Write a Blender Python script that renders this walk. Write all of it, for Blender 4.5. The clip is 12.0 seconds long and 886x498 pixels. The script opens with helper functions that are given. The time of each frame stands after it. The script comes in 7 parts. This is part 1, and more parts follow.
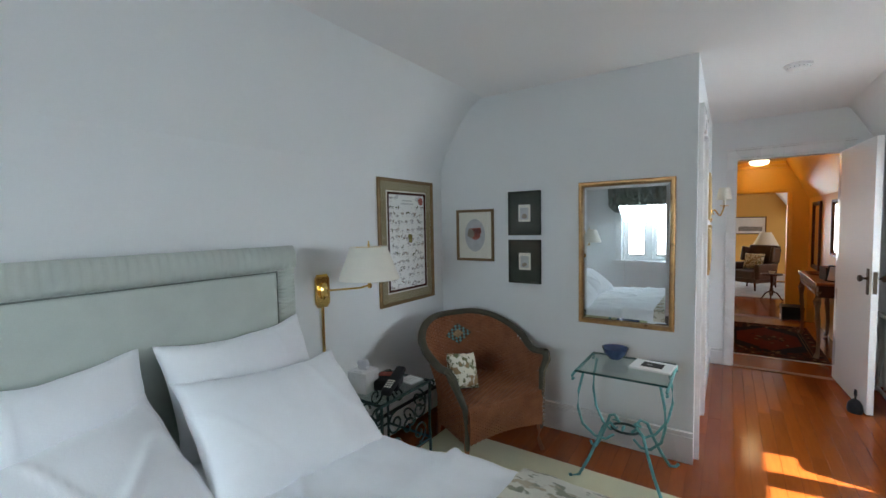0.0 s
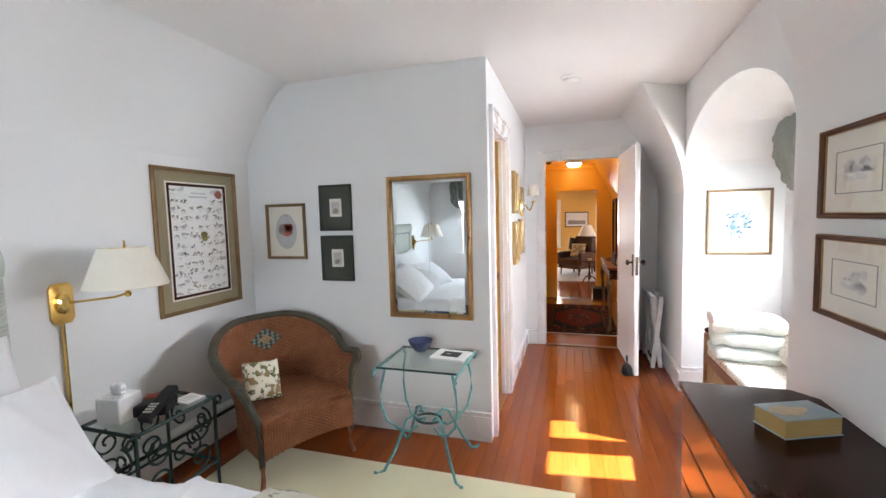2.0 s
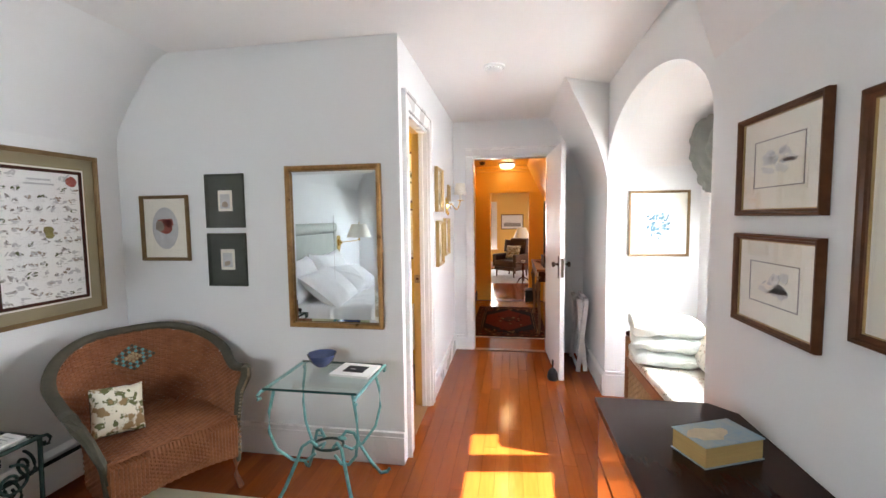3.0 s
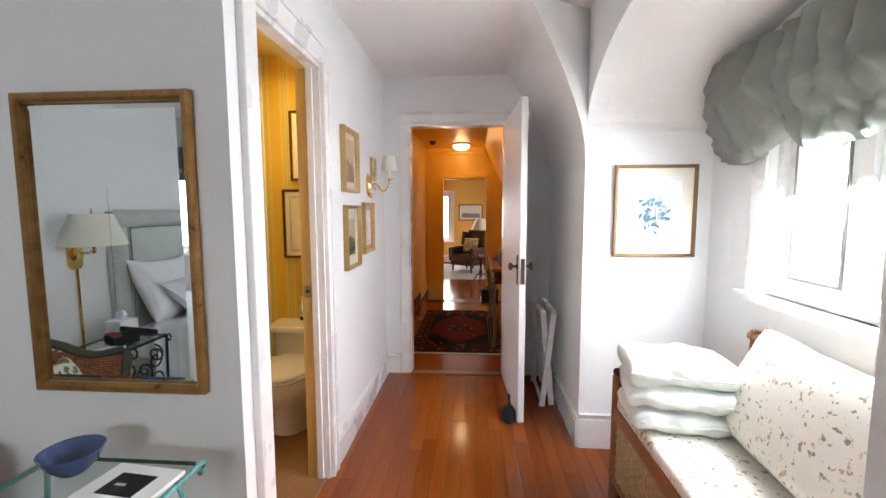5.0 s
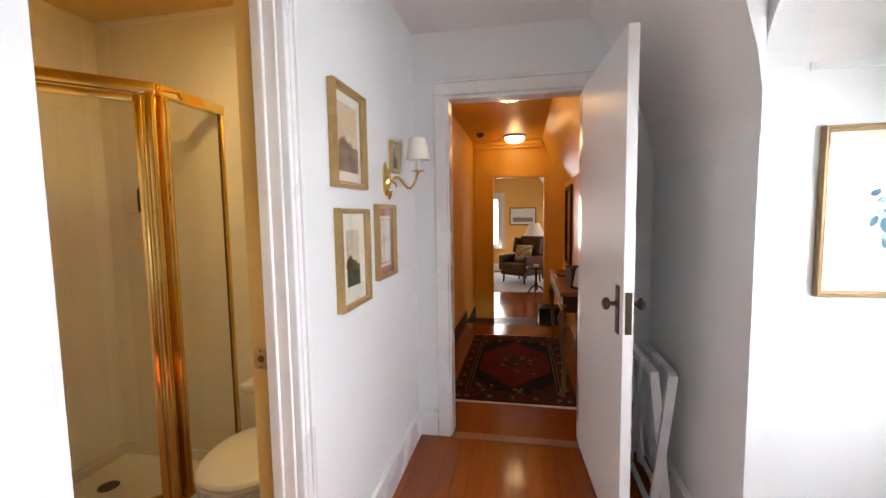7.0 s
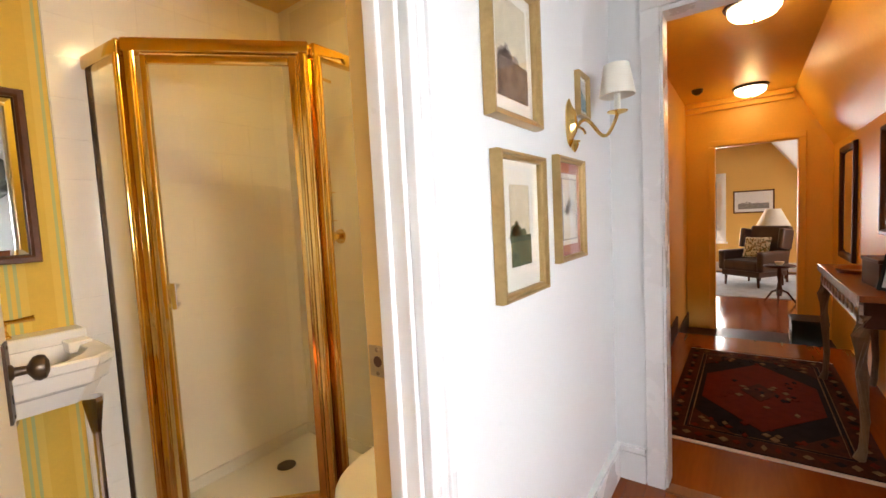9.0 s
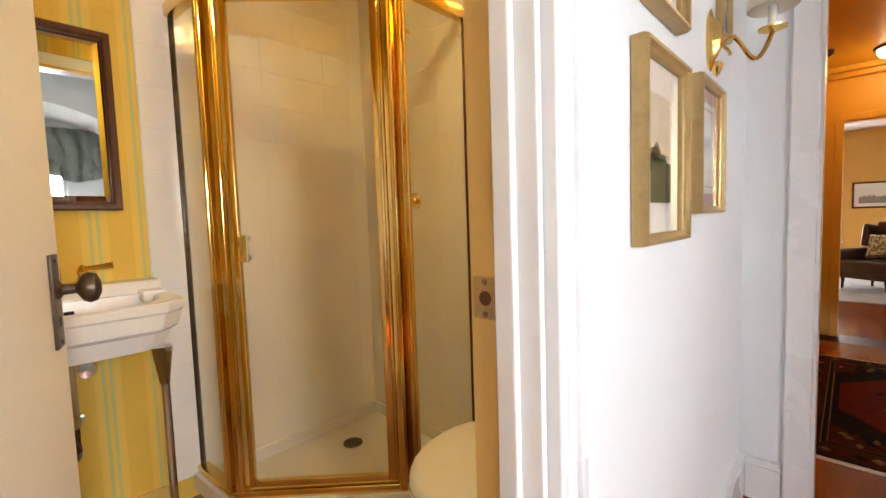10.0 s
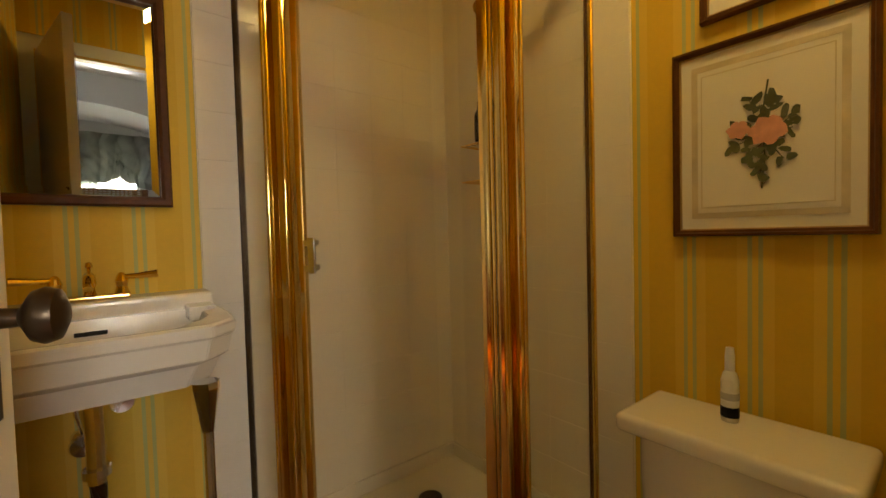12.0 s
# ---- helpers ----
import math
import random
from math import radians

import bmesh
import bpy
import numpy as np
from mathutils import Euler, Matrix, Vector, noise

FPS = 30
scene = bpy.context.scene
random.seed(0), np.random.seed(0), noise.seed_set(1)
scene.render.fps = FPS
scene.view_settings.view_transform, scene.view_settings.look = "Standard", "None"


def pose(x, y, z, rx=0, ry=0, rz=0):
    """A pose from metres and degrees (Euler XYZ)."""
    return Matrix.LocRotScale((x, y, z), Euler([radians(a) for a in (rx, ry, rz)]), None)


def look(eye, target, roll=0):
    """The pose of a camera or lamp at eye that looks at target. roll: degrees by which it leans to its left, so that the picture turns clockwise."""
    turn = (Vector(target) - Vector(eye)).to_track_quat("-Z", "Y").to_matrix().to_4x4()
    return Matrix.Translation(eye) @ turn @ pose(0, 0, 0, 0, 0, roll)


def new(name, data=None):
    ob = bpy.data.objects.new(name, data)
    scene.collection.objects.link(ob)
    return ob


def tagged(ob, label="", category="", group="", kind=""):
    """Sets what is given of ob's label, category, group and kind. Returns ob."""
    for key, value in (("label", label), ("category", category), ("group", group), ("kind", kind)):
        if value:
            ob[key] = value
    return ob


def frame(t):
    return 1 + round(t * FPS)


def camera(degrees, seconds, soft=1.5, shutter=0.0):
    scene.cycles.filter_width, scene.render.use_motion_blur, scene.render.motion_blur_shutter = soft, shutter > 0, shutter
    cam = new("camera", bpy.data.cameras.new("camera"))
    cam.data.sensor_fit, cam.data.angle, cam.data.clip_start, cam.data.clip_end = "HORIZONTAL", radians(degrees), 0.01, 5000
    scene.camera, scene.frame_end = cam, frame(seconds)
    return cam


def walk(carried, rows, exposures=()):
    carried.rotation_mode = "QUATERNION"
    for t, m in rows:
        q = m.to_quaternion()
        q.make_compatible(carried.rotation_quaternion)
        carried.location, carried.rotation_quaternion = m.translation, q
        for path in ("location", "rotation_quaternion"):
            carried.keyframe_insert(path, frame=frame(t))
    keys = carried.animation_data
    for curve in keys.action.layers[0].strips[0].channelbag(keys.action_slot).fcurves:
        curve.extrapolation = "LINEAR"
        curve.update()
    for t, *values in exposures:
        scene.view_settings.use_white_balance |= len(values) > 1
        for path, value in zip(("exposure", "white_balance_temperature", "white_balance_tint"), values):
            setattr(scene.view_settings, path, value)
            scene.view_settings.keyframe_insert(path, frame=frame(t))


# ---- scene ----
cam = camera(93.1, 12.0)
PATH = [
    (0, (0.068, 0.096, 1.46), (-1.056, 1.746, 1.342), -1.1),
    (0.5, (0.136, 0.158, 1.451), (-0.858, 1.889, 1.325), -1.3),
    (1, (0.201, 0.216, 1.451), (-0.653, 2.019, 1.311), -1.4),
    (1.5, (0.296, 0.283, 1.449), (-0.426, 2.142, 1.301), -1.5),
    (2, (0.409, 0.368, 1.444), (-0.18, 2.273, 1.293), -1.5),
    (2.5, (0.497, 0.489, 1.425), (0.05, 2.433, 1.28), -1.2),
    (3, (0.52, 0.675, 1.411), (0.197, 2.643, 1.264), -0.7),
    (3.5, (0.547, 0.893, 1.392), (0.309, 2.873, 1.24), -0.7),
    (5.5, (0.653, 1.979, 1.362), (0.508, 3.964, 1.161), -0.1),
    (6, (0.625, 2.224, 1.365), (0.45, 4.206, 1.158), -0.1),
    (6.5, (0.588, 2.445, 1.364), (0.34, 4.421, 1.18), -0.4),
    (8.5, (0.452, 3.055, 1.295), (-0.52, 4.798, 1.159), -2.5),
    (9, (0.4, 3.118, 1.229), (-0.769, 4.735, 1.088), -2.9),
    (9.5, (0.316, 3.171, 1.146), (-0.986, 4.682, 1.002), -2.6),
    (10, (0.201, 3.213, 1.078), (-1.192, 4.641, 0.94), -1.9),
    (10.5, (0.07, 3.243, 1.055), (-1.388, 4.605, 0.92), -1.1),
    (11, (-0.041, 3.277, 1.05), (-1.551, 4.583, 0.927), -0.8),
    (11.5, (-0.124, 3.308, 1.044), (-1.667, 4.578, 0.953), -1.0),
    (12, (-0.185, 3.34, 1.049), (-1.747, 4.588, 0.98), -1.5),
]
# camera, light and exposure come first; everything is in metres, y runs along the hall
walk_exposures = [
    (0.0, 2.85, 6200, 10), (0.5, 3.58, 6300, 13), (1.0, 3.62, 6500, 16), (2.5, 3.66, 6800, 19), (3.5, 3.66, 6900, 19), (5.5, 3.18, 6700, 19),
    (6.5, 3.12, 6700, 19), (8.5, 3.5, 6800, 17), (9.5, 3.58, 6800, 16), (10.5, 3.46, 6800, 16), (11.0, 3.52, 7400, 15), (11.5, 3.55, 8400, 13), (12.0, 2.4, 8400, 13),
]
walk(cam, [(t, look(eye, target, roll)) for t, eye, target, roll in PATH], walk_exposures)

# ---- world, sun and lamps ----
SUN_WAY = Vector((-1.0, -0.13, -0.93))
world = bpy.data.worlds.new("sky")
scene.world = world
world.use_nodes = True
wn = world.node_tree.nodes
sky = wn.new("ShaderNodeTexSky")
sky.sky_type = "NISHITA"
sky.sun_disc = False
sky.sun_elevation = math.atan2(0.93, 1.008)
sky.sun_rotation = math.atan2(1.0, 0.13)
wn["Background"].inputs["Strength"].default_value = 0.05
world.node_tree.links.new(sky.outputs["Color"], wn["Background"].inputs["Color"])


def lamp(name, kind, energy, color, m, **more):
    data = bpy.data.lights.new(name, kind)
    data.energy, data.color = energy, color
    if kind == "SUN":
        data.angle = radians(0.6)
    if kind == "AREA":
        data.shape, data.size, data.size_y = "RECTANGLE", more["size"], more["size_y"]
    if kind == "POINT":
        data.shadow_soft_size = more["radius"]
    ob = new(name, data)
    ob.matrix_world = m
    return ob


lamp("sun", "SUN", 5.0, (1.0, 0.95, 0.86), look((8, 4, 8), Vector((8, 4, 8)) + SUN_WAY))
# daylight in the window openings
lamp("dormer_daylight", "AREA", 7.0, (0.84, 0.93, 1.0), look((2.03, 3.21, 1.35), (0.75, 3.08, 0.2)), size=0.78, size_y=0.66)
lamp("back_daylight", "AREA", 4.2, (0.76, 0.90, 1.0), look((-0.90, -1.31, 1.4), (-0.90, -0.66, 0.35)), size=0.76, size_y=1.05)
lamp("parlour_daylight", "AREA", 3.4, (1.0, 0.97, 0.92), look((-0.28, 13.68, 1.1), (0.4, 9.0, 0.4)), size=0.6, size_y=1.3)
# added fill lamp inside the parlour; that side has no window
lamp("parlour_side_fill", "AREA", 3.0, (1.0, 0.97, 0.92), look((2.9, 11.4, 1.2), (0.0, 11.4, 0.7)), size=1.4, size_y=1.2)
WARM = (1.0, 0.63, 0.24)
for ly in (6.17, 8.26):
    lamp("hall_bulb", "POINT", 0.36, WARM, pose(0.44, ly, 2.235), radius=0.05)
# bath lamp is unseen; its place is assumed from the warm light
lamp("bath_unseen_lamp", "AREA", 0.84, (1.0, 0.79, 0.33), pose(-0.42, 4.04, 2.30), size=0.2, size_y=0.2)

# ---- materials ----


def rgb(c):
    return (*c, 1.0)


def material(name, color, rough=0.6, metal=0.0, vary=0.08, scale=6.0, bump=0.1, fine=60.0, coat=0.0, stretch=(1, 1, 1), second=None,
             sheen=0.0, emit=0.0, spread=0.5, sub=0.0):
    """A surface with a broad and a fine variation of colour, and relief."""
    m = bpy.data.materials.new(name)
    m.use_nodes = True
    nt = m.node_tree
    n, link = nt.nodes, nt.links.new
    b = n["Principled BSDF"]
    tc = n.new("ShaderNodeTexCoord")
    mp = n.new("ShaderNodeMapping")
    mp.inputs["Scale"].default_value = stretch
    link(tc.outputs["Object"], mp.inputs["Vector"])
    broad, grain = n.new("ShaderNodeTexNoise"), n.new("ShaderNodeTexNoise")
    broad.inputs["Scale"].default_value, grain.inputs["Scale"].default_value = scale, fine
    broad.inputs["Detail"].default_value, grain.inputs["Detail"].default_value = 4.0, 3.0
    link(mp.outputs["Vector"], broad.inputs["Vector"])
    link(mp.outputs["Vector"], grain.inputs["Vector"])
    ramp = n.new("ShaderNodeValToRGB")
    lo = second or tuple(max(0.0, c * (1 - vary)) for c in color)
    hi = color if second else tuple(min(1.0, c * (1 + vary)) for c in color)
    ramp.color_ramp.elements[0].position, ramp.color_ramp.elements[1].position = 0.5 - spread * 0.4, 0.5 + spread * 0.4
    ramp.color_ramp.elements[0].color, ramp.color_ramp.elements[1].color = rgb(lo), rgb(hi)
    mix = n.new("ShaderNodeMath")
    mix.operation = "MULTIPLY_ADD"
    mix.inputs[1].default_value = 0.35
    link(grain.outputs["Fac"], mix.inputs[0])
    sc = n.new("ShaderNodeMath")
    sc.operation = "MULTIPLY"
    sc.inputs[1].default_value = 0.65
    link(broad.outputs["Fac"], sc.inputs[0])
    link(sc.outputs[0], mix.inputs[2])
    link(mix.outputs[0], ramp.inputs["Fac"])
    link(ramp.outputs["Color"], b.inputs["Base Color"])
    rr = n.new("ShaderNodeMapRange")
    rr.inputs["To Min"].default_value, rr.inputs["To Max"].default_value = max(0.02, rough - 0.07), min(1.0, rough + 0.07)
    link(broad.outputs["Fac"], rr.inputs["Value"])
    link(rr.outputs["Result"], b.inputs["Roughness"])
    b.inputs["Metallic"].default_value = metal
    b.inputs["Coat Weight"].default_value = coat
    b.inputs["Coat Roughness"].default_value = 0.12
    b.inputs["Sheen Weight"].default_value = sheen
    if bump:
        bp = n.new("ShaderNodeBump")
        bp.inputs["Strength"].default_value, bp.inputs["Distance"].default_value = bump, 0.004
        link(mix.outputs[0], bp.inputs["Height"])
        link(bp.outputs["Normal"], b.inputs["Normal"])
    if emit:
        b.inputs["Emission Color"].default_value, b.inputs["Emission Strength"].default_value = rgb(color), emit
    return m


def glass_material(name, color=(1, 1, 1), rough=0.0, frosted=0.0):
    m = bpy.data.materials.new(name)
    m.use_nodes = True
    n, link = m.node_tree.nodes, m.node_tree.links.new
    clear, gloss, mix = n.new("ShaderNodeBsdfTransparent"), n.new("ShaderNodeBsdfGlossy"), n.new("ShaderNodeMixShader")
    lw = n.new("ShaderNodeLayerWeight")
    lw.inputs["Blend"].default_value = 0.5
    pw, fr = n.new("ShaderNodeMath"), n.new("ShaderNodeMath")
    pw.operation, fr.operation = "POWER", "MULTIPLY_ADD"
    pw.inputs[1].default_value, fr.inputs[1].default_value, fr.inputs[2].default_value = 5.0, 0.85, 0.025
    link(lw.outputs["Facing"], pw.inputs[0])
    link(pw.outputs[0], fr.inputs[0])
    clear.inputs["Color"].default_value = rgb(color)
    gloss.inputs["Roughness"].default_value = rough
    link(fr.outputs[0], mix.inputs[0])
    link(clear.outputs[0], mix.inputs[1])
    link(gloss.outputs[0], mix.inputs[2])
    last = mix
    if frosted:
        dif, mix2 = n.new("ShaderNodeBsdfTranslucent"), n.new("ShaderNodeMixShader")
        dif.inputs["Color"].default_value = rgb(color)
        mix2.inputs[0].default_value = frosted
        link(mix.outputs[0], mix2.inputs[1])
        link(dif.outputs[0], mix2.inputs[2])
        last = mix2
    link(last.outputs[0], n["Material Output"].inputs["Surface"])
    return m


def mirror_material(name):
    m = bpy.data.materials.new(name)
    m.use_nodes = True
    b = m.node_tree.nodes["Principled BSDF"]
    b.inputs["Base Color"].default_value = (0.74, 0.79, 0.79, 1)
    b.inputs["Metallic"].default_value, b.inputs["Roughness"].default_value = 1.0, 0.012
    return m


def striped_paper(name, axis):
    """Yellow wallpaper with pairs of thin green stripes."""
    m = material(name, (0.71, 0.46, 0.065), 0.75, vary=0.06, scale=3, bump=0.05)
    n, link = m.node_tree.nodes, m.node_tree.links.new
    tc = n["Texture Coordinate"]
    sep = n.new("ShaderNodeSeparateXYZ")
    link(tc.outputs["Object"], sep.inputs[0])

    def math_node(op, a, b):
        k = n.new("ShaderNodeMath")
        k.operation = op
        for i, v in enumerate((a, b)):
            if isinstance(v, (int, float)):
                k.inputs[i].default_value = v
            else:
                link(v, k.inputs[i])
        return k.outputs[0]

    frac = math_node("FRACT", math_node("DIVIDE", math_node("ADD", sep.outputs[axis], 10.0), 0.145), 0)
    d = math_node("ABSOLUTE", math_node("SUBTRACT", frac, 0.5), 0)
    off = math_node("ABSOLUTE", math_node("SUBTRACT", d, 0.075), 0)
    green = math_node("LESS_THAN", off, 0.032)
    pale = math_node("LESS_THAN", d, 0.26)
    base = b_in = n["Principled BSDF"].inputs["Base Color"]
    src = base.links[0].from_socket
    m1, m2 = n.new("ShaderNodeMix"), n.new("ShaderNodeMix")
    for k, fac, second in ((m1, pale, (0.76, 0.53, 0.10)), (m2, green, (0.42, 0.50, 0.22))):
        k.data_type = "RGBA"
        k.inputs[7].default_value = rgb(second)
        scale_fac = math_node("MULTIPLY", fac, 0.8)
        link(scale_fac, k.inputs[0])
    link(src, m1.inputs[6])
    link(m1.outputs[2], m2.inputs[6])
    link(m2.outputs[2], b_in)
    return m


def speckled(name, base, spots, scale=40.0, cut=0.55, rough=0.9, second_spots=None, stretch=(1, 1, 1), bump=0.2):
    """Cloth or print with small scattered marks, as a floral print has from some metres off."""
    m = material(name, base, rough, vary=0.05, scale=5, bump=bump)
    n, link = m.node_tree.nodes, m.node_tree.links.new
    b_in = n["Principled BSDF"].inputs["Base Color"]
    src = b_in.links[0].from_socket
    tc = n["Texture Coordinate"]
    mp = n.new("ShaderNodeMapping")
    mp.inputs["Scale"].default_value = stretch
    link(tc.outputs["Object"], mp.inputs["Vector"])
    last = src
    for i, (color, sc) in enumerate([(spots, scale)] + ([(second_spots, scale * 0.7)] if second_spots else [])):
        v = n.new("ShaderNodeTexNoise")
        v.inputs["Scale"].default_value, v.inputs["Detail"].default_value = sc, 3.0 + i
        off = n.new("ShaderNodeMapping")
        off.inputs["Location"].default_value = (3.7 * i, 1.3 * i, 2.1 * i)
        link(mp.outputs["Vector"], off.inputs["Vector"])
        link(off.outputs["Vector"], v.inputs["Vector"])
        r = n.new("ShaderNodeValToRGB")
        r.color_ramp.elements[0].position, r.color_ramp.elements[1].position = cut, cut + 0.05
        link(v.outputs["Fac"], r.inputs["Fac"])
        k = n.new("ShaderNodeMix")
        k.data_type = "RGBA"
        k.inputs[7].default_value = rgb(color)
        link(r.outputs["Color"], k.inputs[0])
        link(last, k.inputs[6])
        last = k.outputs[2]
    link(last, b_in)
    return m


WALL = material("white_wall_paint", (0.80, 0.815, 0.815), 0.75, vary=0.02, scale=1.6, bump=0.06, fine=150)
CEIL = material("ceiling_paint", (0.83, 0.82, 0.81), 0.85, vary=0.02, scale=1.2, bump=0.08, fine=90)
TRIM = material("white_gloss_paint", (0.84, 0.84, 0.83), 0.28, vary=0.02, scale=4, bump=0.04, coat=0.2)
ORANGE = material("orange_wall_paint", (0.85, 0.49, 0.065), 0.42, vary=0.07, scale=1.5, bump=0.1, fine=40)
YELLOWWALL = material("warm_yellow_wall_paint", (0.86, 0.53, 0.14), 0.6, vary=0.04, scale=1.5, bump=0.06)
PAPER_X = striped_paper("striped_wallpaper_a", 0)
PAPER_Y = striped_paper("striped_wallpaper_b", 1)
BATHCEIL = material("bath_ceiling_paint", (0.72, 0.50, 0.20), 0.6, vary=0.04)
FLOORWOOD = material("oiled_floor_boards", (0.35, 0.085, 0.015), 0.15, vary=0.3, scale=1.1, bump=0.03, fine=9, coat=0.08, stretch=(7, 0.7, 1), second=(0.19, 0.039, 0.006), spread=0.9)
FLOORWOOD.node_tree.nodes["Principled BSDF"].inputs["Specular IOR Level"].default_value = 0.36
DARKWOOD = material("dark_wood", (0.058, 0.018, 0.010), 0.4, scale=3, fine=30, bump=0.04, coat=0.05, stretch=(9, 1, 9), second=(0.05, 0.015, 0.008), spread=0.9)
CHESTTOP = material("polished_dark_top", (0.040, 0.010, 0.005), 0.24, scale=3, fine=30, bump=0.02, coat=0.0, stretch=(9, 1, 9), second=(0.022, 0.007, 0.004), spread=0.9)
STRIKE = material("worn_pale_brass", (0.46, 0.32, 0.15), 0.38, metal=0.6, vary=0.15, scale=30, bump=0.1)
RAWHOLE = material("raw_wood_mortise", (0.12, 0.045, 0.015), 0.8, vary=0.3, scale=40, bump=0.2)
CHESTWOOD = material("red_brown_wood", (0.33, 0.115, 0.038), 0.34, scale=3, fine=30, bump=0.06, coat=0.3, stretch=(9, 1, 9), second=(0.20, 0.06, 0.02))
BENCHWOOD = material("honey_wood", (0.36, 0.16, 0.06), 0.4, scale=3, fine=30, bump=0.08, stretch=(9, 1, 9), second=(0.22, 0.085, 0.03))
GOLDWOOD = material("gilt_wood", (0.50, 0.34, 0.14), 0.32, metal=0.45, scale=30, fine=120, bump=0.1, second=(0.41, 0.27, 0.105))
AMBERGILT = material("amber_gilt_wood", (0.40, 0.215, 0.065), 0.3, metal=0.45, scale=20, fine=60, bump=0.5, second=(0.20, 0.095, 0.025))
GOLDDARK = material("dark_gilt_wood", (0.27, 0.17, 0.07), 0.4, metal=0.4, scale=14, fine=90, bump=0.15, second=(0.17, 0.10, 0.04))
OLIVEMAT = material("olive_gold_border", (0.29, 0.24, 0.125), 0.6, scale=8, bump=0.08, vary=0.12)
GREENMAT = material("grey_green_border", (0.05, 0.056, 0.044), 0.6, scale=10, bump=0.1, vary=0.25)
BROWNFRAME = material("brown_frame_wood", (0.105, 0.040, 0.016), 0.38, scale=10, bump=0.1, vary=0.3, coat=0.08)
REDMAT = material("dusty_red_border", (0.42, 0.16, 0.12), 0.7, scale=10, bump=0.05)
PAPERWHITE = material("cream_mount_board", (0.80, 0.77, 0.68), 0.85, vary=0.03, scale=4, bump=0.03)
INK = material("faded_ink", (0.30, 0.28, 0.26), 0.9, vary=0.3, scale=20, bump=0.0)
BRASS = material("polished_brass", (0.83, 0.56, 0.18), 0.14, metal=1.0, vary=0.08, scale=8, bump=0.03)
SHOWERGOLD = material("gold_anodised_metal", (0.80, 0.56, 0.20), 0.11, metal=1.0, vary=0.05, scale=3, bump=0.02, stretch=(1, 1, 0.4))
OLDBRASS = material("tarnished_brass", (0.09, 0.062, 0.042), 0.32, metal=0.85, vary=0.3, scale=18, bump=0.08)
CHROME = material("chrome", (0.80, 0.80, 0.82), 0.16, metal=1.0, vary=0.04, bump=0.02)
IRON_TEAL = material("verdigris_iron", (0.13, 0.36, 0.36), 0.55, metal=0.2, vary=0.35, scale=30, bump=0.3)
IRON_DARK = material("dark_green_iron", (0.025, 0.05, 0.045), 0.5, metal=0.3, vary=0.4, scale=30, bump=0.3)
BLACK = material("black_plastic", (0.02, 0.02, 0.022), 0.4, vary=0.2, bump=0.05)
BLACKIRON = material("black_cast_iron", (0.025, 0.025, 0.026), 0.6, vary=0.3, scale=25, bump=0.4)
LINEN = material("white_bed_linen", (0.88, 0.89, 0.91), 0.9, vary=0.03, scale=9, bump=0.25, fine=220, sheen=0.2)
HEADCLOTH = material("pale_green_cloth", (0.50, 0.54, 0.49), 0.85, vary=0.06, scale=9, bump=0.25, fine=200, sheen=0.2)
SEAMSHADE = material("grey_green_seam_shade", (0.16, 0.18, 0.16), 0.8, vary=0.1, scale=30, bump=0.2)
BLINDCLOTH = material("grey_green_blind_cloth", (0.29, 0.31, 0.28), 0.85, vary=0.08, scale=6, bump=0.2, fine=180)
QUILT = material("pale_mint_quilt", (0.80, 0.86, 0.82), 0.9, vary=0.04, scale=12, bump=0.5, fine=45, sheen=0.3)
FLORAL = speckled("floral_print_cloth", (0.80, 0.77, 0.68), (0.30, 0.29, 0.19), 46, 0.615, second_spots=(0.52, 0.36, 0.28))
THROW = speckled("patterned_throw_cloth", (0.66, 0.63, 0.53), (0.25, 0.25, 0.18), 16, 0.55, second_spots=(0.42, 0.36, 0.25), stretch=(1, 2.2, 1))
CUSHIONPRINT = speckled("botanical_cushion_print", (0.72, 0.69, 0.56), (0.13, 0.14, 0.05), 30, 0.53, second_spots=(0.30, 0.20, 0.09))
RUG = material("cream_wool_rug", (0.70, 0.66, 0.43), 0.95, vary=0.06, scale=2.5, bump=0.5, fine=160, sheen=0.3)
WICKER = material("woven_wicker", (0.36, 0.145, 0.070), 0.5, vary=0.25, scale=16, bump=0.3, fine=90, second=(0.21, 0.08, 0.04))
WICKERDARK = material("grey_green_wicker", (0.085, 0.08, 0.06), 0.55, vary=0.2, scale=16, bump=0.3, fine=90)
KNOTTAN = material("weathered_tan_cane", (0.26, 0.20, 0.13), 0.6, vary=0.25, scale=30, bump=0.3)
CANE = material("tan_cane", (0.48, 0.33, 0.18), 0.6, vary=0.2, scale=30, bump=0.3)
SHADE = material("cream_lamp_shade", (0.80, 0.76, 0.66), 0.9, vary=0.03, scale=20, bump=0.1, fine=200)
CERAMIC = material("glazed_ceramic", (0.80, 0.77, 0.70), 0.22, vary=0.02, scale=3, bump=0.0, coat=0.2)
TILE = material("white_wall_tile", (0.84, 0.80, 0.70), 0.16, vary=0.015, scale=9, bump=0.45, fine=16, coat=0.15)
GROUT = material("tile_grout", (0.84, 0.80, 0.70), 0.7, vary=0.02, scale=20, bump=0.1)
BLUEGLAZE = material("blue_glazed_bowl", (0.05, 0.08, 0.18), 0.12, vary=0.3, scale=8, bump=0.04, coat=0.5)
BATHFLOOR = material("brown_bath_floor", (0.32, 0.16, 0.07), 0.4, vary=0.2, scale=5, bump=0.1)
SCREENGREY = material("window_metal", (0.30, 0.31, 0.31), 0.45, metal=0.4, vary=0.1)
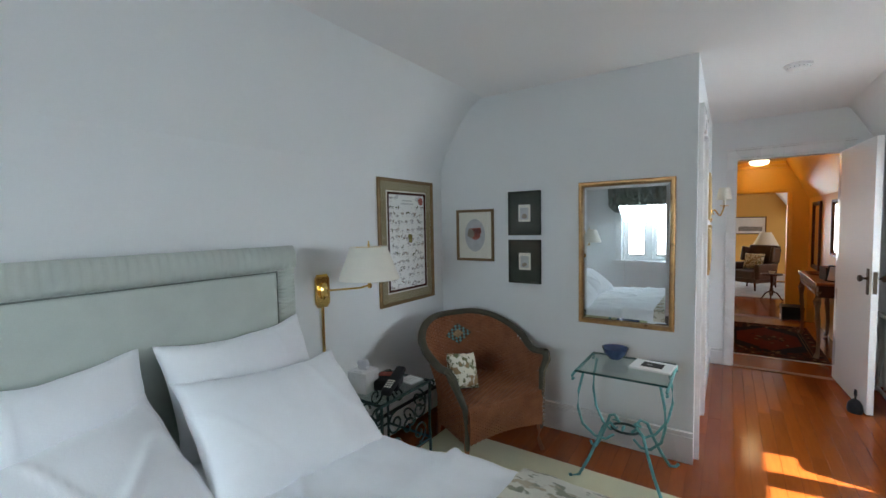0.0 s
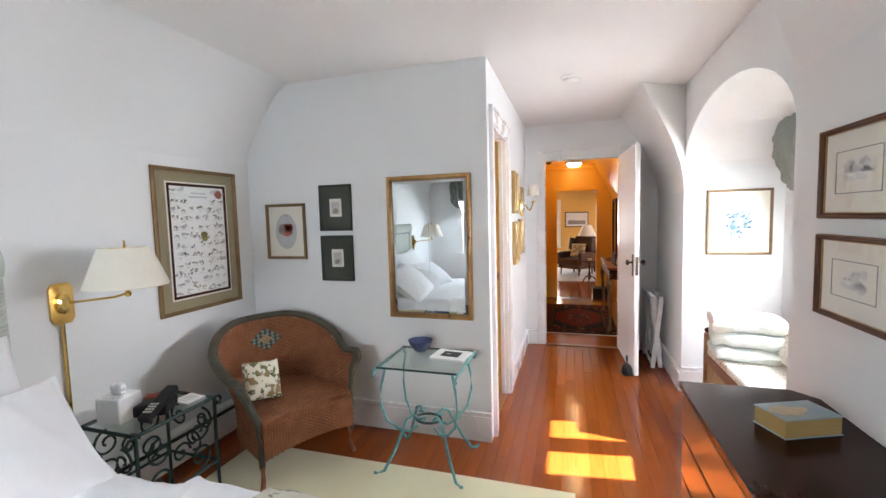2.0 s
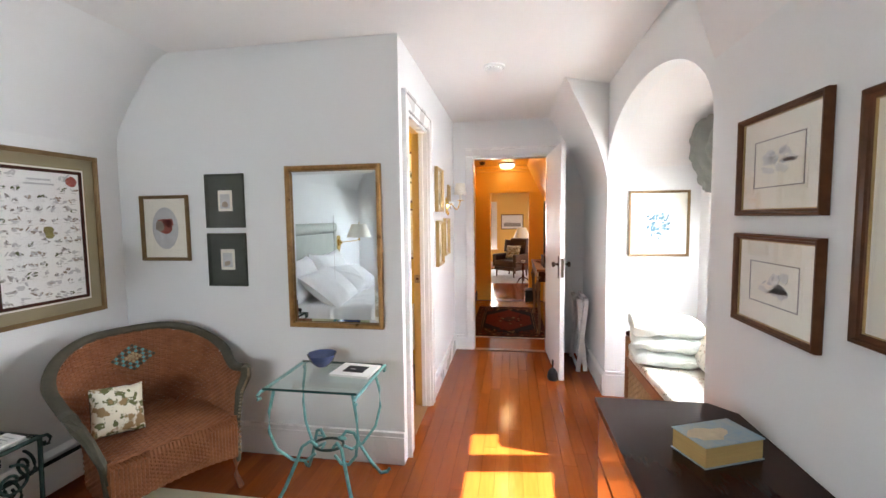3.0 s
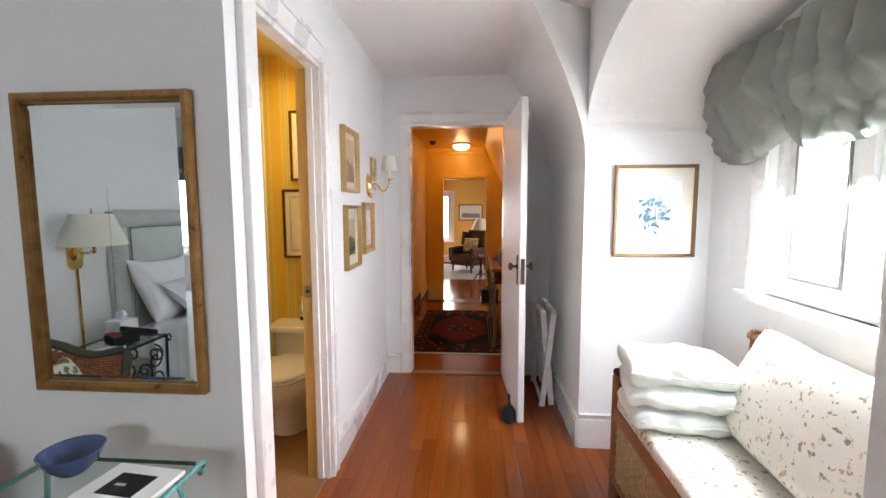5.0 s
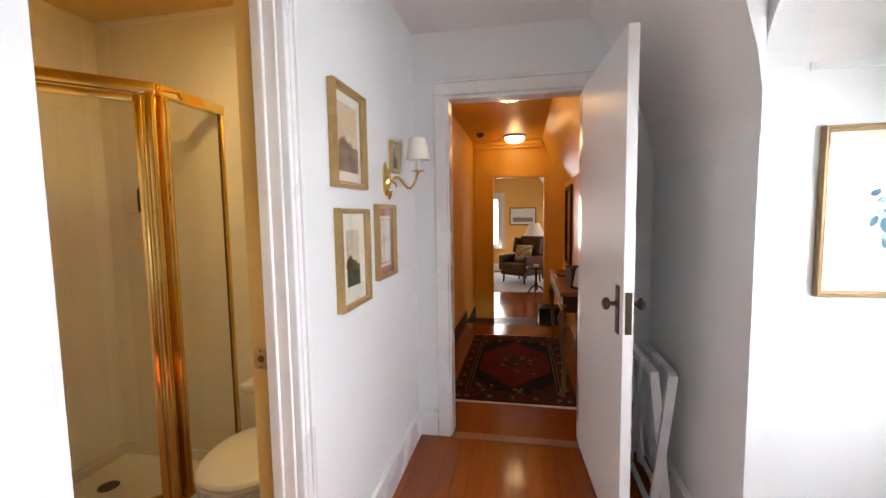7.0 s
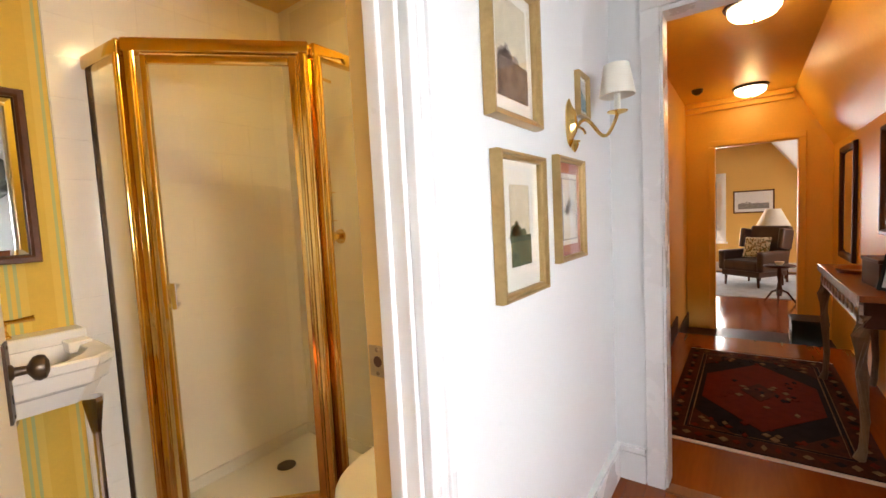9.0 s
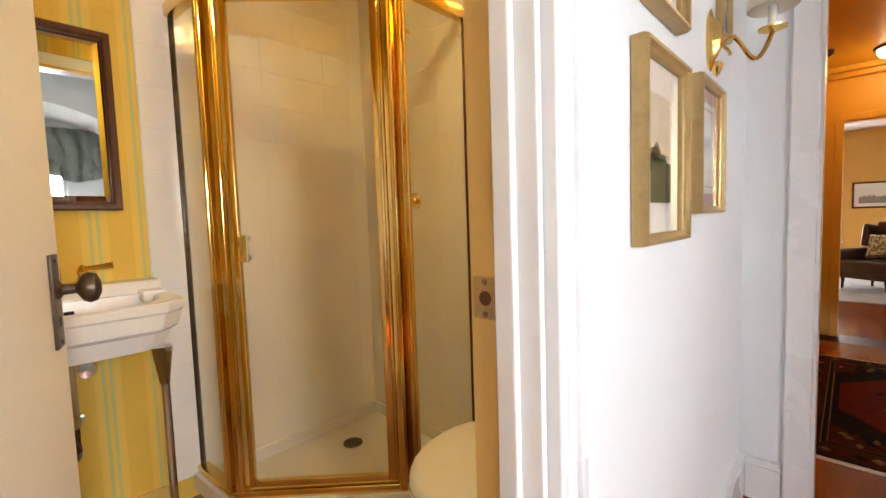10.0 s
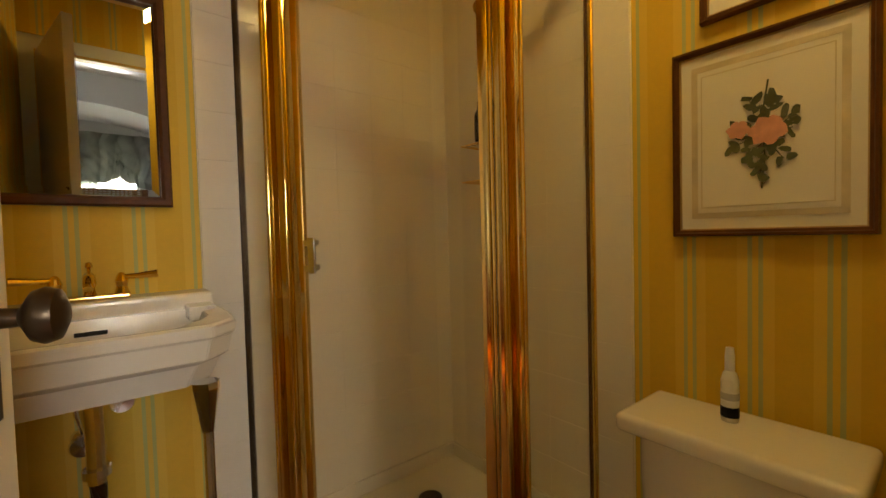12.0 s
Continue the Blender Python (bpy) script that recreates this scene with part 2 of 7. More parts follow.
MIRROR = mirror_material("mirror_glass")
PANE = glass_material("clear_glass", (0.97, 0.99, 0.98))
TABLEGLASS = glass_material("table_glass", (0.90, 0.955, 0.94))
GLASSEDGE = material("dark_green_glass_edge", (0.02, 0.07, 0.065), 0.15, vary=0.2, bump=0)
SHOWERGLASS = glass_material("shower_glass", (0.99, 0.985, 0.955), 0.03, frosted=0.02)
PICGLASS = glass_material("picture_glass", (1, 1, 1))
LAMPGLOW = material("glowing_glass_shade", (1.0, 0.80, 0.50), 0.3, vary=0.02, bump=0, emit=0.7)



def board_material():
    """The floor's wood again, with each board a little lighter or darker."""
    m = FLOORWOOD.copy()
    m.name = "oiled_floor_board"
    n, link = m.node_tree.nodes, m.node_tree.links.new
    info, rng, hsv = n.new("ShaderNodeObjectInfo"), n.new("ShaderNodeMapRange"), n.new("ShaderNodeHueSaturation")
    rng.inputs["To Min"].default_value, rng.inputs["To Max"].default_value = 0.90, 1.10
    link(info.outputs["Random"], rng.inputs["Value"])
    link(rng.outputs["Result"], hsv.inputs["Value"])
    b_in = n["Principled BSDF"].inputs["Base Color"]
    link(b_in.links[0].from_socket, hsv.inputs["Color"])
    link(hsv.outputs["Color"], b_in)
    return m


BOARD = board_material()
nt = BLINDCLOTH.node_tree
thin, mixed = nt.nodes.new("ShaderNodeBsdfTranslucent"), nt.nodes.new("ShaderNodeMixShader")
thin.inputs["Color"].default_value = (0.42, 0.45, 0.40, 1)
mixed.inputs[0].default_value = 0.3
nt.links.new(nt.nodes["Principled BSDF"].outputs[0], mixed.inputs[1])
nt.links.new(thin.outputs[0], mixed.inputs[2])
nt.links.new(mixed.outputs[0], nt.nodes["Material Output"].inputs["Surface"])
for dull in (CHESTTOP, DARKWOOD, WICKERDARK, WICKER, GREENMAT, BLACKIRON, IRON_DARK, BROWNFRAME, BLACK):
    dull.node_tree.nodes["Principled BSDF"].inputs["Specular IOR Level"].default_value = 0.12

# ---- mesh helpers ----


def part(name, bm, mat, parent=None, label=""):
    """Links a bmesh as one mesh object, under a thing or a part."""
    me = bpy.data.meshes.new(name)
    bm.normal_update()
    bm.to_mesh(me)
    bm.free()
    me.materials.append(mat)
    ob = new(name, me)
    if parent:
        ob.parent = parent
    return tagged(ob, label)


def thing(name, m, label, category, group=""):
    ob = new(name)
    ob.empty_display_size = 0.1
    ob.matrix_world = m
    return tagged(ob, label, category, group)


def smooth(ob, angle=40):
    for p in ob.data.polygons:
        p.use_smooth = True
    ob.data.set_sharp_from_angle(angle=radians(angle))
    return ob


def box(x0, x1, y0, y1, z0, z1, bevel=0.0, bm=None, seg=2):
    own = bmesh.new()
    bmesh.ops.create_cube(own, size=1.0)
    for v in own.verts:
        v.co = Vector(((x0 + x1) / 2 + v.co.x * (x1 - x0), (y0 + y1) / 2 + v.co.y * (y1 - y0), (z0 + z1) / 2 + v.co.z * (z1 - z0)))
    if bevel:
        bmesh.ops.bevel(own, geom=own.edges[:], offset=bevel, segments=seg, affect="EDGES", profile=0.6)
    return merge(bm, own)


def merge(bm, own):
    if bm is None:
        return own
    me = bpy.data.meshes.new("join")
    own.to_mesh(me)
    own.free()
    bm.from_mesh(me)
    bpy.data.meshes.remove(me)
    return bm


def moved(own, m, bm=None):
    bmesh.ops.transform(own, matrix=m, verts=own.verts[:])
    return merge(bm, own)


def sweep(points, r, seg=8, bm=None, closed=False, flat=1.0):
    """A round bar along points. r: one radius or one for each point."""
    own = bmesh.new()
    pts = [Vector(p) for p in points]
    rings = []
    up = Vector((0, 0, 1))
    for i, p in enumerate(pts):
        a = pts[i - 1] if (i or closed) else p
        b = pts[(i + 1) % len(pts)] if (i < len(pts) - 1 or closed) else p
        d = (b - a).normalized()
        side = d.cross(up)
        if side.length < 0.05:
            side = d.cross(Vector((0, 1, 0)))
        side.normalize()
        top = side.cross(d).normalized()
        rad = r[i] if isinstance(r, (list, tuple)) else r
        rings.append([own.verts.new(p + (side * math.cos(k * 2 * math.pi / seg) + top * math.sin(k * 2 * math.pi / seg) * flat) * rad) for k in range(seg)])
    last = len(rings) if closed else len(rings) - 1
    for i in range(last):
        q = rings[(i + 1) % len(rings)]
        for k in range(seg):
            own.faces.new((rings[i][k], rings[i][(k + 1) % seg], q[(k + 1) % seg], q[k]))
    if not closed:
        own.faces.new(rings[0][::-1])
        own.faces.new(rings[-1])
    bmesh.ops.recalc_face_normals(own, faces=own.faces[:])
    return merge(bm, own)


def lathe(profile, seg=24, bm=None, sx=1.0, sy=1.0, at=(0, 0, 0)):
    own = bmesh.new()
    rings = []
    for r, z in profile:
        if r < 1e-5:
            rings.append([own.verts.new((at[0], at[1], at[2] + z))])
        else:
            rings.append([own.verts.new((at[0] + r * sx * math.cos(k * 2 * math.pi / seg), at[1] + r * sy * math.sin(k * 2 * math.pi / seg), at[2] + z)) for k in range(seg)])
    for a, b in zip(rings, rings[1:]):
        for k in range(seg):
            k2 = (k + 1) % seg
            if len(a) == 1 and len(b) == 1:
                continue
            if len(a) == 1:
                own.faces.new((a[0], b[k2], b[k]))
            elif len(b) == 1:
                own.faces.new((a[k], a[k2], b[0]))
            else:
                own.faces.new((a[k], a[k2], b[k2], b[k]))
    bmesh.ops.recalc_face_normals(own, faces=own.faces[:])
    return merge(bm, own)


def prism(outline, way, bm=None):
    """A solid from a flat outline of points, pushed along a vector."""
    own = bmesh.new()
    way = Vector(way)
    a = [own.verts.new(p) for p in outline]
    b = [own.verts.new(Vector(p) + way) for p in outline]
    own.faces.new(a)
    own.faces.new(b[::-1])
    for i in range(len(a)):
        j = (i + 1) % len(a)
        own.faces.new((a[i], b[i], b[j], a[j]))
    bmesh.ops.recalc_face_normals(own, faces=own.faces[:])
    return merge(bm, own)


def arc(cx, cy, r, a0, a1, n=10):
    return [(cx + r * math.cos(radians(a0 + (a1 - a0) * i / n)), cy + r * math.sin(radians(a0 + (a1 - a0) * i / n))) for i in range(n + 1)]


def structure(name, bm, mat, label="", category=""):
    return tagged(part(name, bm, mat), label, category, kind="structure")

# ---- the large structure ----
TOP = 2.40


def boxes(*rows, bevel=0.0):
    bm = None
    for r in rows:
        bm = box(*r, bevel=bevel, bm=bm)
    return bm


structure("floor", boxes((-1.99, 2.02, -1.32, 0.60, -0.12, 0.0), (-1.99, 2.02, 0.60, 5.09, -0.12, -0.012)), FLOORWOOD, "red-brown oiled wooden strip floor", "floor")
structure("wall_west", boxes((-1.99, -1.87, -1.32, 3.03, 0, 2.5)), WALL, "white painted bedroom wall behind the bed", "wall")
cove = [(-1.885, -1.32, 1.78), (-1.869, -1.32, 1.86), (-1.862, -1.32, 1.92), (-1.83, -1.32, 2.0), (-1.755, -1.32, 2.12), (-1.66, -1.32, 2.255), (-1.58, -1.32, 2.345),
        (-1.50, -1.32, 2.392), (-1.42, -1.32, 2.412), (-1.42, -1.32, 2.46), (-1.885, -1.32, 2.46)]
smooth(structure("ceiling_slope_west", prism(cove, (0, 4.25, 0)), WALL, "white sloping ceiling above the bed", "ceiling"), 60)
structure("wall_mirror", boxes((-1.87, -0.085, 2.93, 3.03, 0, 2.46)), WALL, "pale grey-white bedroom wall with pictures", "wall")
structure("wall_hall", boxes((-0.19, -0.085, 3.03, 3.10, 0, 2.46), (-0.19, -0.085, 3.68, 5.09, 0, 2.46), (-0.19, -0.085, 3.10, 3.68, 2.03, 2.46)), WALL, "white hall wall with a door opening", "wall")
structure("wall_hall_end", boxes((-0.30, 0.12, 5.09, 5.20, 0, 2.46), (0.88, 1.50, 5.09, 5.20, 0, 2.46), (0.12, 0.88, 5.09, 5.20, 2.03, 2.46)), WALL, "white hall end wall with a doorway", "wall")
structure("wall_hall_side", boxes((1.24, 1.36, 4.16, 5.09, 0, 2.46)), WALL, "white hall side wall behind the open door", "wall")
structure("wall_east", boxes((1.24, 1.36, -1.32, 2.26, 0, 2.46)), WALL, "white bedroom wall above the chest", "wall")
structure("wall_back", boxes((-1.87, -1.30, -1.32, -1.20, 0, 2.46), (-0.50, 1.24, -1.32, -1.20, 0, 2.46), (-1.30, -0.50, -1.32, -1.20, 0, 0.85), (-1.30, -0.50, -1.32, -1.20, 1.95, 2.46)), WALL, "pale blue-white bedroom back wall", "wall")
structure("ceiling", boxes((-1.99, 1.36, -1.32, 5.20, TOP, 2.50)), CEIL, "white plaster bedroom ceiling", "ceiling")

# arch and barrel vault of the dormer
AC, AR, AZ, AH = 3.21, 0.85, 1.77, 0.40


def arch_points(n=28, grow=0.0):
    return [(AC - (AR + grow) * math.cos(math.pi * i / n), AZ + (AH + grow) * math.sin(math.pi * i / n)) for i in range(n + 1)]


bm = None
pts = arch_points()
for (ya, za), (yb, zb) in zip(pts, pts[1:]):
    bm = prism([(1.24, ya, za), (1.24, yb, zb), (1.24, yb, 2.46), (1.24, ya, 2.46)], (0.10, 0, 0), bm)
bmesh.ops.remove_doubles(bm, verts=bm.verts[:], dist=0.0005)
structure("wall_arch", bm, WALL, "white wall over the arched window alcove", "wall")
bm = None
out = arch_points(grow=0.06)
for i in range(len(pts) - 1):
    bm = prism([(1.34, *pts[i]), (1.34, *pts[i + 1]), (1.34, *out[i + 1]), (1.34, *out[i])], (0.62, 0, 0), bm)
bmesh.ops.remove_doubles(bm, verts=bm.verts[:], dist=0.0005)
smooth(structure("ceiling_vault", bm, CEIL, "white barrel-vaulted alcove ceiling", "ceiling"), 50)
structure("wall_alcove_far", boxes((1.24, 2.02, 4.06, 4.16, 0, 2.46)), WALL, "white alcove side wall with a framed print", "wall")
structure("wall_alcove_near", boxes((1.24, 2.02, 2.26, 2.36, 0, 2.46)), WALL, "white alcove side wall", "wall")
structure("wall_window", boxes((1.90, 2.02, 2.36, 2.80, 0, 2.46), (1.90, 2.02, 3.62, 4.06, 0, 2.46), (1.90, 2.02, 2.80, 3.62, 0, 0.99), (1.90, 2.02, 2.80, 3.62, 1.90, 2.46)), WALL, "white alcove wall round the window", "wall")
# out-of-view slab, added only to block high sun and crop the floor patch
structure("sun_cut_slab", prism([(2.02, 2.2, 2.12), (2.40, 2.2, 1.98), (2.42, 2.2, 2.03), (2.02, 2.2, 2.20)], (0, 2.0, 0)), TRIM, "unseen slab added to shorten the sun patch", "roof")
box_line = boxes((1.36, 1.895, 4.052, 4.062, 1.755, 1.775), (1.36, 1.895, 2.358, 2.368, 1.755, 1.775))
structure("trim_alcove", box_line, WALL, "thin plaster line under the alcove vault", "trim")


def hull(points, name, mat, label, category):
    bm = bmesh.new()
    vs = [bm.verts.new(p) for p in points]
    bmesh.ops.convex_hull(bm, input=vs)
    return structure(name, bm, mat, label, category)


def coved_slope(name, profile, y_high, y_low, y_end, label):
    """A sloping ceiling that curves down into the wall; its open end is cut on the slant."""
    own = bmesh.new()
    n = len(profile) - 1
    near = [own.verts.new((x, y_high + (y_low - y_high) * (k / n) ** 0.8, z)) for k, (x, z) in enumerate(profile)]
    far = [own.verts.new((x, y_end, z)) for x, z in profile]
    for k in range(n):
        own.faces.new((near[k], far[k], far[k + 1], near[k + 1]))
    corner, corner_far = own.verts.new((1.262, y_low + 0.01, 2.455)), own.verts.new((1.262, y_end, 2.455))
    for k in range(n):
        own.faces.new((near[k], near[k + 1], corner))
        own.faces.new((far[k + 1], far[k], corner_far))
    own.faces.new((near[0], corner, corner_far, far[0]))
    own.faces.new((near[n], far[n], corner_far, corner))
    bmesh.ops.recalc_face_normals(own, faces=own.faces[:])
    return smooth(structure(name, own, CEIL, label, "ceiling"), 35)


coved_slope("ceiling_slope_hall", [(0.88, 2.404), (0.915, 2.385), (0.96, 2.31), (1.03, 2.185), (1.10, 2.05), (1.155, 1.93), (1.20, 1.81), (1.228, 1.70), (1.241, 1.58)], 3.82, 4.057, 5.1, "white sloping hall ceiling")
hull([(1.12, 2.42, 2.405), (1.245, 2.365, 1.95), (1.245, -1.25, 1.95), (1.12, -1.25, 2.405), (1.26, 2.365, 2.46), (1.26, -1.25, 2.46), (1.12, 2.42, 2.46), (1.12, -1.25, 2.46)],
     "ceiling_slope_east", CEIL, "white sloping ceiling above the chest", "ceiling")

# bathroom
structure("bath_floor", boxes((-1.66, -0.10, 3.03, 4.55, 0.0, 0.006)), BATHFLOOR, "brown bathroom floor", "floor")
structure("bath_wall_west", boxes((-1.78, -1.66, 3.03, 4.67, 0, 2.46)), PAPER_Y, "yellow and green striped wallpaper", "wall")
structure("bath_wall_north", boxes((-1.66, -0.19, 4.55, 4.67, 0, 2.46)), PAPER_X, "yellow and green striped wallpaper", "wall")
structure("bath_wall_south", boxes((-1.66, -0.19, 3.03, 3.036, 0, 2.385)), PAPER_X, "yellow and green striped wallpaper", "wall")
structure("bath_wall_east", boxes((-0.196, -0.19, 3.76, 4.55, 0, 2.385), (-0.196, -0.19, 3.036, 3.76, 2.10, 2.385)), PAPER_Y, "yellow and green striped wallpaper", "wall")
structure("bath_ceiling", boxes((-1.66, -0.19, 3.03, 4.55, 2.385, 2.398)), BATHCEIL, "warm yellow bathroom ceiling", "ceiling")

# passage and parlour beyond the hall door
structure("passage_floor", boxes((-0.30, 1.40, 5.10, 7.75, -0.12, 0.0)), FLOORWOOD, "red-brown polished wooden passage floor", "floor")
structure("door_threshold", boxes((0.12, 0.88, 5.06, 5.13, 0.0, 0.008), bevel=0.003), CHESTWOOD, "worn wooden threshold strip", "threshold")
# landing takes a darker wood colour than the floors on either side
structure("landing_floor", boxes((-0.30, 1.40, 7.75, 8.80, -0.30, -0.17)), DARKWOOD, "wooden floor one step down, coloured darker than the passage", "floor")
structure("parlour_floor", boxes((-2.1, 3.1, 8.80, 13.95, -0.30, -0.17)), FLOORWOOD, "polished wooden parlour floor", "floor")
structure("passage_wall_left", boxes((-0.27, -0.15, 5.20, 8.70, -0.3, 2.46)), ORANGE, "orange painted passage wall", "wall")
structure("passage_wall_right", boxes((1.10, 1.40, 5.20, 8.70, -0.3, 2.46)), ORANGE, "orange painted passage wall", "wall")
structure("passage_wall_end", boxes((-0.27, 0.13, 8.70, 8.80, -0.3, 2.46), (0.835, 1.40, 8.70, 8.80, -0.3, 2.46), (0.13, 0.835, 8.70, 8.80, 1.86, 2.46)), ORANGE, "orange painted wall with a doorway", "wall")
structure("passage_wall_near", boxes((-0.15, 0.06, 5.2, 5.206, 0, 2.36), (0.94, 1.10, 5.2, 5.206, 0, 2.36), (0.06, 0.94, 5.2, 5.206, 2.1, 2.36)), ORANGE, "orange painted passage wall", "wall")
structure("passage_ceiling", boxes((-0.27, 1.40, 5.20, 8.70, 2.36, 2.46)), ORANGE, "orange painted passage ceiling", "ceiling")
hull([(0.80, 5.2, 2.365), (0.94, 5.2, 2.12), (1.105, 5.2, 1.74), (1.105, 8.7, 1.74), (0.94, 8.7, 2.12), (0.80, 8.7, 2.365), (1.12, 5.2, 2.42), (1.12, 8.7, 2.42)],
     "passage_ceiling_slope", ORANGE, "orange painted sloping passage ceiling", "ceiling")
structure("cornice_passage_end", boxes((-0.148, 0.79, 8.60, 8.698, 2.305, 2.358), (-0.148, 0.81, 8.64, 8.698, 2.255, 2.305), bevel=0.012), ORANGE, "orange painted cornice above the passage doorway", "trim")
structure("parlour_wall_far", boxes((-2.1, -0.55, 13.80, 13.95, -0.3, 2.5), (-0.02, 3.1, 13.80, 13.95, -0.3, 2.5), (-0.55, -0.02, 13.80, 13.95, -0.3, 0.45), (-0.55, -0.02, 13.80, 13.95, 1.80, 2.5)), YELLOWWALL, "warm yellow parlour wall", "wall")
structure("parlour_wall_left", boxes((-2.2, -2.1, 8.70, 13.95, -0.3, 2.5)), YELLOWWALL, "warm yellow parlour wall", "wall")
structure("parlour_wall_right", boxes((3.1, 3.2, 8.70, 13.95, -0.3, 2.5)), YELLOWWALL, "warm yellow parlour wall", "wall")
structure("parlour_wall_near", boxes((-2.1, -0.27, 8.70, 8.80, -0.3, 2.5), (1.40, 3.1, 8.70, 8.80, -0.3, 2.5)), YELLOWWALL, "warm yellow parlour wall", "wall")
structure("parlour_ceiling", boxes((-2.2, 3.2, 8.80, 13.95, 2.42, 2.52)), CEIL, "white parlour ceiling", "ceiling")
hull([(0.80, 13.8, 2.43), (1.5, 13.8, 1.45), (1.5, 10.0, 1.45), (0.80, 10.0, 2.43), (1.52, 13.8, 2.5), (1.52, 10.0, 2.5)], "parlour_ceiling_slope", CEIL, "pale sloping parlour ceiling", "ceiling")
GRASS = material("far_lawn", (0.06, 0.10, 0.035), 0.9, vary=0.4, scale=0.2, bump=0.3)
structure("ground", boxes((-400, 400, -400, 400, -3.4, -3.2)), GRASS, "green lawn below the windows", "ground")

# ---- trim ----


def skirting(name, x0, x1, y0, y1, side, h=0.19):
    """A skirting board with a moulded cap; side: the way it faces."""
    d = 0.018
    bm = None
    rows = {"-y": ((x0, x1, y0 - d, y0, 0, h - 0.03), (x0, x1, y0 - d * 0.65, y0, h - 0.03, h - 0.012), (x0, x1, y0 - d * 1.2, y0, h - 0.012, h)),
            "+x": ((x0, x0 + d, y0, y1, 0, h - 0.03), (x0, x0 + d * 0.65, y0, y1, h - 0.03, h - 0.012), (x0, x0 + d * 1.2, y0, y1, h - 0.012, h)),
            "-x": ((x0 - d, x0, y0, y1, 0, h - 0.03), (x0 - d * 0.65, x0, y0, y1, h - 0.03, h - 0.012), (x0 - d * 1.2, x0, y0, y1, h - 0.012, h))}[side]
    for r in rows:
        x_0, x_1, y_0, y_1, z_0, z_1 = r
        if side == "-y":
            y_1 += 0.004
        elif side == "+x":
            x_0 -= 0.004
        else:
            x_1 += 0.004
        bm = box(x_0, x_1, y_0, y_1, z_0 + 0.001, z_1, bm=bm)
    return structure(name, bm, TRIM, "white painted skirting board", "baseboard")


skirting("baseboard_mirror", -1.86, -0.085, 2.93, 2.93, "-y")
skirting("baseboard_west", -1.87, -1.87, -1.2, 2.91, "+x", 0.16)
skirting("baseboard_hall", -0.085, -0.085, 3.75, 5.09, "+x", 0.16)
skirting("baseboard_alcove", 1.24, 1.90, 4.06, 4.06, "-y", 0.20)
skirting("baseboard_side", 1.24, 1.24, 4.05, 5.09, "-x", 0.18)
skirting("baseboard_end", -0.065, 0.04, 5.09, 5.09, "-y", 0.16)


def casing(name, rows, label):
    bm = None
    for r in rows:
        bm = box(*r, bevel=0.005, bm=bm)
    return structure(name, bm, TRIM, label, "trim")


casing("trim_bath_door", [(-0.086, -0.066, 2.995, 3.088, 0, 2.12), (-0.086, -0.066, 3.692, 3.755, 0, 2.12), (-0.086, -0.066, 3.088, 3.692, 2.04, 2.12),
                          (-0.087, -0.058, 2.992, 3.012, 0, 2.135), (-0.087, -0.058, 3.742, 3.762, 0, 2.135), (-0.087, -0.058, 3.012, 3.742, 2.118, 2.135)], "white moulded door casing")
# golden colour carries the bulb's warm light and the daylight shade on the lining
LAMPLIT = material("golden_lamplit_paint", (0.72, 0.47, 0.14), 0.35, vary=0.03, scale=4, bump=0.04)
structure("jamb_bath_door", boxes((-0.195, -0.144, 3.094, 3.106, 0, 2.03), (-0.195, -0.144, 3.674, 3.686, 0, 2.03), (-0.195, -0.144, 3.106, 3.674, 2.018, 2.034), bevel=0.002), LAMPLIT, "door lining with lamp-lit golden colour painted in", "trim")
stop = tagged(new("jamb_bath_stop"), "white painted door stop and lining", "trim", kind="structure")
for r in ((-0.1435, -0.08, 3.094, 3.106, 0, 2.03), (-0.1435, -0.08, 3.674, 3.686, 0, 2.03), (-0.1435, -0.08, 3.106, 3.674, 2.018, 2.034)):
    part("lining_board", box(*r, bevel=0.002), TRIM, stop)
for r in ((-0.143, -0.112, 3.662, 3.675, 0, 2.018), (-0.143, -0.112, 3.105, 3.116, 0, 2.018)):
    part("stop_strip", box(*r, bevel=0.003), TRIM, stop)
for r in ((-0.084, -0.060, 3.688, 3.698, 0, 2.04), (-0.084, -0.0625, 3.716, 3.728, 0, 2.117)):
    part("bead", box(*r, bevel=0.004, seg=3), TRIM, stop)
casing("trim_hall_door", [(0.045, 0.118, 5.072, 5.092, 0, 2.04), (0.882, 0.955, 5.072, 5.092, 0, 2.04), (0.045, 0.955, 5.072, 5.092, 2.04, 2.11), (0.035, 0.965, 5.062, 5.092, 2.11, 2.128)], "white moulded door casing")
structure("jamb_hall_door", boxes((0.112, 0.128, 5.085, 5.205, 0, 2.03), (0.872, 0.888, 5.085, 5.205, 0, 2.03), (0.128, 0.872, 5.085, 5.205, 2.02, 2.036)), TRIM, "white door lining", "trim")
casing("trim_passage_door", [(0.07, 0.128, 8.685, 8.702, -0.17, 1.87), (0.837, 0.895, 8.685, 8.702, -0.17, 1.87), (0.07, 0.895, 8.685, 8.702, 1.87, 1.93)], "painted door casing")
bpy.data.objects["trim_passage_door"].data.materials[0] = ORANGE


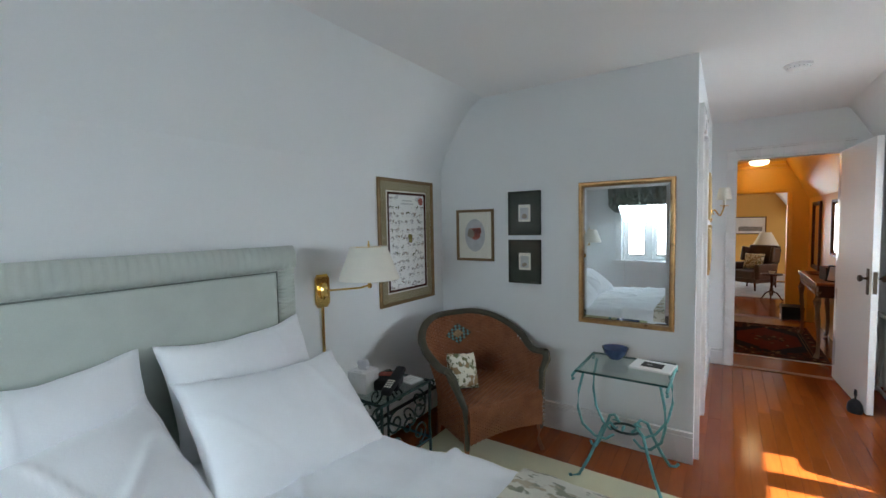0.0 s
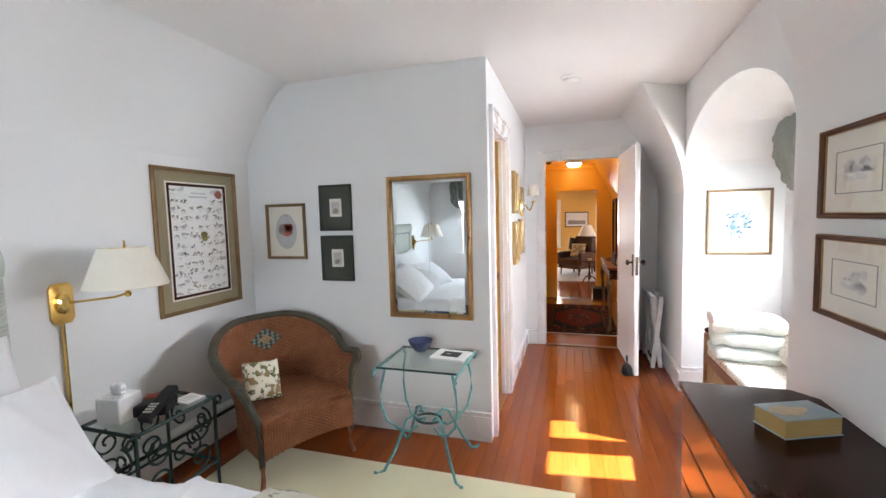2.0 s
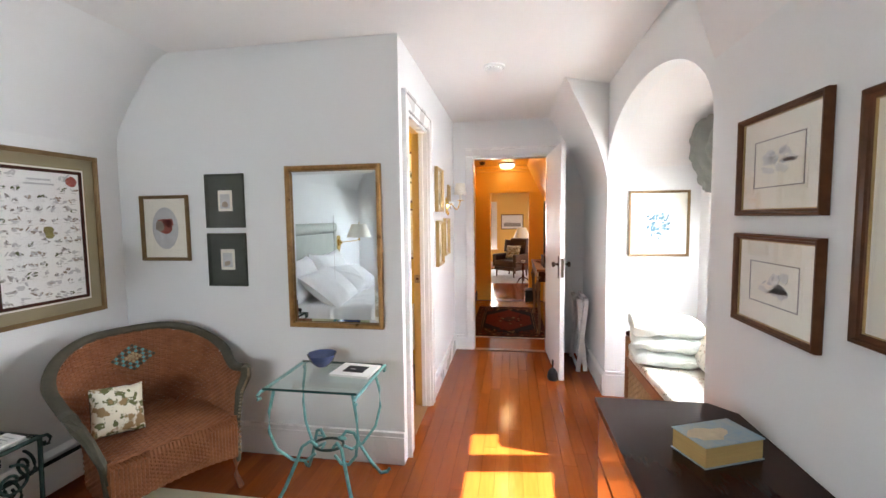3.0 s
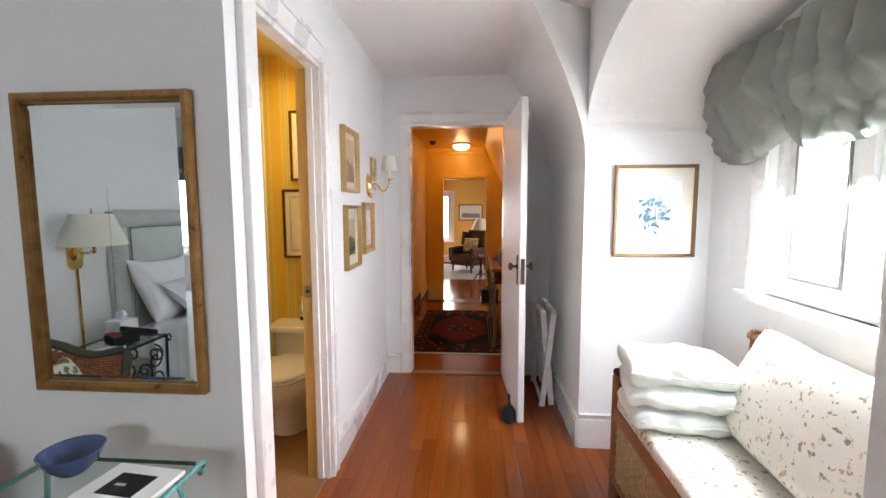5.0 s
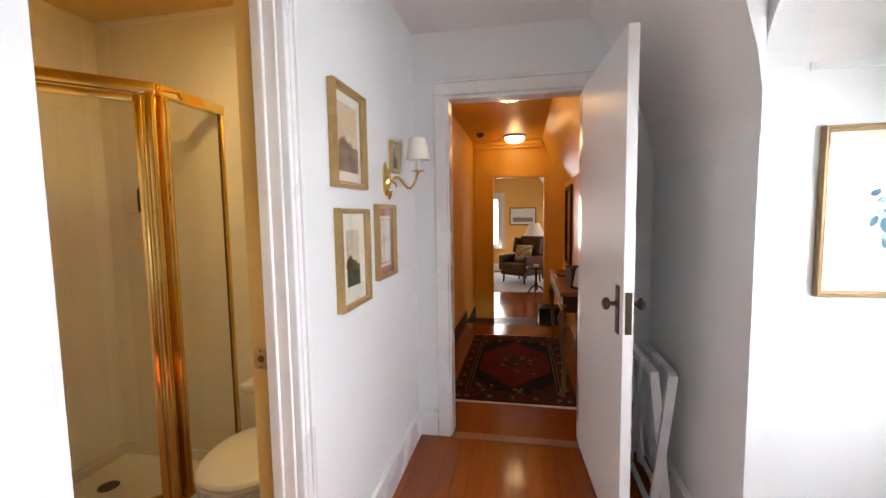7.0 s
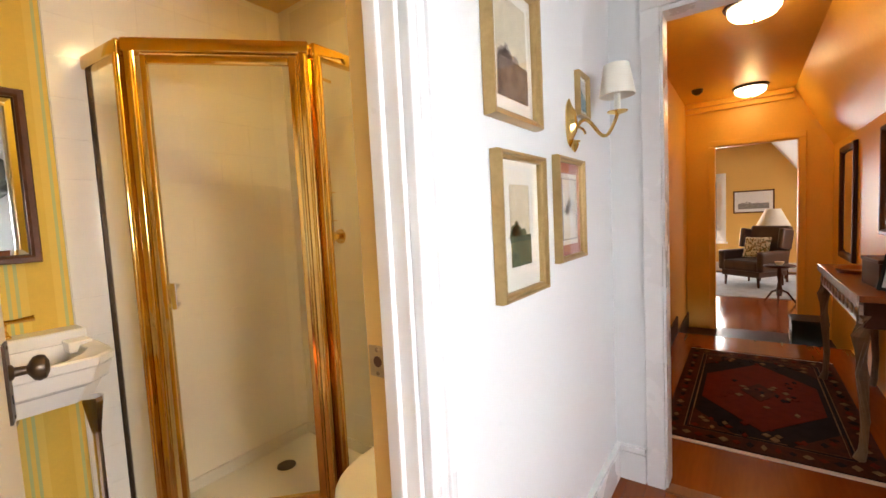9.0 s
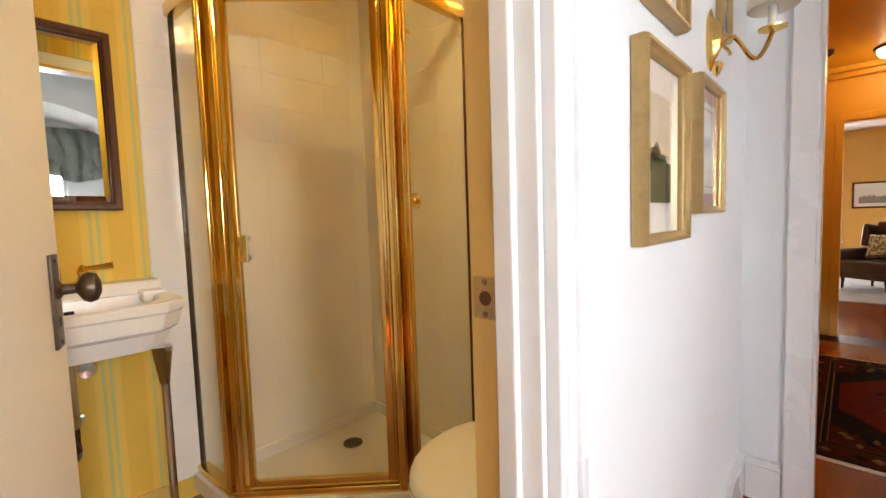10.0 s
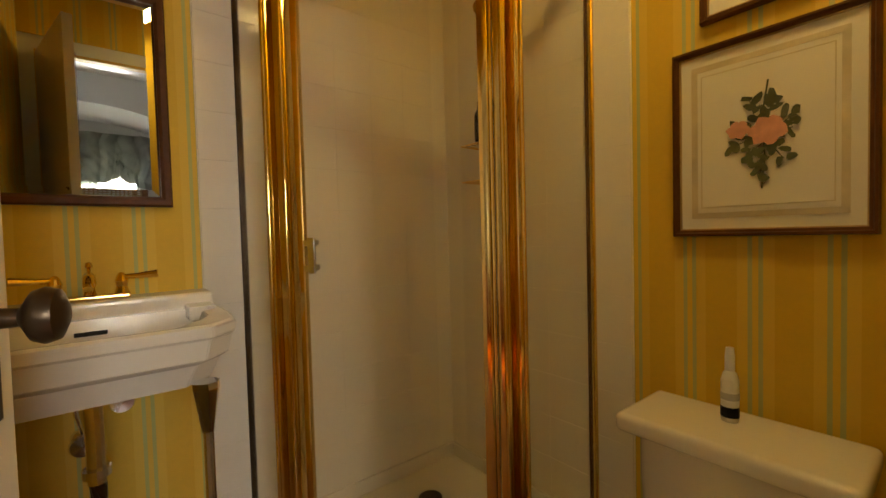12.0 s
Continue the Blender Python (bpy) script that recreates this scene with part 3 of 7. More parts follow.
def window(name, axis, at, a0, a1, z0, z1, mullions, out, label):
    """A window: frame, sashes and panes in a wall opening. axis: the wall's normal; out: +1 or -1, the way to the outside."""
    top = tagged(new(name), label, "window", kind="structure")

    def slab(u0, u1, w0, w1, d0, d1, bm=None, bevel=0.003):
        p, q = at + out * d0, at + out * d1
        lo, hi = min(p, q), max(p, q)
        return box(lo, hi, u0, u1, w0, w1, bevel, bm) if axis == "x" else box(u0, u1, lo, hi, w0, w1, bevel, bm)

    bm = slab(a0, a0 + 0.035, z0, z1, 0.03, 0.11)
    for r in ((a1 - 0.035, a1, z0, z1), (a0 + 0.035, a1 - 0.035, z1 - 0.035, z1), (a0 + 0.035, a1 - 0.035, z0, z0 + 0.035)):
        bm = slab(*r, 0.03, 0.11, bm)
    part("window_frame", bm, TRIM, top)
    edges = [a0 + 0.035] + [v for m in mullions for v in (m - 0.03, m + 0.03)] + [a1 - 0.035]
    for m in mullions:
        part("mullion", slab(m - 0.028, m + 0.028, z0 + 0.035, z1 - 0.035, 0.03, 0.11), TRIM, top)
    for u0, u1 in zip(edges[::2], edges[1::2]):
        bm = slab(u0, u0 + 0.045, z0 + 0.035, z1 - 0.035, 0.05, 0.085)
        for r in ((u1 - 0.045, u1, z0 + 0.035, z1 - 0.035), (u0 + 0.045, u1 - 0.045, z1 - 0.08, z1 - 0.035), (u0 + 0.045, u1 - 0.045, z0 + 0.035, z0 + 0.08)):
            bm = slab(*r, 0.05, 0.085, bm)
        sash = part("sash", bm, TRIM, top)
        edge = slab(u0 + 0.045, u0 + 0.057, z0 + 0.08, z1 - 0.08, 0.045, 0.06, bevel=0)
        edge = slab(u1 - 0.057, u1 - 0.045, z0 + 0.08, z1 - 0.08, 0.045, 0.06, edge, 0)
        edge = slab(u0 + 0.057, u1 - 0.057, z0 + 0.08, z0 + 0.092, 0.045, 0.06, edge, 0)
        part("screen_edge", edge, SCREENGREY, sash, "thin grey metal screen frame")
        pane = part("pane", slab(u0 + 0.045, u1 - 0.045, z0 + 0.08, z1 - 0.08, 0.064, 0.068, bevel=0), PANE, sash)
        pane.visible_shadow = False
    bm = slab(a0 - 0.09, a0, z0, z1 + 0.09, -0.018, -0.001)
    bm = slab(a1, a1 + 0.09, z0, z1 + 0.09, -0.018, -0.001, bm)
    bm = slab(a0, a1, z1, z1 + 0.09, -0.018, -0.001, bm)
    part("casing", bm, TRIM, top)
    part("window_sill", slab(a0 - 0.12, a1 + 0.12, z0 - 0.035, z0, -0.05, 0.03), TRIM, top)
    return top


window("window_1", "x", 1.90, 2.80, 3.62, 0.99, 1.90, [3.21], 1, "bright white casement window under a gathered blind")
window("window_2", "y", -1.20, -1.30, -0.50, 0.85, 1.95, [-0.90], -1, "bright white bedroom window behind the bed")
window("window_3", "y", 13.80, -0.55, -0.02, 0.45, 1.80, [], 1, "bright white parlour window")

GLOW = material("bright_overcast_distance", (0.93, 0.97, 1.0), 1.0, vary=0.05, scale=0.3, bump=0, emit=0.7)
structure("backdrop_alcove", boxes((7.0, 7.05, -4.0, 11.0, -3.2, 4.6)), GLOW, "bright hazy distance beyond the alcove window", "backdrop")
structure("backdrop_back", boxes((-8.0, 6.0, -8.05, -8.0, -3.2, 5.0)), GLOW, "bright hazy distance beyond the back window", "backdrop")
structure("backdrop_parlour", boxes((-7.0, 7.0, 20.0, 20.05, -3.2, 5.0)), GLOW, "bright hazy distance beyond the parlour window", "backdrop")

# ---- pictures and mirrors ----


def ring(w, h, loops, bm=None):
    """A frame of w by h: loops of (inset, depth towards the viewer), joined in turn."""
    own = bmesh.new()
    rows = []
    for inset, d in loops:
        a, c = w / 2 - inset, h / 2 - inset
        rows.append([own.verts.new(p) for p in ((-a, -d, -c), (a, -d, -c), (a, -d, c), (-a, -d, c))])
    for p, q in zip(rows, rows[1:]):
        for k in range(4):
            own.faces.new((p[k], p[(k + 1) % 4], q[(k + 1) % 4], q[k]))
    bmesh.ops.recalc_face_normals(own, faces=own.faces[:])
    return merge(bm, own)


def disc(cx, cz, rx, rz, y, n=10, rough_edge=0.0, bm=None, turn=0.0, thick=0.0012):
    own = bmesh.new()
    pts = []
    for k in range(n):
        a = 2 * math.pi * k / n
        f = 1 + random.uniform(-rough_edge, rough_edge)
        px, pz = rx * f * math.cos(a), rz * f * math.sin(a)
        pts.append((cx + px * math.cos(turn) - pz * math.sin(turn), -y, cz + px * math.sin(turn) + pz * math.cos(turn)))
    return prism(pts, (0, -thick, 0), bm)


def flat(x0, x1, z0, z1, y, thick=0.002):
    return box(x0, x1, -y - thick, -y, z0, z1)


def framed(name, m, w, h, fw, frame_mat, label, mount=None, art=None, mat_w=0.05, depth=0.022, glass=True, group=""):
    """A framed picture that faces its own -y, hung with its back on the wall."""
    t = thing(name, m, label, "picture", group)
    smooth(part("frame", ring(w, h, [(0, 0.0), (0, depth * 0.7), (fw * 0.15, depth), (fw * 0.45, depth * 0.98), (fw * 0.62, depth * 0.7), (fw * 0.9, depth * 0.62), (fw, depth * 0.5), (fw, 0.002)]), frame_mat, t), 25)
    part("mount", flat(-w / 2 + fw * 0.8, w / 2 - fw * 0.8, -h / 2 + fw * 0.8, h / 2 - fw * 0.8, 0.003, 0.003), mount or PAPERWHITE, t)
    if frame_mat is BROWNFRAME:
        part("gilt_slip", ring(w - 1.7 * fw, h - 1.7 * fw, [(0, 0.004), (0, 0.0105), (0.005, 0.0105), (0.006, 0.004)]), GOLDWOOD, t, "thin gilt inner slip")
    if art:
        art(t, w - 2 * fw - 2 * mat_w, h - 2 * fw - 2 * mat_w)
    if glass:
        g = part("glass", flat(-w / 2 + fw * 0.9, w / 2 - fw * 0.9, -h / 2 + fw * 0.9, h / 2 - fw * 0.9, 0.010, 0.001), PICGLASS, t)
        g.visible_shadow = False
    return t


INKRED = material("print_red", (0.40, 0.10, 0.07), 0.9, vary=0.25, bump=0)
INKGREEN = material("print_green", (0.10, 0.115, 0.055), 0.9, vary=0.4, scale=15, bump=0)
INKBROWN = material("print_brown", (0.30, 0.24, 0.19), 0.9, vary=0.4, scale=15, bump=0)
INKBLUE = material("print_blue", (0.09, 0.19, 0.25), 0.9, vary=0.35, scale=12, bump=0)
INKPALE = material("print_pale_grey", (0.52, 0.52, 0.52), 0.9, vary=0.15, scale=12, bump=0)
INKFAINT = material("print_faint_grey", (0.66, 0.65, 0.62), 0.9, vary=0.08, scale=20, bump=0)
INKPALEBLUE = material("print_pale_blue", (0.36, 0.46, 0.50), 0.9, vary=0.25, scale=20, bump=0)
INKOLIVE = material("print_olive", (0.24, 0.21, 0.06), 0.9, vary=0.4, scale=40, bump=0)
INKROSE = material("print_rose", (0.66, 0.32, 0.24), 0.9, vary=0.2, scale=25, bump=0)
INKSAND = material("print_sand", (0.62, 0.54, 0.38), 0.9, vary=0.2, scale=12, bump=0)
SHEET = material("white_print_paper", (0.85, 0.85, 0.83), 0.9, vary=0.02, scale=4, bump=0.02)


def poster_art(t, w, h):
    part("fillet", ring(w + 0.03, h + 0.03, [(0, 0.004), (0, 0.014), (0.009, 0.014), (0.014, 0.008), (0.014, 0.004)]), DARKWOOD, t, "thin dark inner fillet")
    part("inner_line", ring(w + 0.052, h + 0.052, [(0, 0.004), (0, 0.009), (0.008, 0.009), (0.008, 0.004)]), PAPERWHITE, t)
    sheet = part("print", flat(-w / 2, w / 2, -h / 2, h / 2, 0.005), SHEET, t, "white sheet covered with small coloured drawings")
    rnd = random.Random(4)
    layers = [None, None, None, None]
    cols, rows = 7, 12
    for i in range(cols):
        for j in range(rows):
            if j >= rows - 2 and 2 <= i <= 4:
                continue
            cx = -w / 2 + (i + 0.5 + rnd.uniform(-0.25, 0.25)) * w / cols
            cz = -h / 2 + (j + 0.5 + rnd.uniform(-0.2, 0.2)) * h / rows
            k = rnd.choice((0, 0, 1, 1, 2, 3))
            size, lean = rnd.uniform(0.7, 1.35), rnd.uniform(-0.5, 0.5)
            for n in range(6):
                layers[k if n < 4 else 3] = disc(cx + size * rnd.uniform(-0.020, 0.020), cz + size * rnd.uniform(-0.009, 0.009), size * rnd.uniform(0.005, 0.013), size * rnd.uniform(0.0025, 0.006), 0.007 + 0.0001 * n, 7, 0.35, layers[k if n < 4 else 3], lean + rnd.uniform(-0.8, 0.8))
            layers[1] = disc(cx, cz - 0.018, 0.016, 0.0012, 0.007, 6, 0.1, layers[1])
    for bm, mt in zip(layers, (INKBROWN, INK, INKGREEN, INKPALE)):
        tagged(part("drawings", bm, mt, sheet), kind="stuff")
    part("plant", disc(0.03, 0.02, 0.026, 0.030, 0.0085, 11, 0.35), INKOLIVE, sheet, "olive green drawing")
    part("seal", disc(w * 0.40, h * 0.44, 0.028, 0.026, 0.0085, 12, 0.15), INKRED, sheet, "small red mark")
    part("title_bars", moved(flat(-0.055, 0.055, -0.004, 0.004, 0.007), pose(0, 0, h * 0.44), flat(-0.07, 0.07, h * 0.40, h * 0.412, 0.007)), INKPALE, sheet)


def oval_art(t, w, h):
    o = part("oval", disc(0, 0, w * 0.36, h * 0.40, 0.007, 32), INKPALE, t, "grey oval vignette")
    bm = None
    for cx, cz, a, b in ((0, 0.01, 0.05, 0.045), (0.03, 0.03, 0.03, 0.028), (-0.025, 0.02, 0.03, 0.035)):
        bm = disc(cx, cz, a, b, 0.009, 14, 0.15, bm)
    part("dark_shape", bm, INKRED, o)
    part("shade", disc(-0.035, 0.015, 0.028, 0.04, 0.0105, 12, 0.2), INKBROWN, o)


def card_art(t, w, h):
    c = part("card", flat(-0.045, 0.045, -0.06, 0.062, 0.006), PAPERWHITE, t, "small cream printed card")
    part("inner_picture", flat(-0.031, 0.031, -0.045, 0.04, 0.0085), INKPALE, c)
    part("dark_shape", disc(0, -0.02, 0.02, 0.018, 0.011, 9, 0.3), INKBROWN, c)


def etching_art(t, w, h, seed=1):
    rnd = random.Random(seed)
    s = part("print", flat(-w / 2, w / 2, -h / 2, h / 2, 0.0055), PAPERWHITE, t)
    part("plate_line", ring(w * 0.92, h * 0.86, [(0, 0.007), (0, 0.009), (0.003, 0.009), (0.003, 0.007)]), INK, s, "thin ruled line")
    bm, dk = None, None
    for _ in range(9):
        bm = disc(rnd.uniform(-0.05, 0.05), rnd.uniform(-0.02, 0.03), rnd.uniform(0.01, 0.035), rnd.uniform(0.006, 0.016), 0.0075, 11, 0.3, bm, rnd.uniform(-0.4, 0.4))
    for _ in range(4):
        dk = disc(rnd.uniform(-0.04, 0.05), rnd.uniform(-0.01, 0.03), rnd.uniform(0.004, 0.014), rnd.uniform(0.002, 0.006), 0.009, 8, 0.4, dk, rnd.uniform(-0.6, 0.9))
    part("wash", bm, INKFAINT, s)
    part("strokes", dk, INKPALE, s)


def plant_art(ink, bloom, spread, seed, sheet_mat=None):
    def art(t, w, h):
        rnd = random.Random(seed)
        s = part("print", flat(-w / 2, w / 2, -h / 2, h / 2, 0.0055), sheet_mat or PAPERWHITE, t)
        part("plate_line", ring(w * 0.96, h * 0.94, [(0, 0.007), (0, 0.0085), (0.002, 0.0085), (0.002, 0.007)]), INKSAND, s)
        stem = sweep([(0, -0.009, -h * 0.36), (0.006, -0.009, -h * 0.15), (0, -0.009, h * 0.1), (0.012, -0.009, h * 0.34)], 0.002, 5)
        leaves, tint = None, None
        big = 1.0 if bloom else 1.2
        for k in range(9):
            a = 0.5 + k * 0.72 + rnd.uniform(-0.15, 0.15)
            reach = spread * rnd.uniform(0.75, 1.1)
            end = (math.cos(a) * reach * w, math.sin(a) * reach * h)
            stem = sweep([(0.003, -0.009, end[1] * 0.2 - 0.01), (end[0] * 0.6, -0.009, end[1] * 0.55 - 0.004), (end[0], -0.009, end[1])], 0.0012, 4, stem)
            for j in range(6):
                f = 0.35 + 0.65 * j / 5
                cx, cz = end[0] * f + rnd.uniform(-0.006, 0.006), end[1] * f + rnd.uniform(-0.006, 0.006)
                turn = a + (0.9 if j % 2 else -0.9) + rnd.uniform(-0.3, 0.3)
                piece = (cx + 0.009 * math.cos(turn), cz + 0.009 * math.sin(turn), rnd.uniform(0.010, 0.017) * big, rnd.uniform(0.005, 0.009) * big, 0.0075 + 0.0001 * (6 * k + j), 8, 0.22)
                if j % 3 == 1 and not bloom:
                    tint = disc(*piece, tint, turn)
                else:
                    leaves = disc(*piece, leaves, turn)
        if tint:
            part("pale_leaves", tint, INKPALEBLUE, s)
        part("stem", stem, ink, s)
        part("leaves", leaves, ink, s)
        if bloom:
            part("printed_border", ring(w * 1.13, h * 1.09, [(0, 0.0065), (0, 0.0078), (0.014, 0.0078), (0.014, 0.0065)]), INKSAND, s, "faint printed border")
            for cx, cz, r in ((-w * 0.17, 0.015, 0.022), (0.012, 0.004, 0.034)):
                bm = None
                for k in range(7):
                    bm = disc(cx + r * 0.5 * math.cos(k), cz + r * 0.4 * math.sin(k), r * 0.62, r * 0.5, 0.013 + 0.0003 * k, 10, 0.12, bm, k)
                part("bloom", bm, bloom, s, "pink rose bloom")
    return art


def scene_art(low, high):
    def art(t, w, h):
        s = part("print", flat(-w / 2, w / 2, -h / 2, h / 2, 0.0055), high, t)
        rnd = random.Random(8)
        bm = flat(-w / 2, w / 2, -h / 2, -h * 0.12, 0.008)
        for k in range(8):
            bm = disc(rnd.uniform(-w * 0.4, w * 0.4), -h * 0.12 + rnd.uniform(-0.01, 0.02), rnd.uniform(0.01, 0.03), rnd.uniform(0.008, 0.02), 0.008, 8, 0.3, bm)
        part("foreground", bm, low, s)
    return art


framed("framed_poster", pose(-1.868, 2.475, 1.34, rz=90), 0.615, 0.885, 0.024, GOLDDARK, "framed poster of small drawings with wide olive border", OLIVEMAT, poster_art, 0.085)
framed("framed_print", pose(-1.555, 2.928, 1.37), 0.325, 0.395, 0.02, GOLDDARK, "small gilt-framed print with an oval vignette", PAPERWHITE, oval_art, 0.02)
framed("framed_card", pose(-1.145, 2.928, 1.527), 0.245, 0.315, 0.012, GREENMAT, "small card in a wide grey-green frame", GREENMAT, card_art, 0.05, group="pair of grey-green frames")
framed("framed_card", pose(-1.145, 2.928, 1.180), 0.245, 0.315, 0.012, GREENMAT, "small card in a wide grey-green frame", GREENMAT, card_art, 0.05, group="pair of grey-green frames")


def wall_mirror(name, m, w, h, fw, frame_mat, label, depth=0.028):
    t = thing(name, m, label, "mirror")
    smooth(part("frame", ring(w, h, [(0, 0), (0, depth * 0.8), (fw * 0.2, depth), (fw * 0.7, depth * 0.95), (fw, depth * 0.6), (fw, 0.004)]), frame_mat, t), 25)
    part("glass", ring(w - 2 * fw, h - 2 * fw, [(0, 0.006), (0.022, 0.0105), (min(w, h) / 2 - fw - 0.0005, 0.0105)]), MIRROR, t, "mirror glass with a slanted edge")
    part("backing", flat(-w / 2 + fw * 0.5, w / 2 - fw * 0.5, -h / 2 + fw * 0.5, h / 2 - fw * 0.5, 0.0, 0.003), BROWNFRAME, t)
    return t


wall_mirror("wall_mirror", pose(-0.473, 2.928, 1.252), 0.565, 0.925, 0.028, AMBERGILT, "tall wall mirror in a narrow gilt frame")
framed("framed_etching", pose(1.238, 1.955, 1.552, rz=-90), 0.375, 0.292, 0.018, BROWNFRAME, "brown-framed pale etching with a cream mount", PAPERWHITE, lambda t, w, h: etching_art(t, w, h, 3), 0.05, group="etchings above the chest")
framed("framed_etching", pose(1.238, 1.955, 1.216, rz=-90), 0.375, 0.275, 0.018, BROWNFRAME, "brown-framed pale etching with a cream mount", PAPERWHITE, lambda t, w, h: etching_art(t, w, h, 5), 0.05, group="etchings above the chest")
framed("framed_etching", pose(1.238, 1.43, 1.40, rz=-90), 0.48, 0.52, 0.024, BROWNFRAME, "larger red-brown framed pale print", PAPERWHITE, lambda t, w, h: etching_art(t, w, h, 7), 0.07, group="etchings above the chest")

# ---- bed ----


def noise_at(x, y, z, s):
    return noise.noise(Vector((x * s, y * s, z * s)))


def cushion(w, h, d, flange=0.0, wrinkle=0.006, seed=0.0, n=22, sag=0.0, power=0.42):
    """A soft pillow in its own xz plane, thick along y, with pinched corners."""
    own = bmesh.new()
    front, back = [], []
    for j in range(n + 1):
        fr, bk = [], []
        for i in range(n + 1):
            u, v = 2 * i / n - 1, 2 * j / n - 1
            inner_u, inner_v = min(1, abs(u) / (1 - flange)), min(1, abs(v) / (1 - flange))
            t = (max(0, 1 - inner_u ** 2.6) * max(0, 1 - inner_v ** 2.6)) ** power * d / 2 + 0.003
            px = u * w / 2 * (1 - 0.05 * (1 - v * v) * abs(u) ** 3)
            pz = v * h / 2 * (1 - 0.05 * (1 - u * u) * abs(v) ** 3) - sag * (1 - u * u) * (v > 0) * v
            px += 0.9 * wrinkle * abs(u) ** 4 * noise_at(seed, v * 0.5, 1.0, 4.0) * (1 if u > 0 else -1)
            pz += 1.4 * wrinkle * abs(v) ** 4 * noise_at(u * 0.6, seed, 2.0, 4.5)
            wob = 0.45 * wrinkle * (1.6 * noise_at(px + seed, 0.3, pz, 3.5) + 0.25 * noise_at(px, seed, pz, 12))
            soft = min(1.0, t * 16)
            crease = abs(noise_at(px * 1.6 + seed, 0.7, pz * 0.7 + px * 0.9, 2.3))
            fold = math.exp(-(crease / 0.035) ** 2) * (0.5 + 0.5 * noise_at(px + seed, 5.0, pz, 2.0))
            wob += -0.9 * wrinkle * fold * soft
            fr.append(own.verts.new((px, -t + wob, pz)))
            bk.append(own.verts.new((px, t + wob, pz)) if 0 < i < n and 0 < j < n else fr[-1])
        front.append(fr)
        back.append(bk)
    for j in range(n):
        for i in range(n):
            own.faces.new((front[j][i], front[j][i + 1], front[j + 1][i + 1], front[j + 1][i]))
            f = (back[j][i], back[j + 1][i], back[j + 1][i + 1], back[j][i + 1])
            own.faces.new(f)
    bmesh.ops.recalc_face_normals(own, faces=own.faces[:])
    return own


BX0, BX1, BY0, BY1 = -1.78, -0.08, -0.10, 1.41
bed = thing("bed", pose(0, 0, 0), "wide bed with white linen against a padded headboard", "bed")
part("base", box(BX0, BX1, BY0 + 0.05, BY1 - 0.05, 0.10, 0.30, 0.01), HEADCLOTH, bed)
smooth(part("mattress", box(BX0, BX1, BY0 + 0.03, BY1 - 0.03, 0.30, 0.53, 0.05, seg=4), LINEN, bed))
for x, y in ((BX0 + 0.1, BY0 + 0.12), (BX0 + 0.1, BY1 - 0.12), (BX1 - 0.1, BY0 + 0.12), (BX1 - 0.1, BY1 - 0.12)):
    part("leg", lathe([(0.0, 0), (0.022, 0), (0.03, 0.10), (0.0, 0.10)], 10, at=(x, y, 0)), DARKWOOD, bed)
# padded headboard: inner panel, dark seam line, gathered border
HY0, HY1, HZ = -0.14, 1.455, 1.355
part("headboard", box(-1.868, -1.80, HY0, HY1, 0.05, HZ, 0.02, seg=3), HEADCLOTH, bed, "pale green padded headboard")
hb = bpy.data.objects["headboard"]
own = bmesh.new()


def gathered(u0, u1, v0, v1, along):
    """A band of cloth gathered into small folds, in the plane x = -1.79."""
    n, k = 150, 8
    grid = []
    for i in range(n + 1):
        row = []
        for j in range(k + 1):
            s, c = i / n, j / k
            bulge = math.sin(math.pi * c) ** 0.6 * 0.028
            fold = 0.005 * math.sin(i * 1.9 + 1.4 * noise_at(s * 3, c, 0, 4)) * (0.4 + 0.6 * abs(2 * c - 1))
            y, z = (u0 + (u1 - u0) * s, v0 + (v1 - v0) * c) if along == "y" else (u0 + (u1 - u0) * c, v0 + (v1 - v0) * s)
            row.append(own.verts.new((-1.805 + bulge + fold, y, z)))
        grid.append(row)
    for i in range(n):
        for j in range(k):
            own.faces.new((grid[i][j], grid[i + 1][j], grid[i + 1][j + 1], grid[i][j + 1]))


gathered(HY0, HY1, HZ - 0.115, HZ + 0.01, "y")
gathered(HY1 - 0.115, HY1 + 0.005, 0.5, HZ - 0.10, "z")
gathered(HY0 - 0.005, HY0 + 0.115, 0.5, HZ - 0.10, "z")
bmesh.ops.recalc_face_normals(own, faces=own.faces[:])
smooth(part("gathered_border", own, HEADCLOTH, hb, "pale green gathered cloth border"), 70)
smooth(part("padding", box(-1.81, -1.775, HY0 + 0.115, HY1 - 0.115, 0.45, HZ - 0.115, 0.016, seg=4), HEADCLOTH, hb))
# dark line carries the shaded groove of the headboard seam in its colour
part("piping", sweep([(-1.777, HY0 + 0.115, 0.5), (-1.777, HY0 + 0.115, HZ - 0.115), (-1.777, HY1 - 0.115, HZ - 0.115), (-1.777, HY1 - 0.115, 0.5)], 0.0042, 6), SEAMSHADE, hb, "thin dark cord standing for the shaded seam groove")


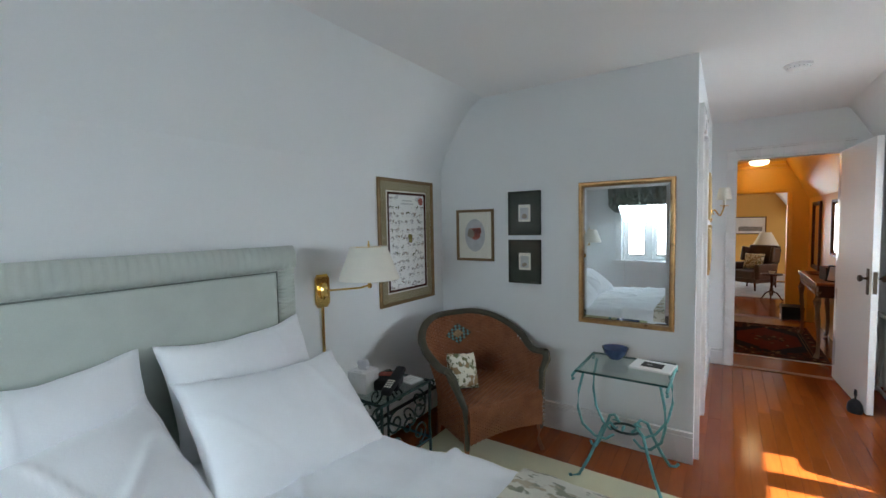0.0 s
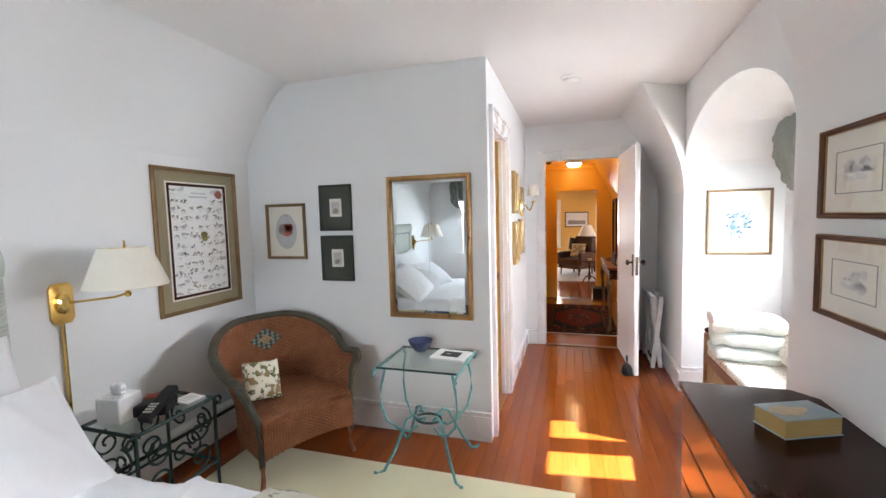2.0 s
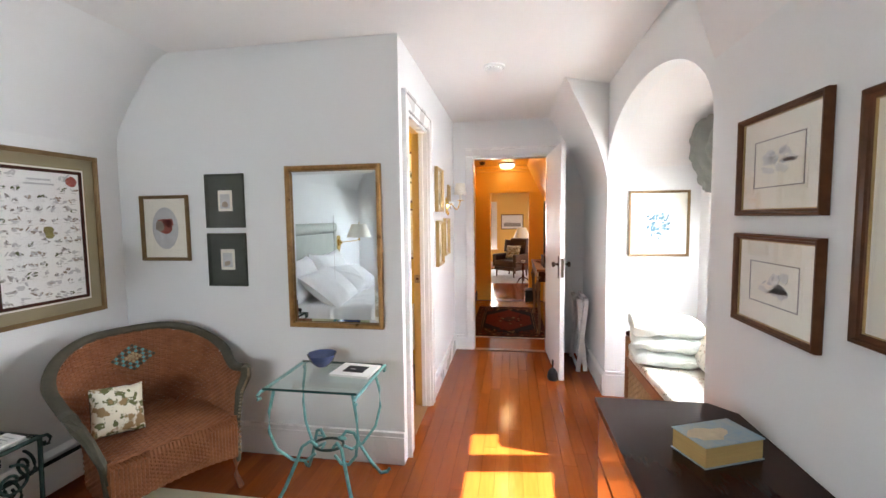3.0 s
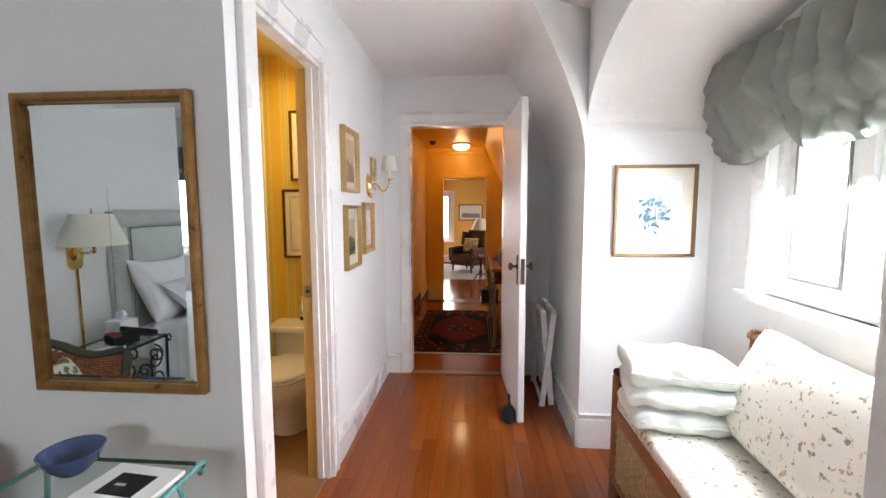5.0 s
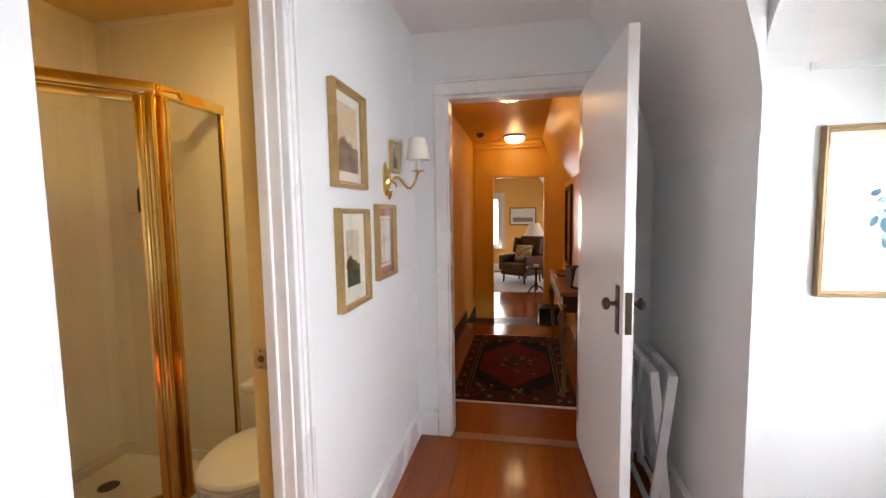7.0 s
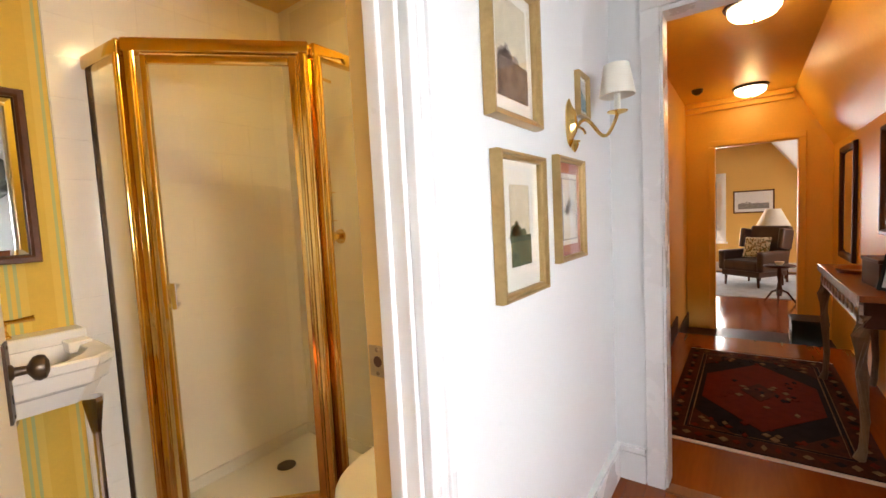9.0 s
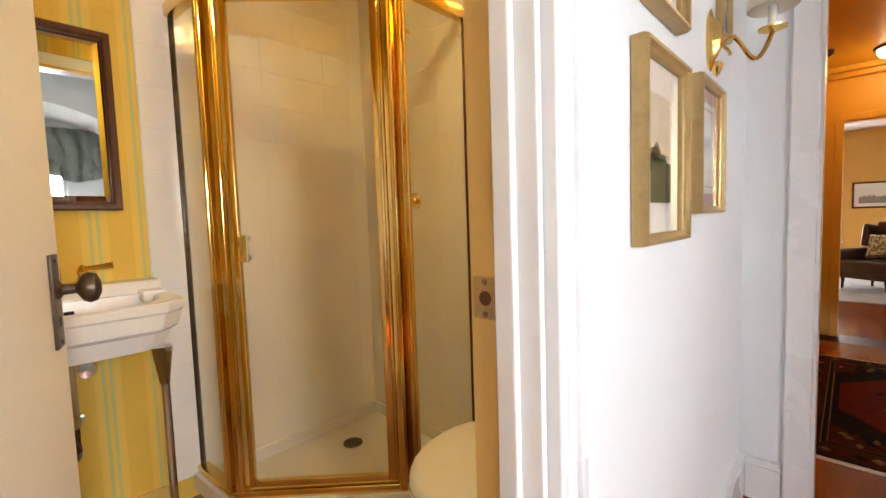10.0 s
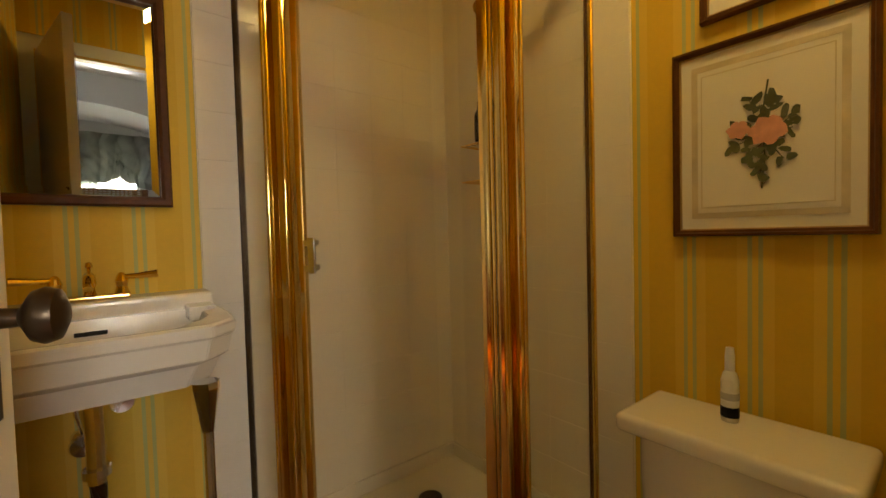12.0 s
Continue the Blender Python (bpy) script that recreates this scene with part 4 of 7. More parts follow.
def spread(name, x0, x1, y0, y1, z, drop, mat, label, seed=0.0, lift=0.0, amp=0.012, parent=None):
    """A cover laid over the bed, hanging at both sides and the foot."""
    t = parent or thing(name, pose(0, 0, 0), label, "bedding")
    own = bmesh.new()
    r = 0.07
    path = []
    n_top = 90
    for s in np.linspace(0, 1, 7):
        path.append((y0 - r - 0.006 * math.sin(9 * s), z - drop + (drop - r) * s))
    for a in (30, 60):
        path.append((y0 - r * math.cos(radians(a)), z - r + r * math.sin(radians(a))))
    for s in np.linspace(0, 1, n_top):
        path.append((y0 + (y1 - y0) * s, z))
    for a in (60, 30):
        path.append((y1 + r * math.cos(radians(a)), z - r + r * math.sin(radians(a))))
    for s in np.linspace(1, 0, 7):
        path.append((y1 + r + 0.006 * math.sin(9 * s), z - drop + (drop - r) * s))
    nx = 100
    grid = []
    for i in range(nx + 1):
        x = x0 + (x1 - x0) * i / nx
        row = []
        for y, zz in path:
            w = amp * (noise_at(x + seed, y, 0, 3.2) + 0.55 * noise_at(x, y + seed, 1, 8) + 0.25 * noise_at(x, y, seed, 19))
            w += 0.7 * amp * math.exp(-(noise_at(x * 0.7 + seed, y * 1.4 + x * 0.8, 2, 2.4) / 0.04) ** 2)
            side = zz < z - 0.02
            row.append(own.verts.new((x, y + (w * 1.4 if side else 0), zz + (0 if side else w + lift))))
        grid.append(row)
    for i in range(nx):
        for j in range(len(path) - 1):
            own.faces.new((grid[i][j], grid[i + 1][j], grid[i + 1][j + 1], grid[i][j + 1]))
    inner = [[own.verts.new(v.co + Vector((0, 0, -0.018)) if abs(v.co.z - z) < 0.05 else v.co + Vector((0, 0.016 if v.co.y < 0.6 else -0.016, 0))) for v in row] for row in grid]
    for i in range(nx):
        for j in range(len(path) - 1):
            own.faces.new((inner[i][j], inner[i][j + 1], inner[i + 1][j + 1], inner[i + 1][j]))
    for a, b in ((0, 0), (nx, nx)):
        for j in range(len(path) - 1):
            own.faces.new((grid[a][j], grid[a][j + 1], inner[a][j + 1], inner[a][j]))
    bmesh.ops.recalc_face_normals(own, faces=own.faces[:])
    smooth(part("cloth", own, mat, t), 70)
    return t


spread("duvet", -1.60, -0.06, BY0, BY1 - 0.06, 0.585, 0.42, LINEN, "white cotton duvet spread over the bed", 2.0, amp=0.02)
spread("folded_sheet", -0.78, -0.46, BY0 - 0.004, BY1 - 0.052, 0.60, 0.34, LINEN, "white folded sheet across the bed", 5.0, 0.012, 0.012)
spread("throw", -0.50, -0.05, BY0 - 0.008, BY1 - 0.046, 0.612, 0.40, THROW, "beige patterned throw at the foot of the bed", 9.0, 0.016, 0.012)


def pillow(m, w, h, d, label, seed, flange=0.0, sag=0.0, wrinkle=0.012):
    t = thing("pillow", m, label, "pillow", "pillows on the bed")
    smooth(part("case", cushion(w, h, d, flange, wrinkle, seed, 60, sag), LINEN, t), 80)
    return t


pillow(pose(-1.655, 1.10, 0.795, -24, 0, 90), 0.65, 0.48, 0.23, "white pillow leaning on the headboard", 1.3, 0.03, 0.03, 0.010)
pillow(pose(-1.655, 0.35, 0.80, -24, 0, 90), 0.76, 0.48, 0.23, "white pillow leaning on the headboard", 4.1, 0.03, 0.03, 0.010)
pillow(pose(-1.345, 1.07, 0.715, -52, 3, 84), 0.69, 0.54, 0.23, "large white square sham leaning back", 7.7, 0.05, 0.04, 0.012)
pillow(pose(-1.37, 0.36, 0.70, -55, -4, 97), 0.76, 0.52, 0.22, "rumpled white pillow lying in front", 11.2, 0.05, 0.05, 0.02)

# ---- swing-arm lamp ----


def swing_lamp(y, arm, group_label):
    t = thing("swing_arm_lamp", pose(-1.868, y, 1.09), group_label, "wall lamp", "lamps beside the bed")
    plate = part("backplate", prism([(0.0, -0.032, -0.095), (0.0, 0.032, -0.095), (0.0, 0.048, -0.07), (0.0, 0.048, 0.07), (0.0, 0.032, 0.095), (0.0, -0.032, 0.095), (0.0, -0.048, 0.07), (0.0, -0.048, -0.07)], (0.014, 0, 0)), BRASS, t)
    part("boss", moved(lathe([(0, 0), (0.026, 0), (0.03, 0.012), (0.02, 0.024), (0.012, 0.045), (0, 0.045)], 18), pose(0.014, 0, 0, ry=90) @ Matrix.Diagonal((1.6, 0.9, 1, 1))), BRASS, plate)
    tip = Vector((0.262, arm, 0.035))
    part("arm", sweep([(0.04, 0, 0.0), (0.05, 0.0, 0.005), tuple(tip * 0.8 + Vector((0, 0, -0.01))), tuple(tip)], 0.0055, 8), BRASS, t)
    part("pivot", lathe([(0, -0.02), (0.010, -0.016), (0.014, 0), (0.008, 0.012), (0.011, 0.03), (0.018, 0.036), (0, 0.04)], 14, at=tuple(tip)), BRASS, t)
    part("knob", moved(lathe([(0, 0), (0.007, 0.002), (0.009, 0.008), (0, 0.014)], 10), pose(tip.x, tip.y, tip.z + 0.012, rx=90)), BRASS, t)
    part("pole", sweep([tuple(tip + Vector((0, 0, 0.03))), tuple(tip + Vector((0, 0, 0.25)))], 0.004, 6), BRASS, t)
    z0, z1 = 0.068, 0.252
    shade = part("shade", lathe([(0.168, z0), (0.170, z0 + 0.003), (0.103, z1), (0.100, z1), (0.165, z0 + 0.003), (0.165, z0), (0.168, z0)], 40, at=(tip.x, tip.y, 0)), SHADE, t, "cream pleated cloth shade")
    smooth(shade)
    part("spider", sweep([(tip.x - 0.10, tip.y, z1 - 0.006), (tip.x + 0.10, tip.y, z1 - 0.006)], 0.002, 5, sweep([(tip.x, tip.y - 0.10, z1 - 0.006), (tip.x, tip.y + 0.10, z1 - 0.006)], 0.002, 5)), BRASS, shade)
    part("finial", lathe([(0, 0), (0.006, 0.002), (0.004, 0.010), (0.008, 0.016), (0.004, 0.026), (0, 0.03)], 10, at=(tip.x, tip.y, z1 - 0.008)), BRASS, t)
    part("cord_cover", sweep([(0.010, -0.004, -0.095), (0.012, -0.006, -0.72)], 0.0085, 8), BRASS, t, "brass tube hiding the cord")
    return t


swing_lamp(1.685, 0.125, "brass swing-arm wall lamp with a cream shade")
swing_lamp(-0.37, -0.125, "brass swing-arm wall lamp with a cream shade")

# ---- iron nightstand ----


def spiral(cx, cz, r, turns, start, y=0.0, n=26, plane="xz"):
    out = []
    for i in range(n + 1):
        s = i / n
        a = start + turns * 2 * math.pi * s
        rr = r * (1 - 0.82 * s)
        p = (cx + rr * math.cos(a), cz + rr * math.sin(a))
        out.append((p[0], y, p[1]) if plane == "xz" else (y, p[0], p[1]))
    return out


ns = thing("nightstand", pose(-1.515, 1.81, 0), "dark green iron nightstand with a glass top", "nightstand")
W2, D2, H2 = 0.165, 0.205, 0.555
part("top_frame", sweep([(-W2, -D2, H2), (W2, -D2, H2), (W2, D2, H2), (-W2, D2, H2)], 0.009, 6, closed=True), IRON_DARK, ns)
part("glass_top", box(-W2 + 0.006, W2 - 0.006, -D2 + 0.006, D2 - 0.006, H2 + 0.003, H2 + 0.010, 0.002), TABLEGLASS, ns)
for sx in (-1, 1):
    for sy in (-1, 1):
        part("leg", sweep([(sx * W2, sy * D2, H2), (sx * (W2 - 0.004), sy * (D2 - 0.004), 0.3), (sx * W2, sy * D2, 0.05), (sx * (W2 + 0.012), sy * (D2 + 0.012), 0.008)], 0.0085, 7), IRON_DARK, ns)
        part("scroll", sweep([(sx * W2, sy * (D2 + 0.005), H2), (sx * W2, sy * (D2 + 0.028), H2 - 0.004), (sx * W2, sy * (D2 + 0.040), H2 - 0.022), (sx * W2, sy * (D2 + 0.032), H2 - 0.042), (sx * W2, sy * (D2 + 0.016), H2 - 0.04), (sx * W2, sy * (D2 + 0.016), H2 - 0.026)], 0.0065, 6), IRON_DARK, ns)
for sx in (-1, 1):
    bm = None
    for cy, cz, r, turns, st in ((-0.10, 0.43, 0.065, 1.4, 1.57), (0.10, 0.43, 0.065, -1.4, 1.57), (-0.10, 0.30, 0.065, -1.4, -1.57), (0.10, 0.30, 0.065, 1.4, -1.57), (0.0, 0.37, 0.05, 1.2, 0)):
        bm = sweep(spiral(cy, cz, r, turns, st, sx * W2, plane="yz"), 0.006, 5, bm)
    part("scroll_panel", bm, IRON_DARK, ns, "scrolled iron side panel")
    part("rail", sweep([(sx * W2, -D2, 0.22), (sx * W2, D2, 0.22)], 0.007, 6), IRON_DARK, ns)
for sy in (-1, 1):
    bm = None
    for cx, cz, r, turns, st in ((-0.08, 0.43, 0.06, 1.4, 1.57), (0.08, 0.43, 0.06, -1.4, 1.57), (0, 0.31, 0.06, 1.4, -1.57)):
        bm = sweep(spiral(cx, cz, r, turns, st, sy * D2), 0.006, 5, bm)
    part("scroll_panel", bm, IRON_DARK, ns, "scrolled iron end panel")
    part("rail", sweep([(-W2, sy * D2, 0.22), (W2, sy * D2, 0.22)], 0.007, 6), IRON_DARK, ns)
tb = thing("tissue_box", pose(-1.565, 1.70, H2 + 0.010, rz=8), "white tissue box cover on the nightstand", "tissue box")
part("cover", box(-0.06, 0.06, -0.06, 0.06, 0, 0.115, 0.008), TRIM, tb)
tis = cushion(0.075, 0.06, 0.03, 0, 0.02, 3.0, 10)
part("tissue", moved(tis, pose(0, 0, 0.138)), LINEN, tb)
ph = thing("telephone", pose(-1.475, 1.80, H2 + 0.010, rz=28), "black cordless telephone on its cradle", "telephone")
part("cradle", box(-0.07, 0.07, -0.065, 0.075, 0, 0.055, 0.014), BLACK, ph)
hs = part("handset", moved(box(-0.027, 0.027, -0.105, 0.105, 0, 0.032, 0.010), pose(0.048, -0.065, 0.05, 20, 0, -14)), BLACK, ph)
keys = None
for i in range(3):
    for j in range(4):
        keys = moved(box(-0.005, 0.005, -0.004, 0.004, 0, 0.003), pose(0.048, -0.065, 0.05, 20, 0, -14) @ pose((i - 1) * 0.014, -0.07 + j * 0.016, 0.032), keys)
part("keys", keys, PAPERWHITE, hs, "pale grey keys")
part("red_top", box(-0.06, 0.06, 0.02, 0.07, 0.055, 0.062, 0.002), INKRED, ph, "dark red top panel")
npd = thing("notepad", pose(-1.43, 1.94, H2 + 0.010, rz=-6), "white notepad with printed lines", "notepad")
part("pages", box(-0.055, 0.055, -0.05, 0.05, 0, 0.008, 0.001), SHEET, npd)
bm = None
for k in range(4):
    bm = box(-0.03, 0.03, -0.032 + k * 0.018, -0.028 + k * 0.018, 0.008, 0.0088, bm=bm)
part("printed_lines", bm, INKPALE, npd)
ht = thing("baseboard_heater", pose(-1.846, 2.18, 0), "long white baseboard heater along the bed wall", "heater")
part("back_panel", box(0.0, 0.006, -0.70, 0.70, 0.012, 0.235, 0.002), TRIM, ht)
part("front_panel", box(0.048, 0.056, -0.70, 0.70, 0.045, 0.185, 0.003), TRIM, ht)
part("top_cap", prism([(0.0, -0.70, 0.235), (0.046, -0.70, 0.222), (0.050, -0.70, 0.212), (0.044, -0.70, 0.214), (0.0, -0.70, 0.226)], (0, 1.4, 0)), TRIM, ht)
# plain black block puts the slot's darkness in by colour
part("slot_dark_block", box(0.008, 0.044, -0.69, 0.69, 0.06, 0.185, 0.001), BLACK, ht, "black block that darkens the heater slot")
for sy in (-0.70, 0.69):
    part("end_cap", box(0.0, 0.057, sy, sy + 0.012, 0.0, 0.236, 0.003), TRIM, ht)

# ---- wicker armchair ----
ch = thing("wicker_armchair", pose(-1.053, 2.365, 0, rz=62), "brown woven wicker armchair with a rounded high back", "armchair")
HWD = 0.275


def back_curve(u, z, out=0.0):
    """Plan of the woven shell at a height: u from 0 (front of one arm) to 1 (front of the other); it flares as it rises."""
    rise = max(0.0, z - 0.38)
    rx, ry = HWD + 0.33 * rise + out, 0.27 + 0.14 * rise + out
    front, turn = -0.015 + 0.34 * rise * max(0.0, 1 - rise / 0.5), 0.27
    if u < 0.2:
        return (-rx, front + (turn - front) * (u / 0.2))
    if u > 0.8:
        return (rx, front + (turn - front) * ((1 - u) / 0.2))
    a = math.pi * (1 - (u - 0.2) / 0.6)
    return (rx * math.cos(a) * (1 - 0.25 * rise * math.sin(a)), turn + ry * math.sin(a))


def rim(u):
    """Height of the shell's edge: low over the arms, a rounded hump behind."""
    c = abs(2 * u - 1)
    k = max(0.0, min(1.0, (0.84 - c) / 0.72))
    k = k * k * (3 - 2 * k)
    return 0.60 + 0.212 * k + 0.012 * max(0, (c - 0.85) * 7)


US = [i / 64 for i in range(65)]
bm = None
for k, z in enumerate(np.linspace(0.18, 0.81, 51)):
    run = []
    for i, u in enumerate(US):
        if z < rim(u) - 0.012:
            run.append((*back_curve(u, z, 0.004 * (1 if (i + k) % 2 else -1)), z))
        else:
            if len(run) > 3:
                bm = sweep(run, 0.0072, 5, bm)
            run = []
    if len(run) > 3:
        bm = sweep(run, 0.0072, 5, bm)
back = tagged(part("woven_back", bm, WICKER, ch), kind="stuff")
bm = None
for u in US:
    bm = sweep([(*back_curve(u, z), z) for z in np.linspace(0.17, rim(u), 5)], 0.0055, 5, bm)
tagged(part("stake_weave", bm, WICKER, back), kind="stuff")
smooth(part("rolled_rim", sweep([(*back_curve(u, rim(u), 0.012), rim(u)) for u in US], 0.027, 10, flat=0.8), WICKERDARK, ch, "grey-green braided rim"))
for sx in (-1, 1):
    tip = back_curve(0.0, rim(0.0), 0.012)
    knots = [(sx * abs(tip[0]), tip[1], rim(0.0)), (sx * (abs(tip[0]) - 0.012), tip[1] - 0.022, 0.575), (sx * (HWD + 0.042), 0.012, 0.50), (sx * (HWD + 0.008), -0.022, 0.39), (sx * HWD, -0.026, 0.2), (sx * HWD, -0.024, 0.15)]
    arm_front = part("arm_front", sweep(knots, [0.026, 0.027, 0.022, 0.019, 0.017, 0.013], 8), WICKERDARK, ch, "grey-green braided arm front")
    if sx > 0:
        bm = None
        for a, b in zip(knots, knots[1:5]):
            for f in np.arange(0.0, 1.0, 0.14):
                p = Vector(a).lerp(Vector(b), float(f))
                bm = moved(lathe([(0, -0.006), (0.009, -0.003), (0.010, 0.003), (0, 0.007)], 6), pose(p.x, p.y - 0.021, p.z), bm)
        tagged(part("braid_knot_row", bm, KNOTTAN, arm_front, "tan knots along the braid"), kind="stuff")
    part("front_leg", sweep([(sx * (HWD - 0.004), -0.016, 0.40), (sx * (HWD - 0.004), -0.014, 0.15), (sx * (HWD - 0.008), -0.010, 0.07), (sx * (HWD + 0.008), -0.030, 0.006)], [0.02, 0.018, 0.013, 0.015], 8), WICKER, ch)
    part("rear_leg", sweep([(sx * 0.18, 0.46, 0.36), (sx * 0.19, 0.47, 0.16), (sx * 0.20, 0.50, 0.006)], [0.02, 0.017, 0.015], 8), WICKER, ch)
bm = None
for k in range(34):
    y = -0.03 + k * 0.0160
    half = HWD - 0.010 if y < 0.27 else HWD * math.sqrt(max(0.02, 1 - ((y - 0.27) / 0.27) ** 2))
    pts = [(-half + 2 * half * i / 20, y, 0.385 + 0.004 * (1 if (i + k) % 2 else -1) + 0.012 * (1 - (2 * i / 20 - 1) ** 2)) for i in range(21)]
    bm = sweep(pts, 0.0090, 5, bm)
seat = tagged(part("woven_seat", bm, WICKER, ch), kind="stuff")
part("seat_bed", prism([(-HWD, -0.025, 0.365), (HWD, -0.025, 0.365), (HWD, 0.27, 0.365), (0.19, 0.47, 0.365), (-0.19, 0.47, 0.365), (-HWD, 0.27, 0.365)], (0, 0, 0.012)), WICKER, seat)
bm = None
for i in range(34):
    x = -HWD + 0.015 + i * (2 * HWD - 0.03) / 33
    low = 0.185 + 0.030 * (1 - (x / HWD) ** 2)
    bm = sweep([(x, -0.034, 0.388), (x, -0.047, 0.365), (x, -0.043, low)], 0.0085, 5, bm)
apron = tagged(part("woven_apron", bm, WICKER, ch), kind="stuff")
bm = None
for k in range(17):
    pts = []
    for i in range(35):
        x = -HWD + 0.012 + i * (2 * HWD - 0.024) / 34
        low = 0.185 + 0.030 * (1 - (x / HWD) ** 2)
        pts.append((x, -0.044 + 0.005 * (1 if (i + k) % 2 else -1), low + (0.365 - low) * k / 16))
    bm = sweep(pts, 0.0058, 5, bm)
tagged(part("apron_weave", bm, WICKER, apron), kind="stuff")


def shell_front(px, pz):
    """The inner face of the back at a sideways offset and a height."""
    near = min((abs(back_curve(u, pz, -0.012)[0] - px), back_curve(u, pz, -0.012)[1]) for u in np.linspace(0.3, 0.7, 81))
    return near[1]


inlay = part("diamond_inlay", moved(box(-0.009, 0.009, -0.004, 0.004, -0.009, 0.009, 0.002), pose(0.01, shell_front(0.01, 0.665), 0.665, 0, 45, 0)), CANE, ch, "small diamond pattern in grey-green and tan")
for i in range(-3, 4):
    for j in range(-3, 4):
        if i or j:
            px, pz = 0.01 + (i - j) * 0.0155, 0.665 + (i + j) * 0.0105
            mat = CANE if max(abs(i), abs(j)) == 1 else (WICKERDARK if (i + j) % 2 == 0 else IRON_TEAL)
            part("lozenge", moved(box(-0.0072, 0.0072, -0.004, 0.004, -0.0072, 0.0072, 0.002), pose(px, shell_front(px, pz) - 0.003, pz, 0, 45, 0)), mat, inlay)
cu = thing("cushion", pose(-1.315, 2.32, 0.528, -24, 10, 70), "small botanical-print cushion on the wicker chair", "cushion")
smooth(part("cover", cushion(0.222, 0.222, 0.09, 0.02, 0.006, 2.0, 20), CUSHIONPRINT, cu), 80)
part("piping", sweep([(-0.106, 0, -0.106), (0.106, 0, -0.106), (0.106, 0, 0.106), (-0.106, 0, 0.106)], 0.005, 5, closed=True), WICKERDARK, cu)

# ---- iron and glass side table ----
gt = thing("side_table", pose(-0.405, 2.625, 0), "verdigris iron side table with a glass top", "side table")
GX, GY, GZ = 0.235, 0.195, 0.615
part("glass_top", box(-GX, GX, -GY, GY, GZ, GZ + 0.010, 0.003), TABLEGLASS, gt, "clear greenish glass top")
for sy in (-1, 1):
    part("glass_edge", box(-GX + 0.002, GX - 0.002, sy * GY - 0.0015, sy * GY + 0.0015, GZ - 0.0005, GZ + 0.0105), GLASSEDGE, gt, "dark green polished glass edge")
for sx in (-1, 1):
    rail = [(sx * GX, -GY - 0.012, GZ - 0.035), (sx * GX, -GY - 0.032, GZ - 0.032), (sx * GX, -GY - 0.038, GZ - 0.012), (sx * GX, -GY - 0.012, GZ - 0.006), (sx * GX, 0, GZ - 0.006),
            (sx * GX, GY + 0.012, GZ - 0.006), (sx * GX, GY + 0.038, GZ - 0.012), (sx * GX, GY + 0.032, GZ - 0.032), (sx * GX, GY + 0.012, GZ - 0.035)]
    part("side_rail", sweep(rail, 0.008, 7), IRON_TEAL, gt)
    for sy in (-1, 1):
        leg = []
        for s, (px, py) in {0.60: (0.84, 0.80), 0.50: (0.93, 0.86), 0.40: (0.95, 0.86), 0.30: (0.86, 0.74), 0.225: (0.62, 0.50), 0.205: (0.40, 0.34), 0.235: (0.22, 0.24)}.items():
            leg.append((sx * GX * px, sy * GY * py, s))
        part("upper_scroll", sweep(leg, 0.0075, 7), IRON_TEAL, gt)
        low = [(sx * GX * 0.18, sy * GY * 0.22, 0.27), (sx * GX * 0.30, sy * GY * 0.30, 0.305), (sx * GX * 0.44, sy * GY * 0.42, 0.285), (sx * GX * 0.56, sy * GY * 0.55, 0.20), (sx * GX * 0.72, sy * GY * 0.74, 0.10), (sx * GX * 0.90, sy * GY * 0.94, 0.015), (sx * GX * 1.02, sy * GY * 1.06, 0.008), (sx * GX * 1.08, sy * GY * 1.13, 0.022)]
        part("leg", sweep(low, 0.0085, 7), IRON_TEAL, gt)
part("centre_ring", sweep([(0.075 * math.cos(a), 0.06 * math.sin(a), 0.262) for a in np.linspace(0, 2 * math.pi, 24)[:-1]], 0.007, 6, closed=True), IRON_DARK, gt, "dark iron ring")
for k in range(3):
    a = 2.1 * k + 0.5
    part("leaf", moved(lathe([(0, -0.002), (0.026, 0), (0.018, 0.006), (0, 0.003)], 8, sx=1.0, sy=0.5), pose(0.07 * math.cos(a), 0.055 * math.sin(a), 0.285, 35, 20, math.degrees(a))), IRON_TEAL, gt)
bl = thing("bowl", pose(-0.49, 2.755, GZ + 0.010), "dark blue glazed bowl on the glass table", "bowl")
smooth(part("body", lathe([(0, 0.004), (0.03, 0.004), (0.034, 0), (0.038, 0.004), (0.062, 0.03), (0.076, 0.062), (0.078, 0.066), (0.073, 0.064), (0.058, 0.034), (0.034, 0.012), (0, 0.010)], 32), BLUEGLAZE, bl))
bk = thing("booklet", pose(-0.275, 2.69, GZ + 0.010, rz=-6), "white booklet with a dark picture on its cover", "booklet")
part("pages", box(-0.105, 0.105, -0.085, 0.085, 0, 0.012, 0.002), SHEET, bk)
part("cover_picture", box(-0.055, 0.055, -0.04, 0.045, 0.012, 0.0135), BLACK, bk, "dark printed cover picture")
part("title_bar", box(-0.03, 0.0, -0.006, 0.003, 0.0135, 0.0145), INKPALE, bk)
rg = thing("rug", pose(-0.57, 1.25, 0), "plain cream wool rug on the wooden floor", "rug")
part("rug_body", box(-1.0, 0.99, -0.95, 1.27, 0.002, 0.014, 0.005), RUG, rg)

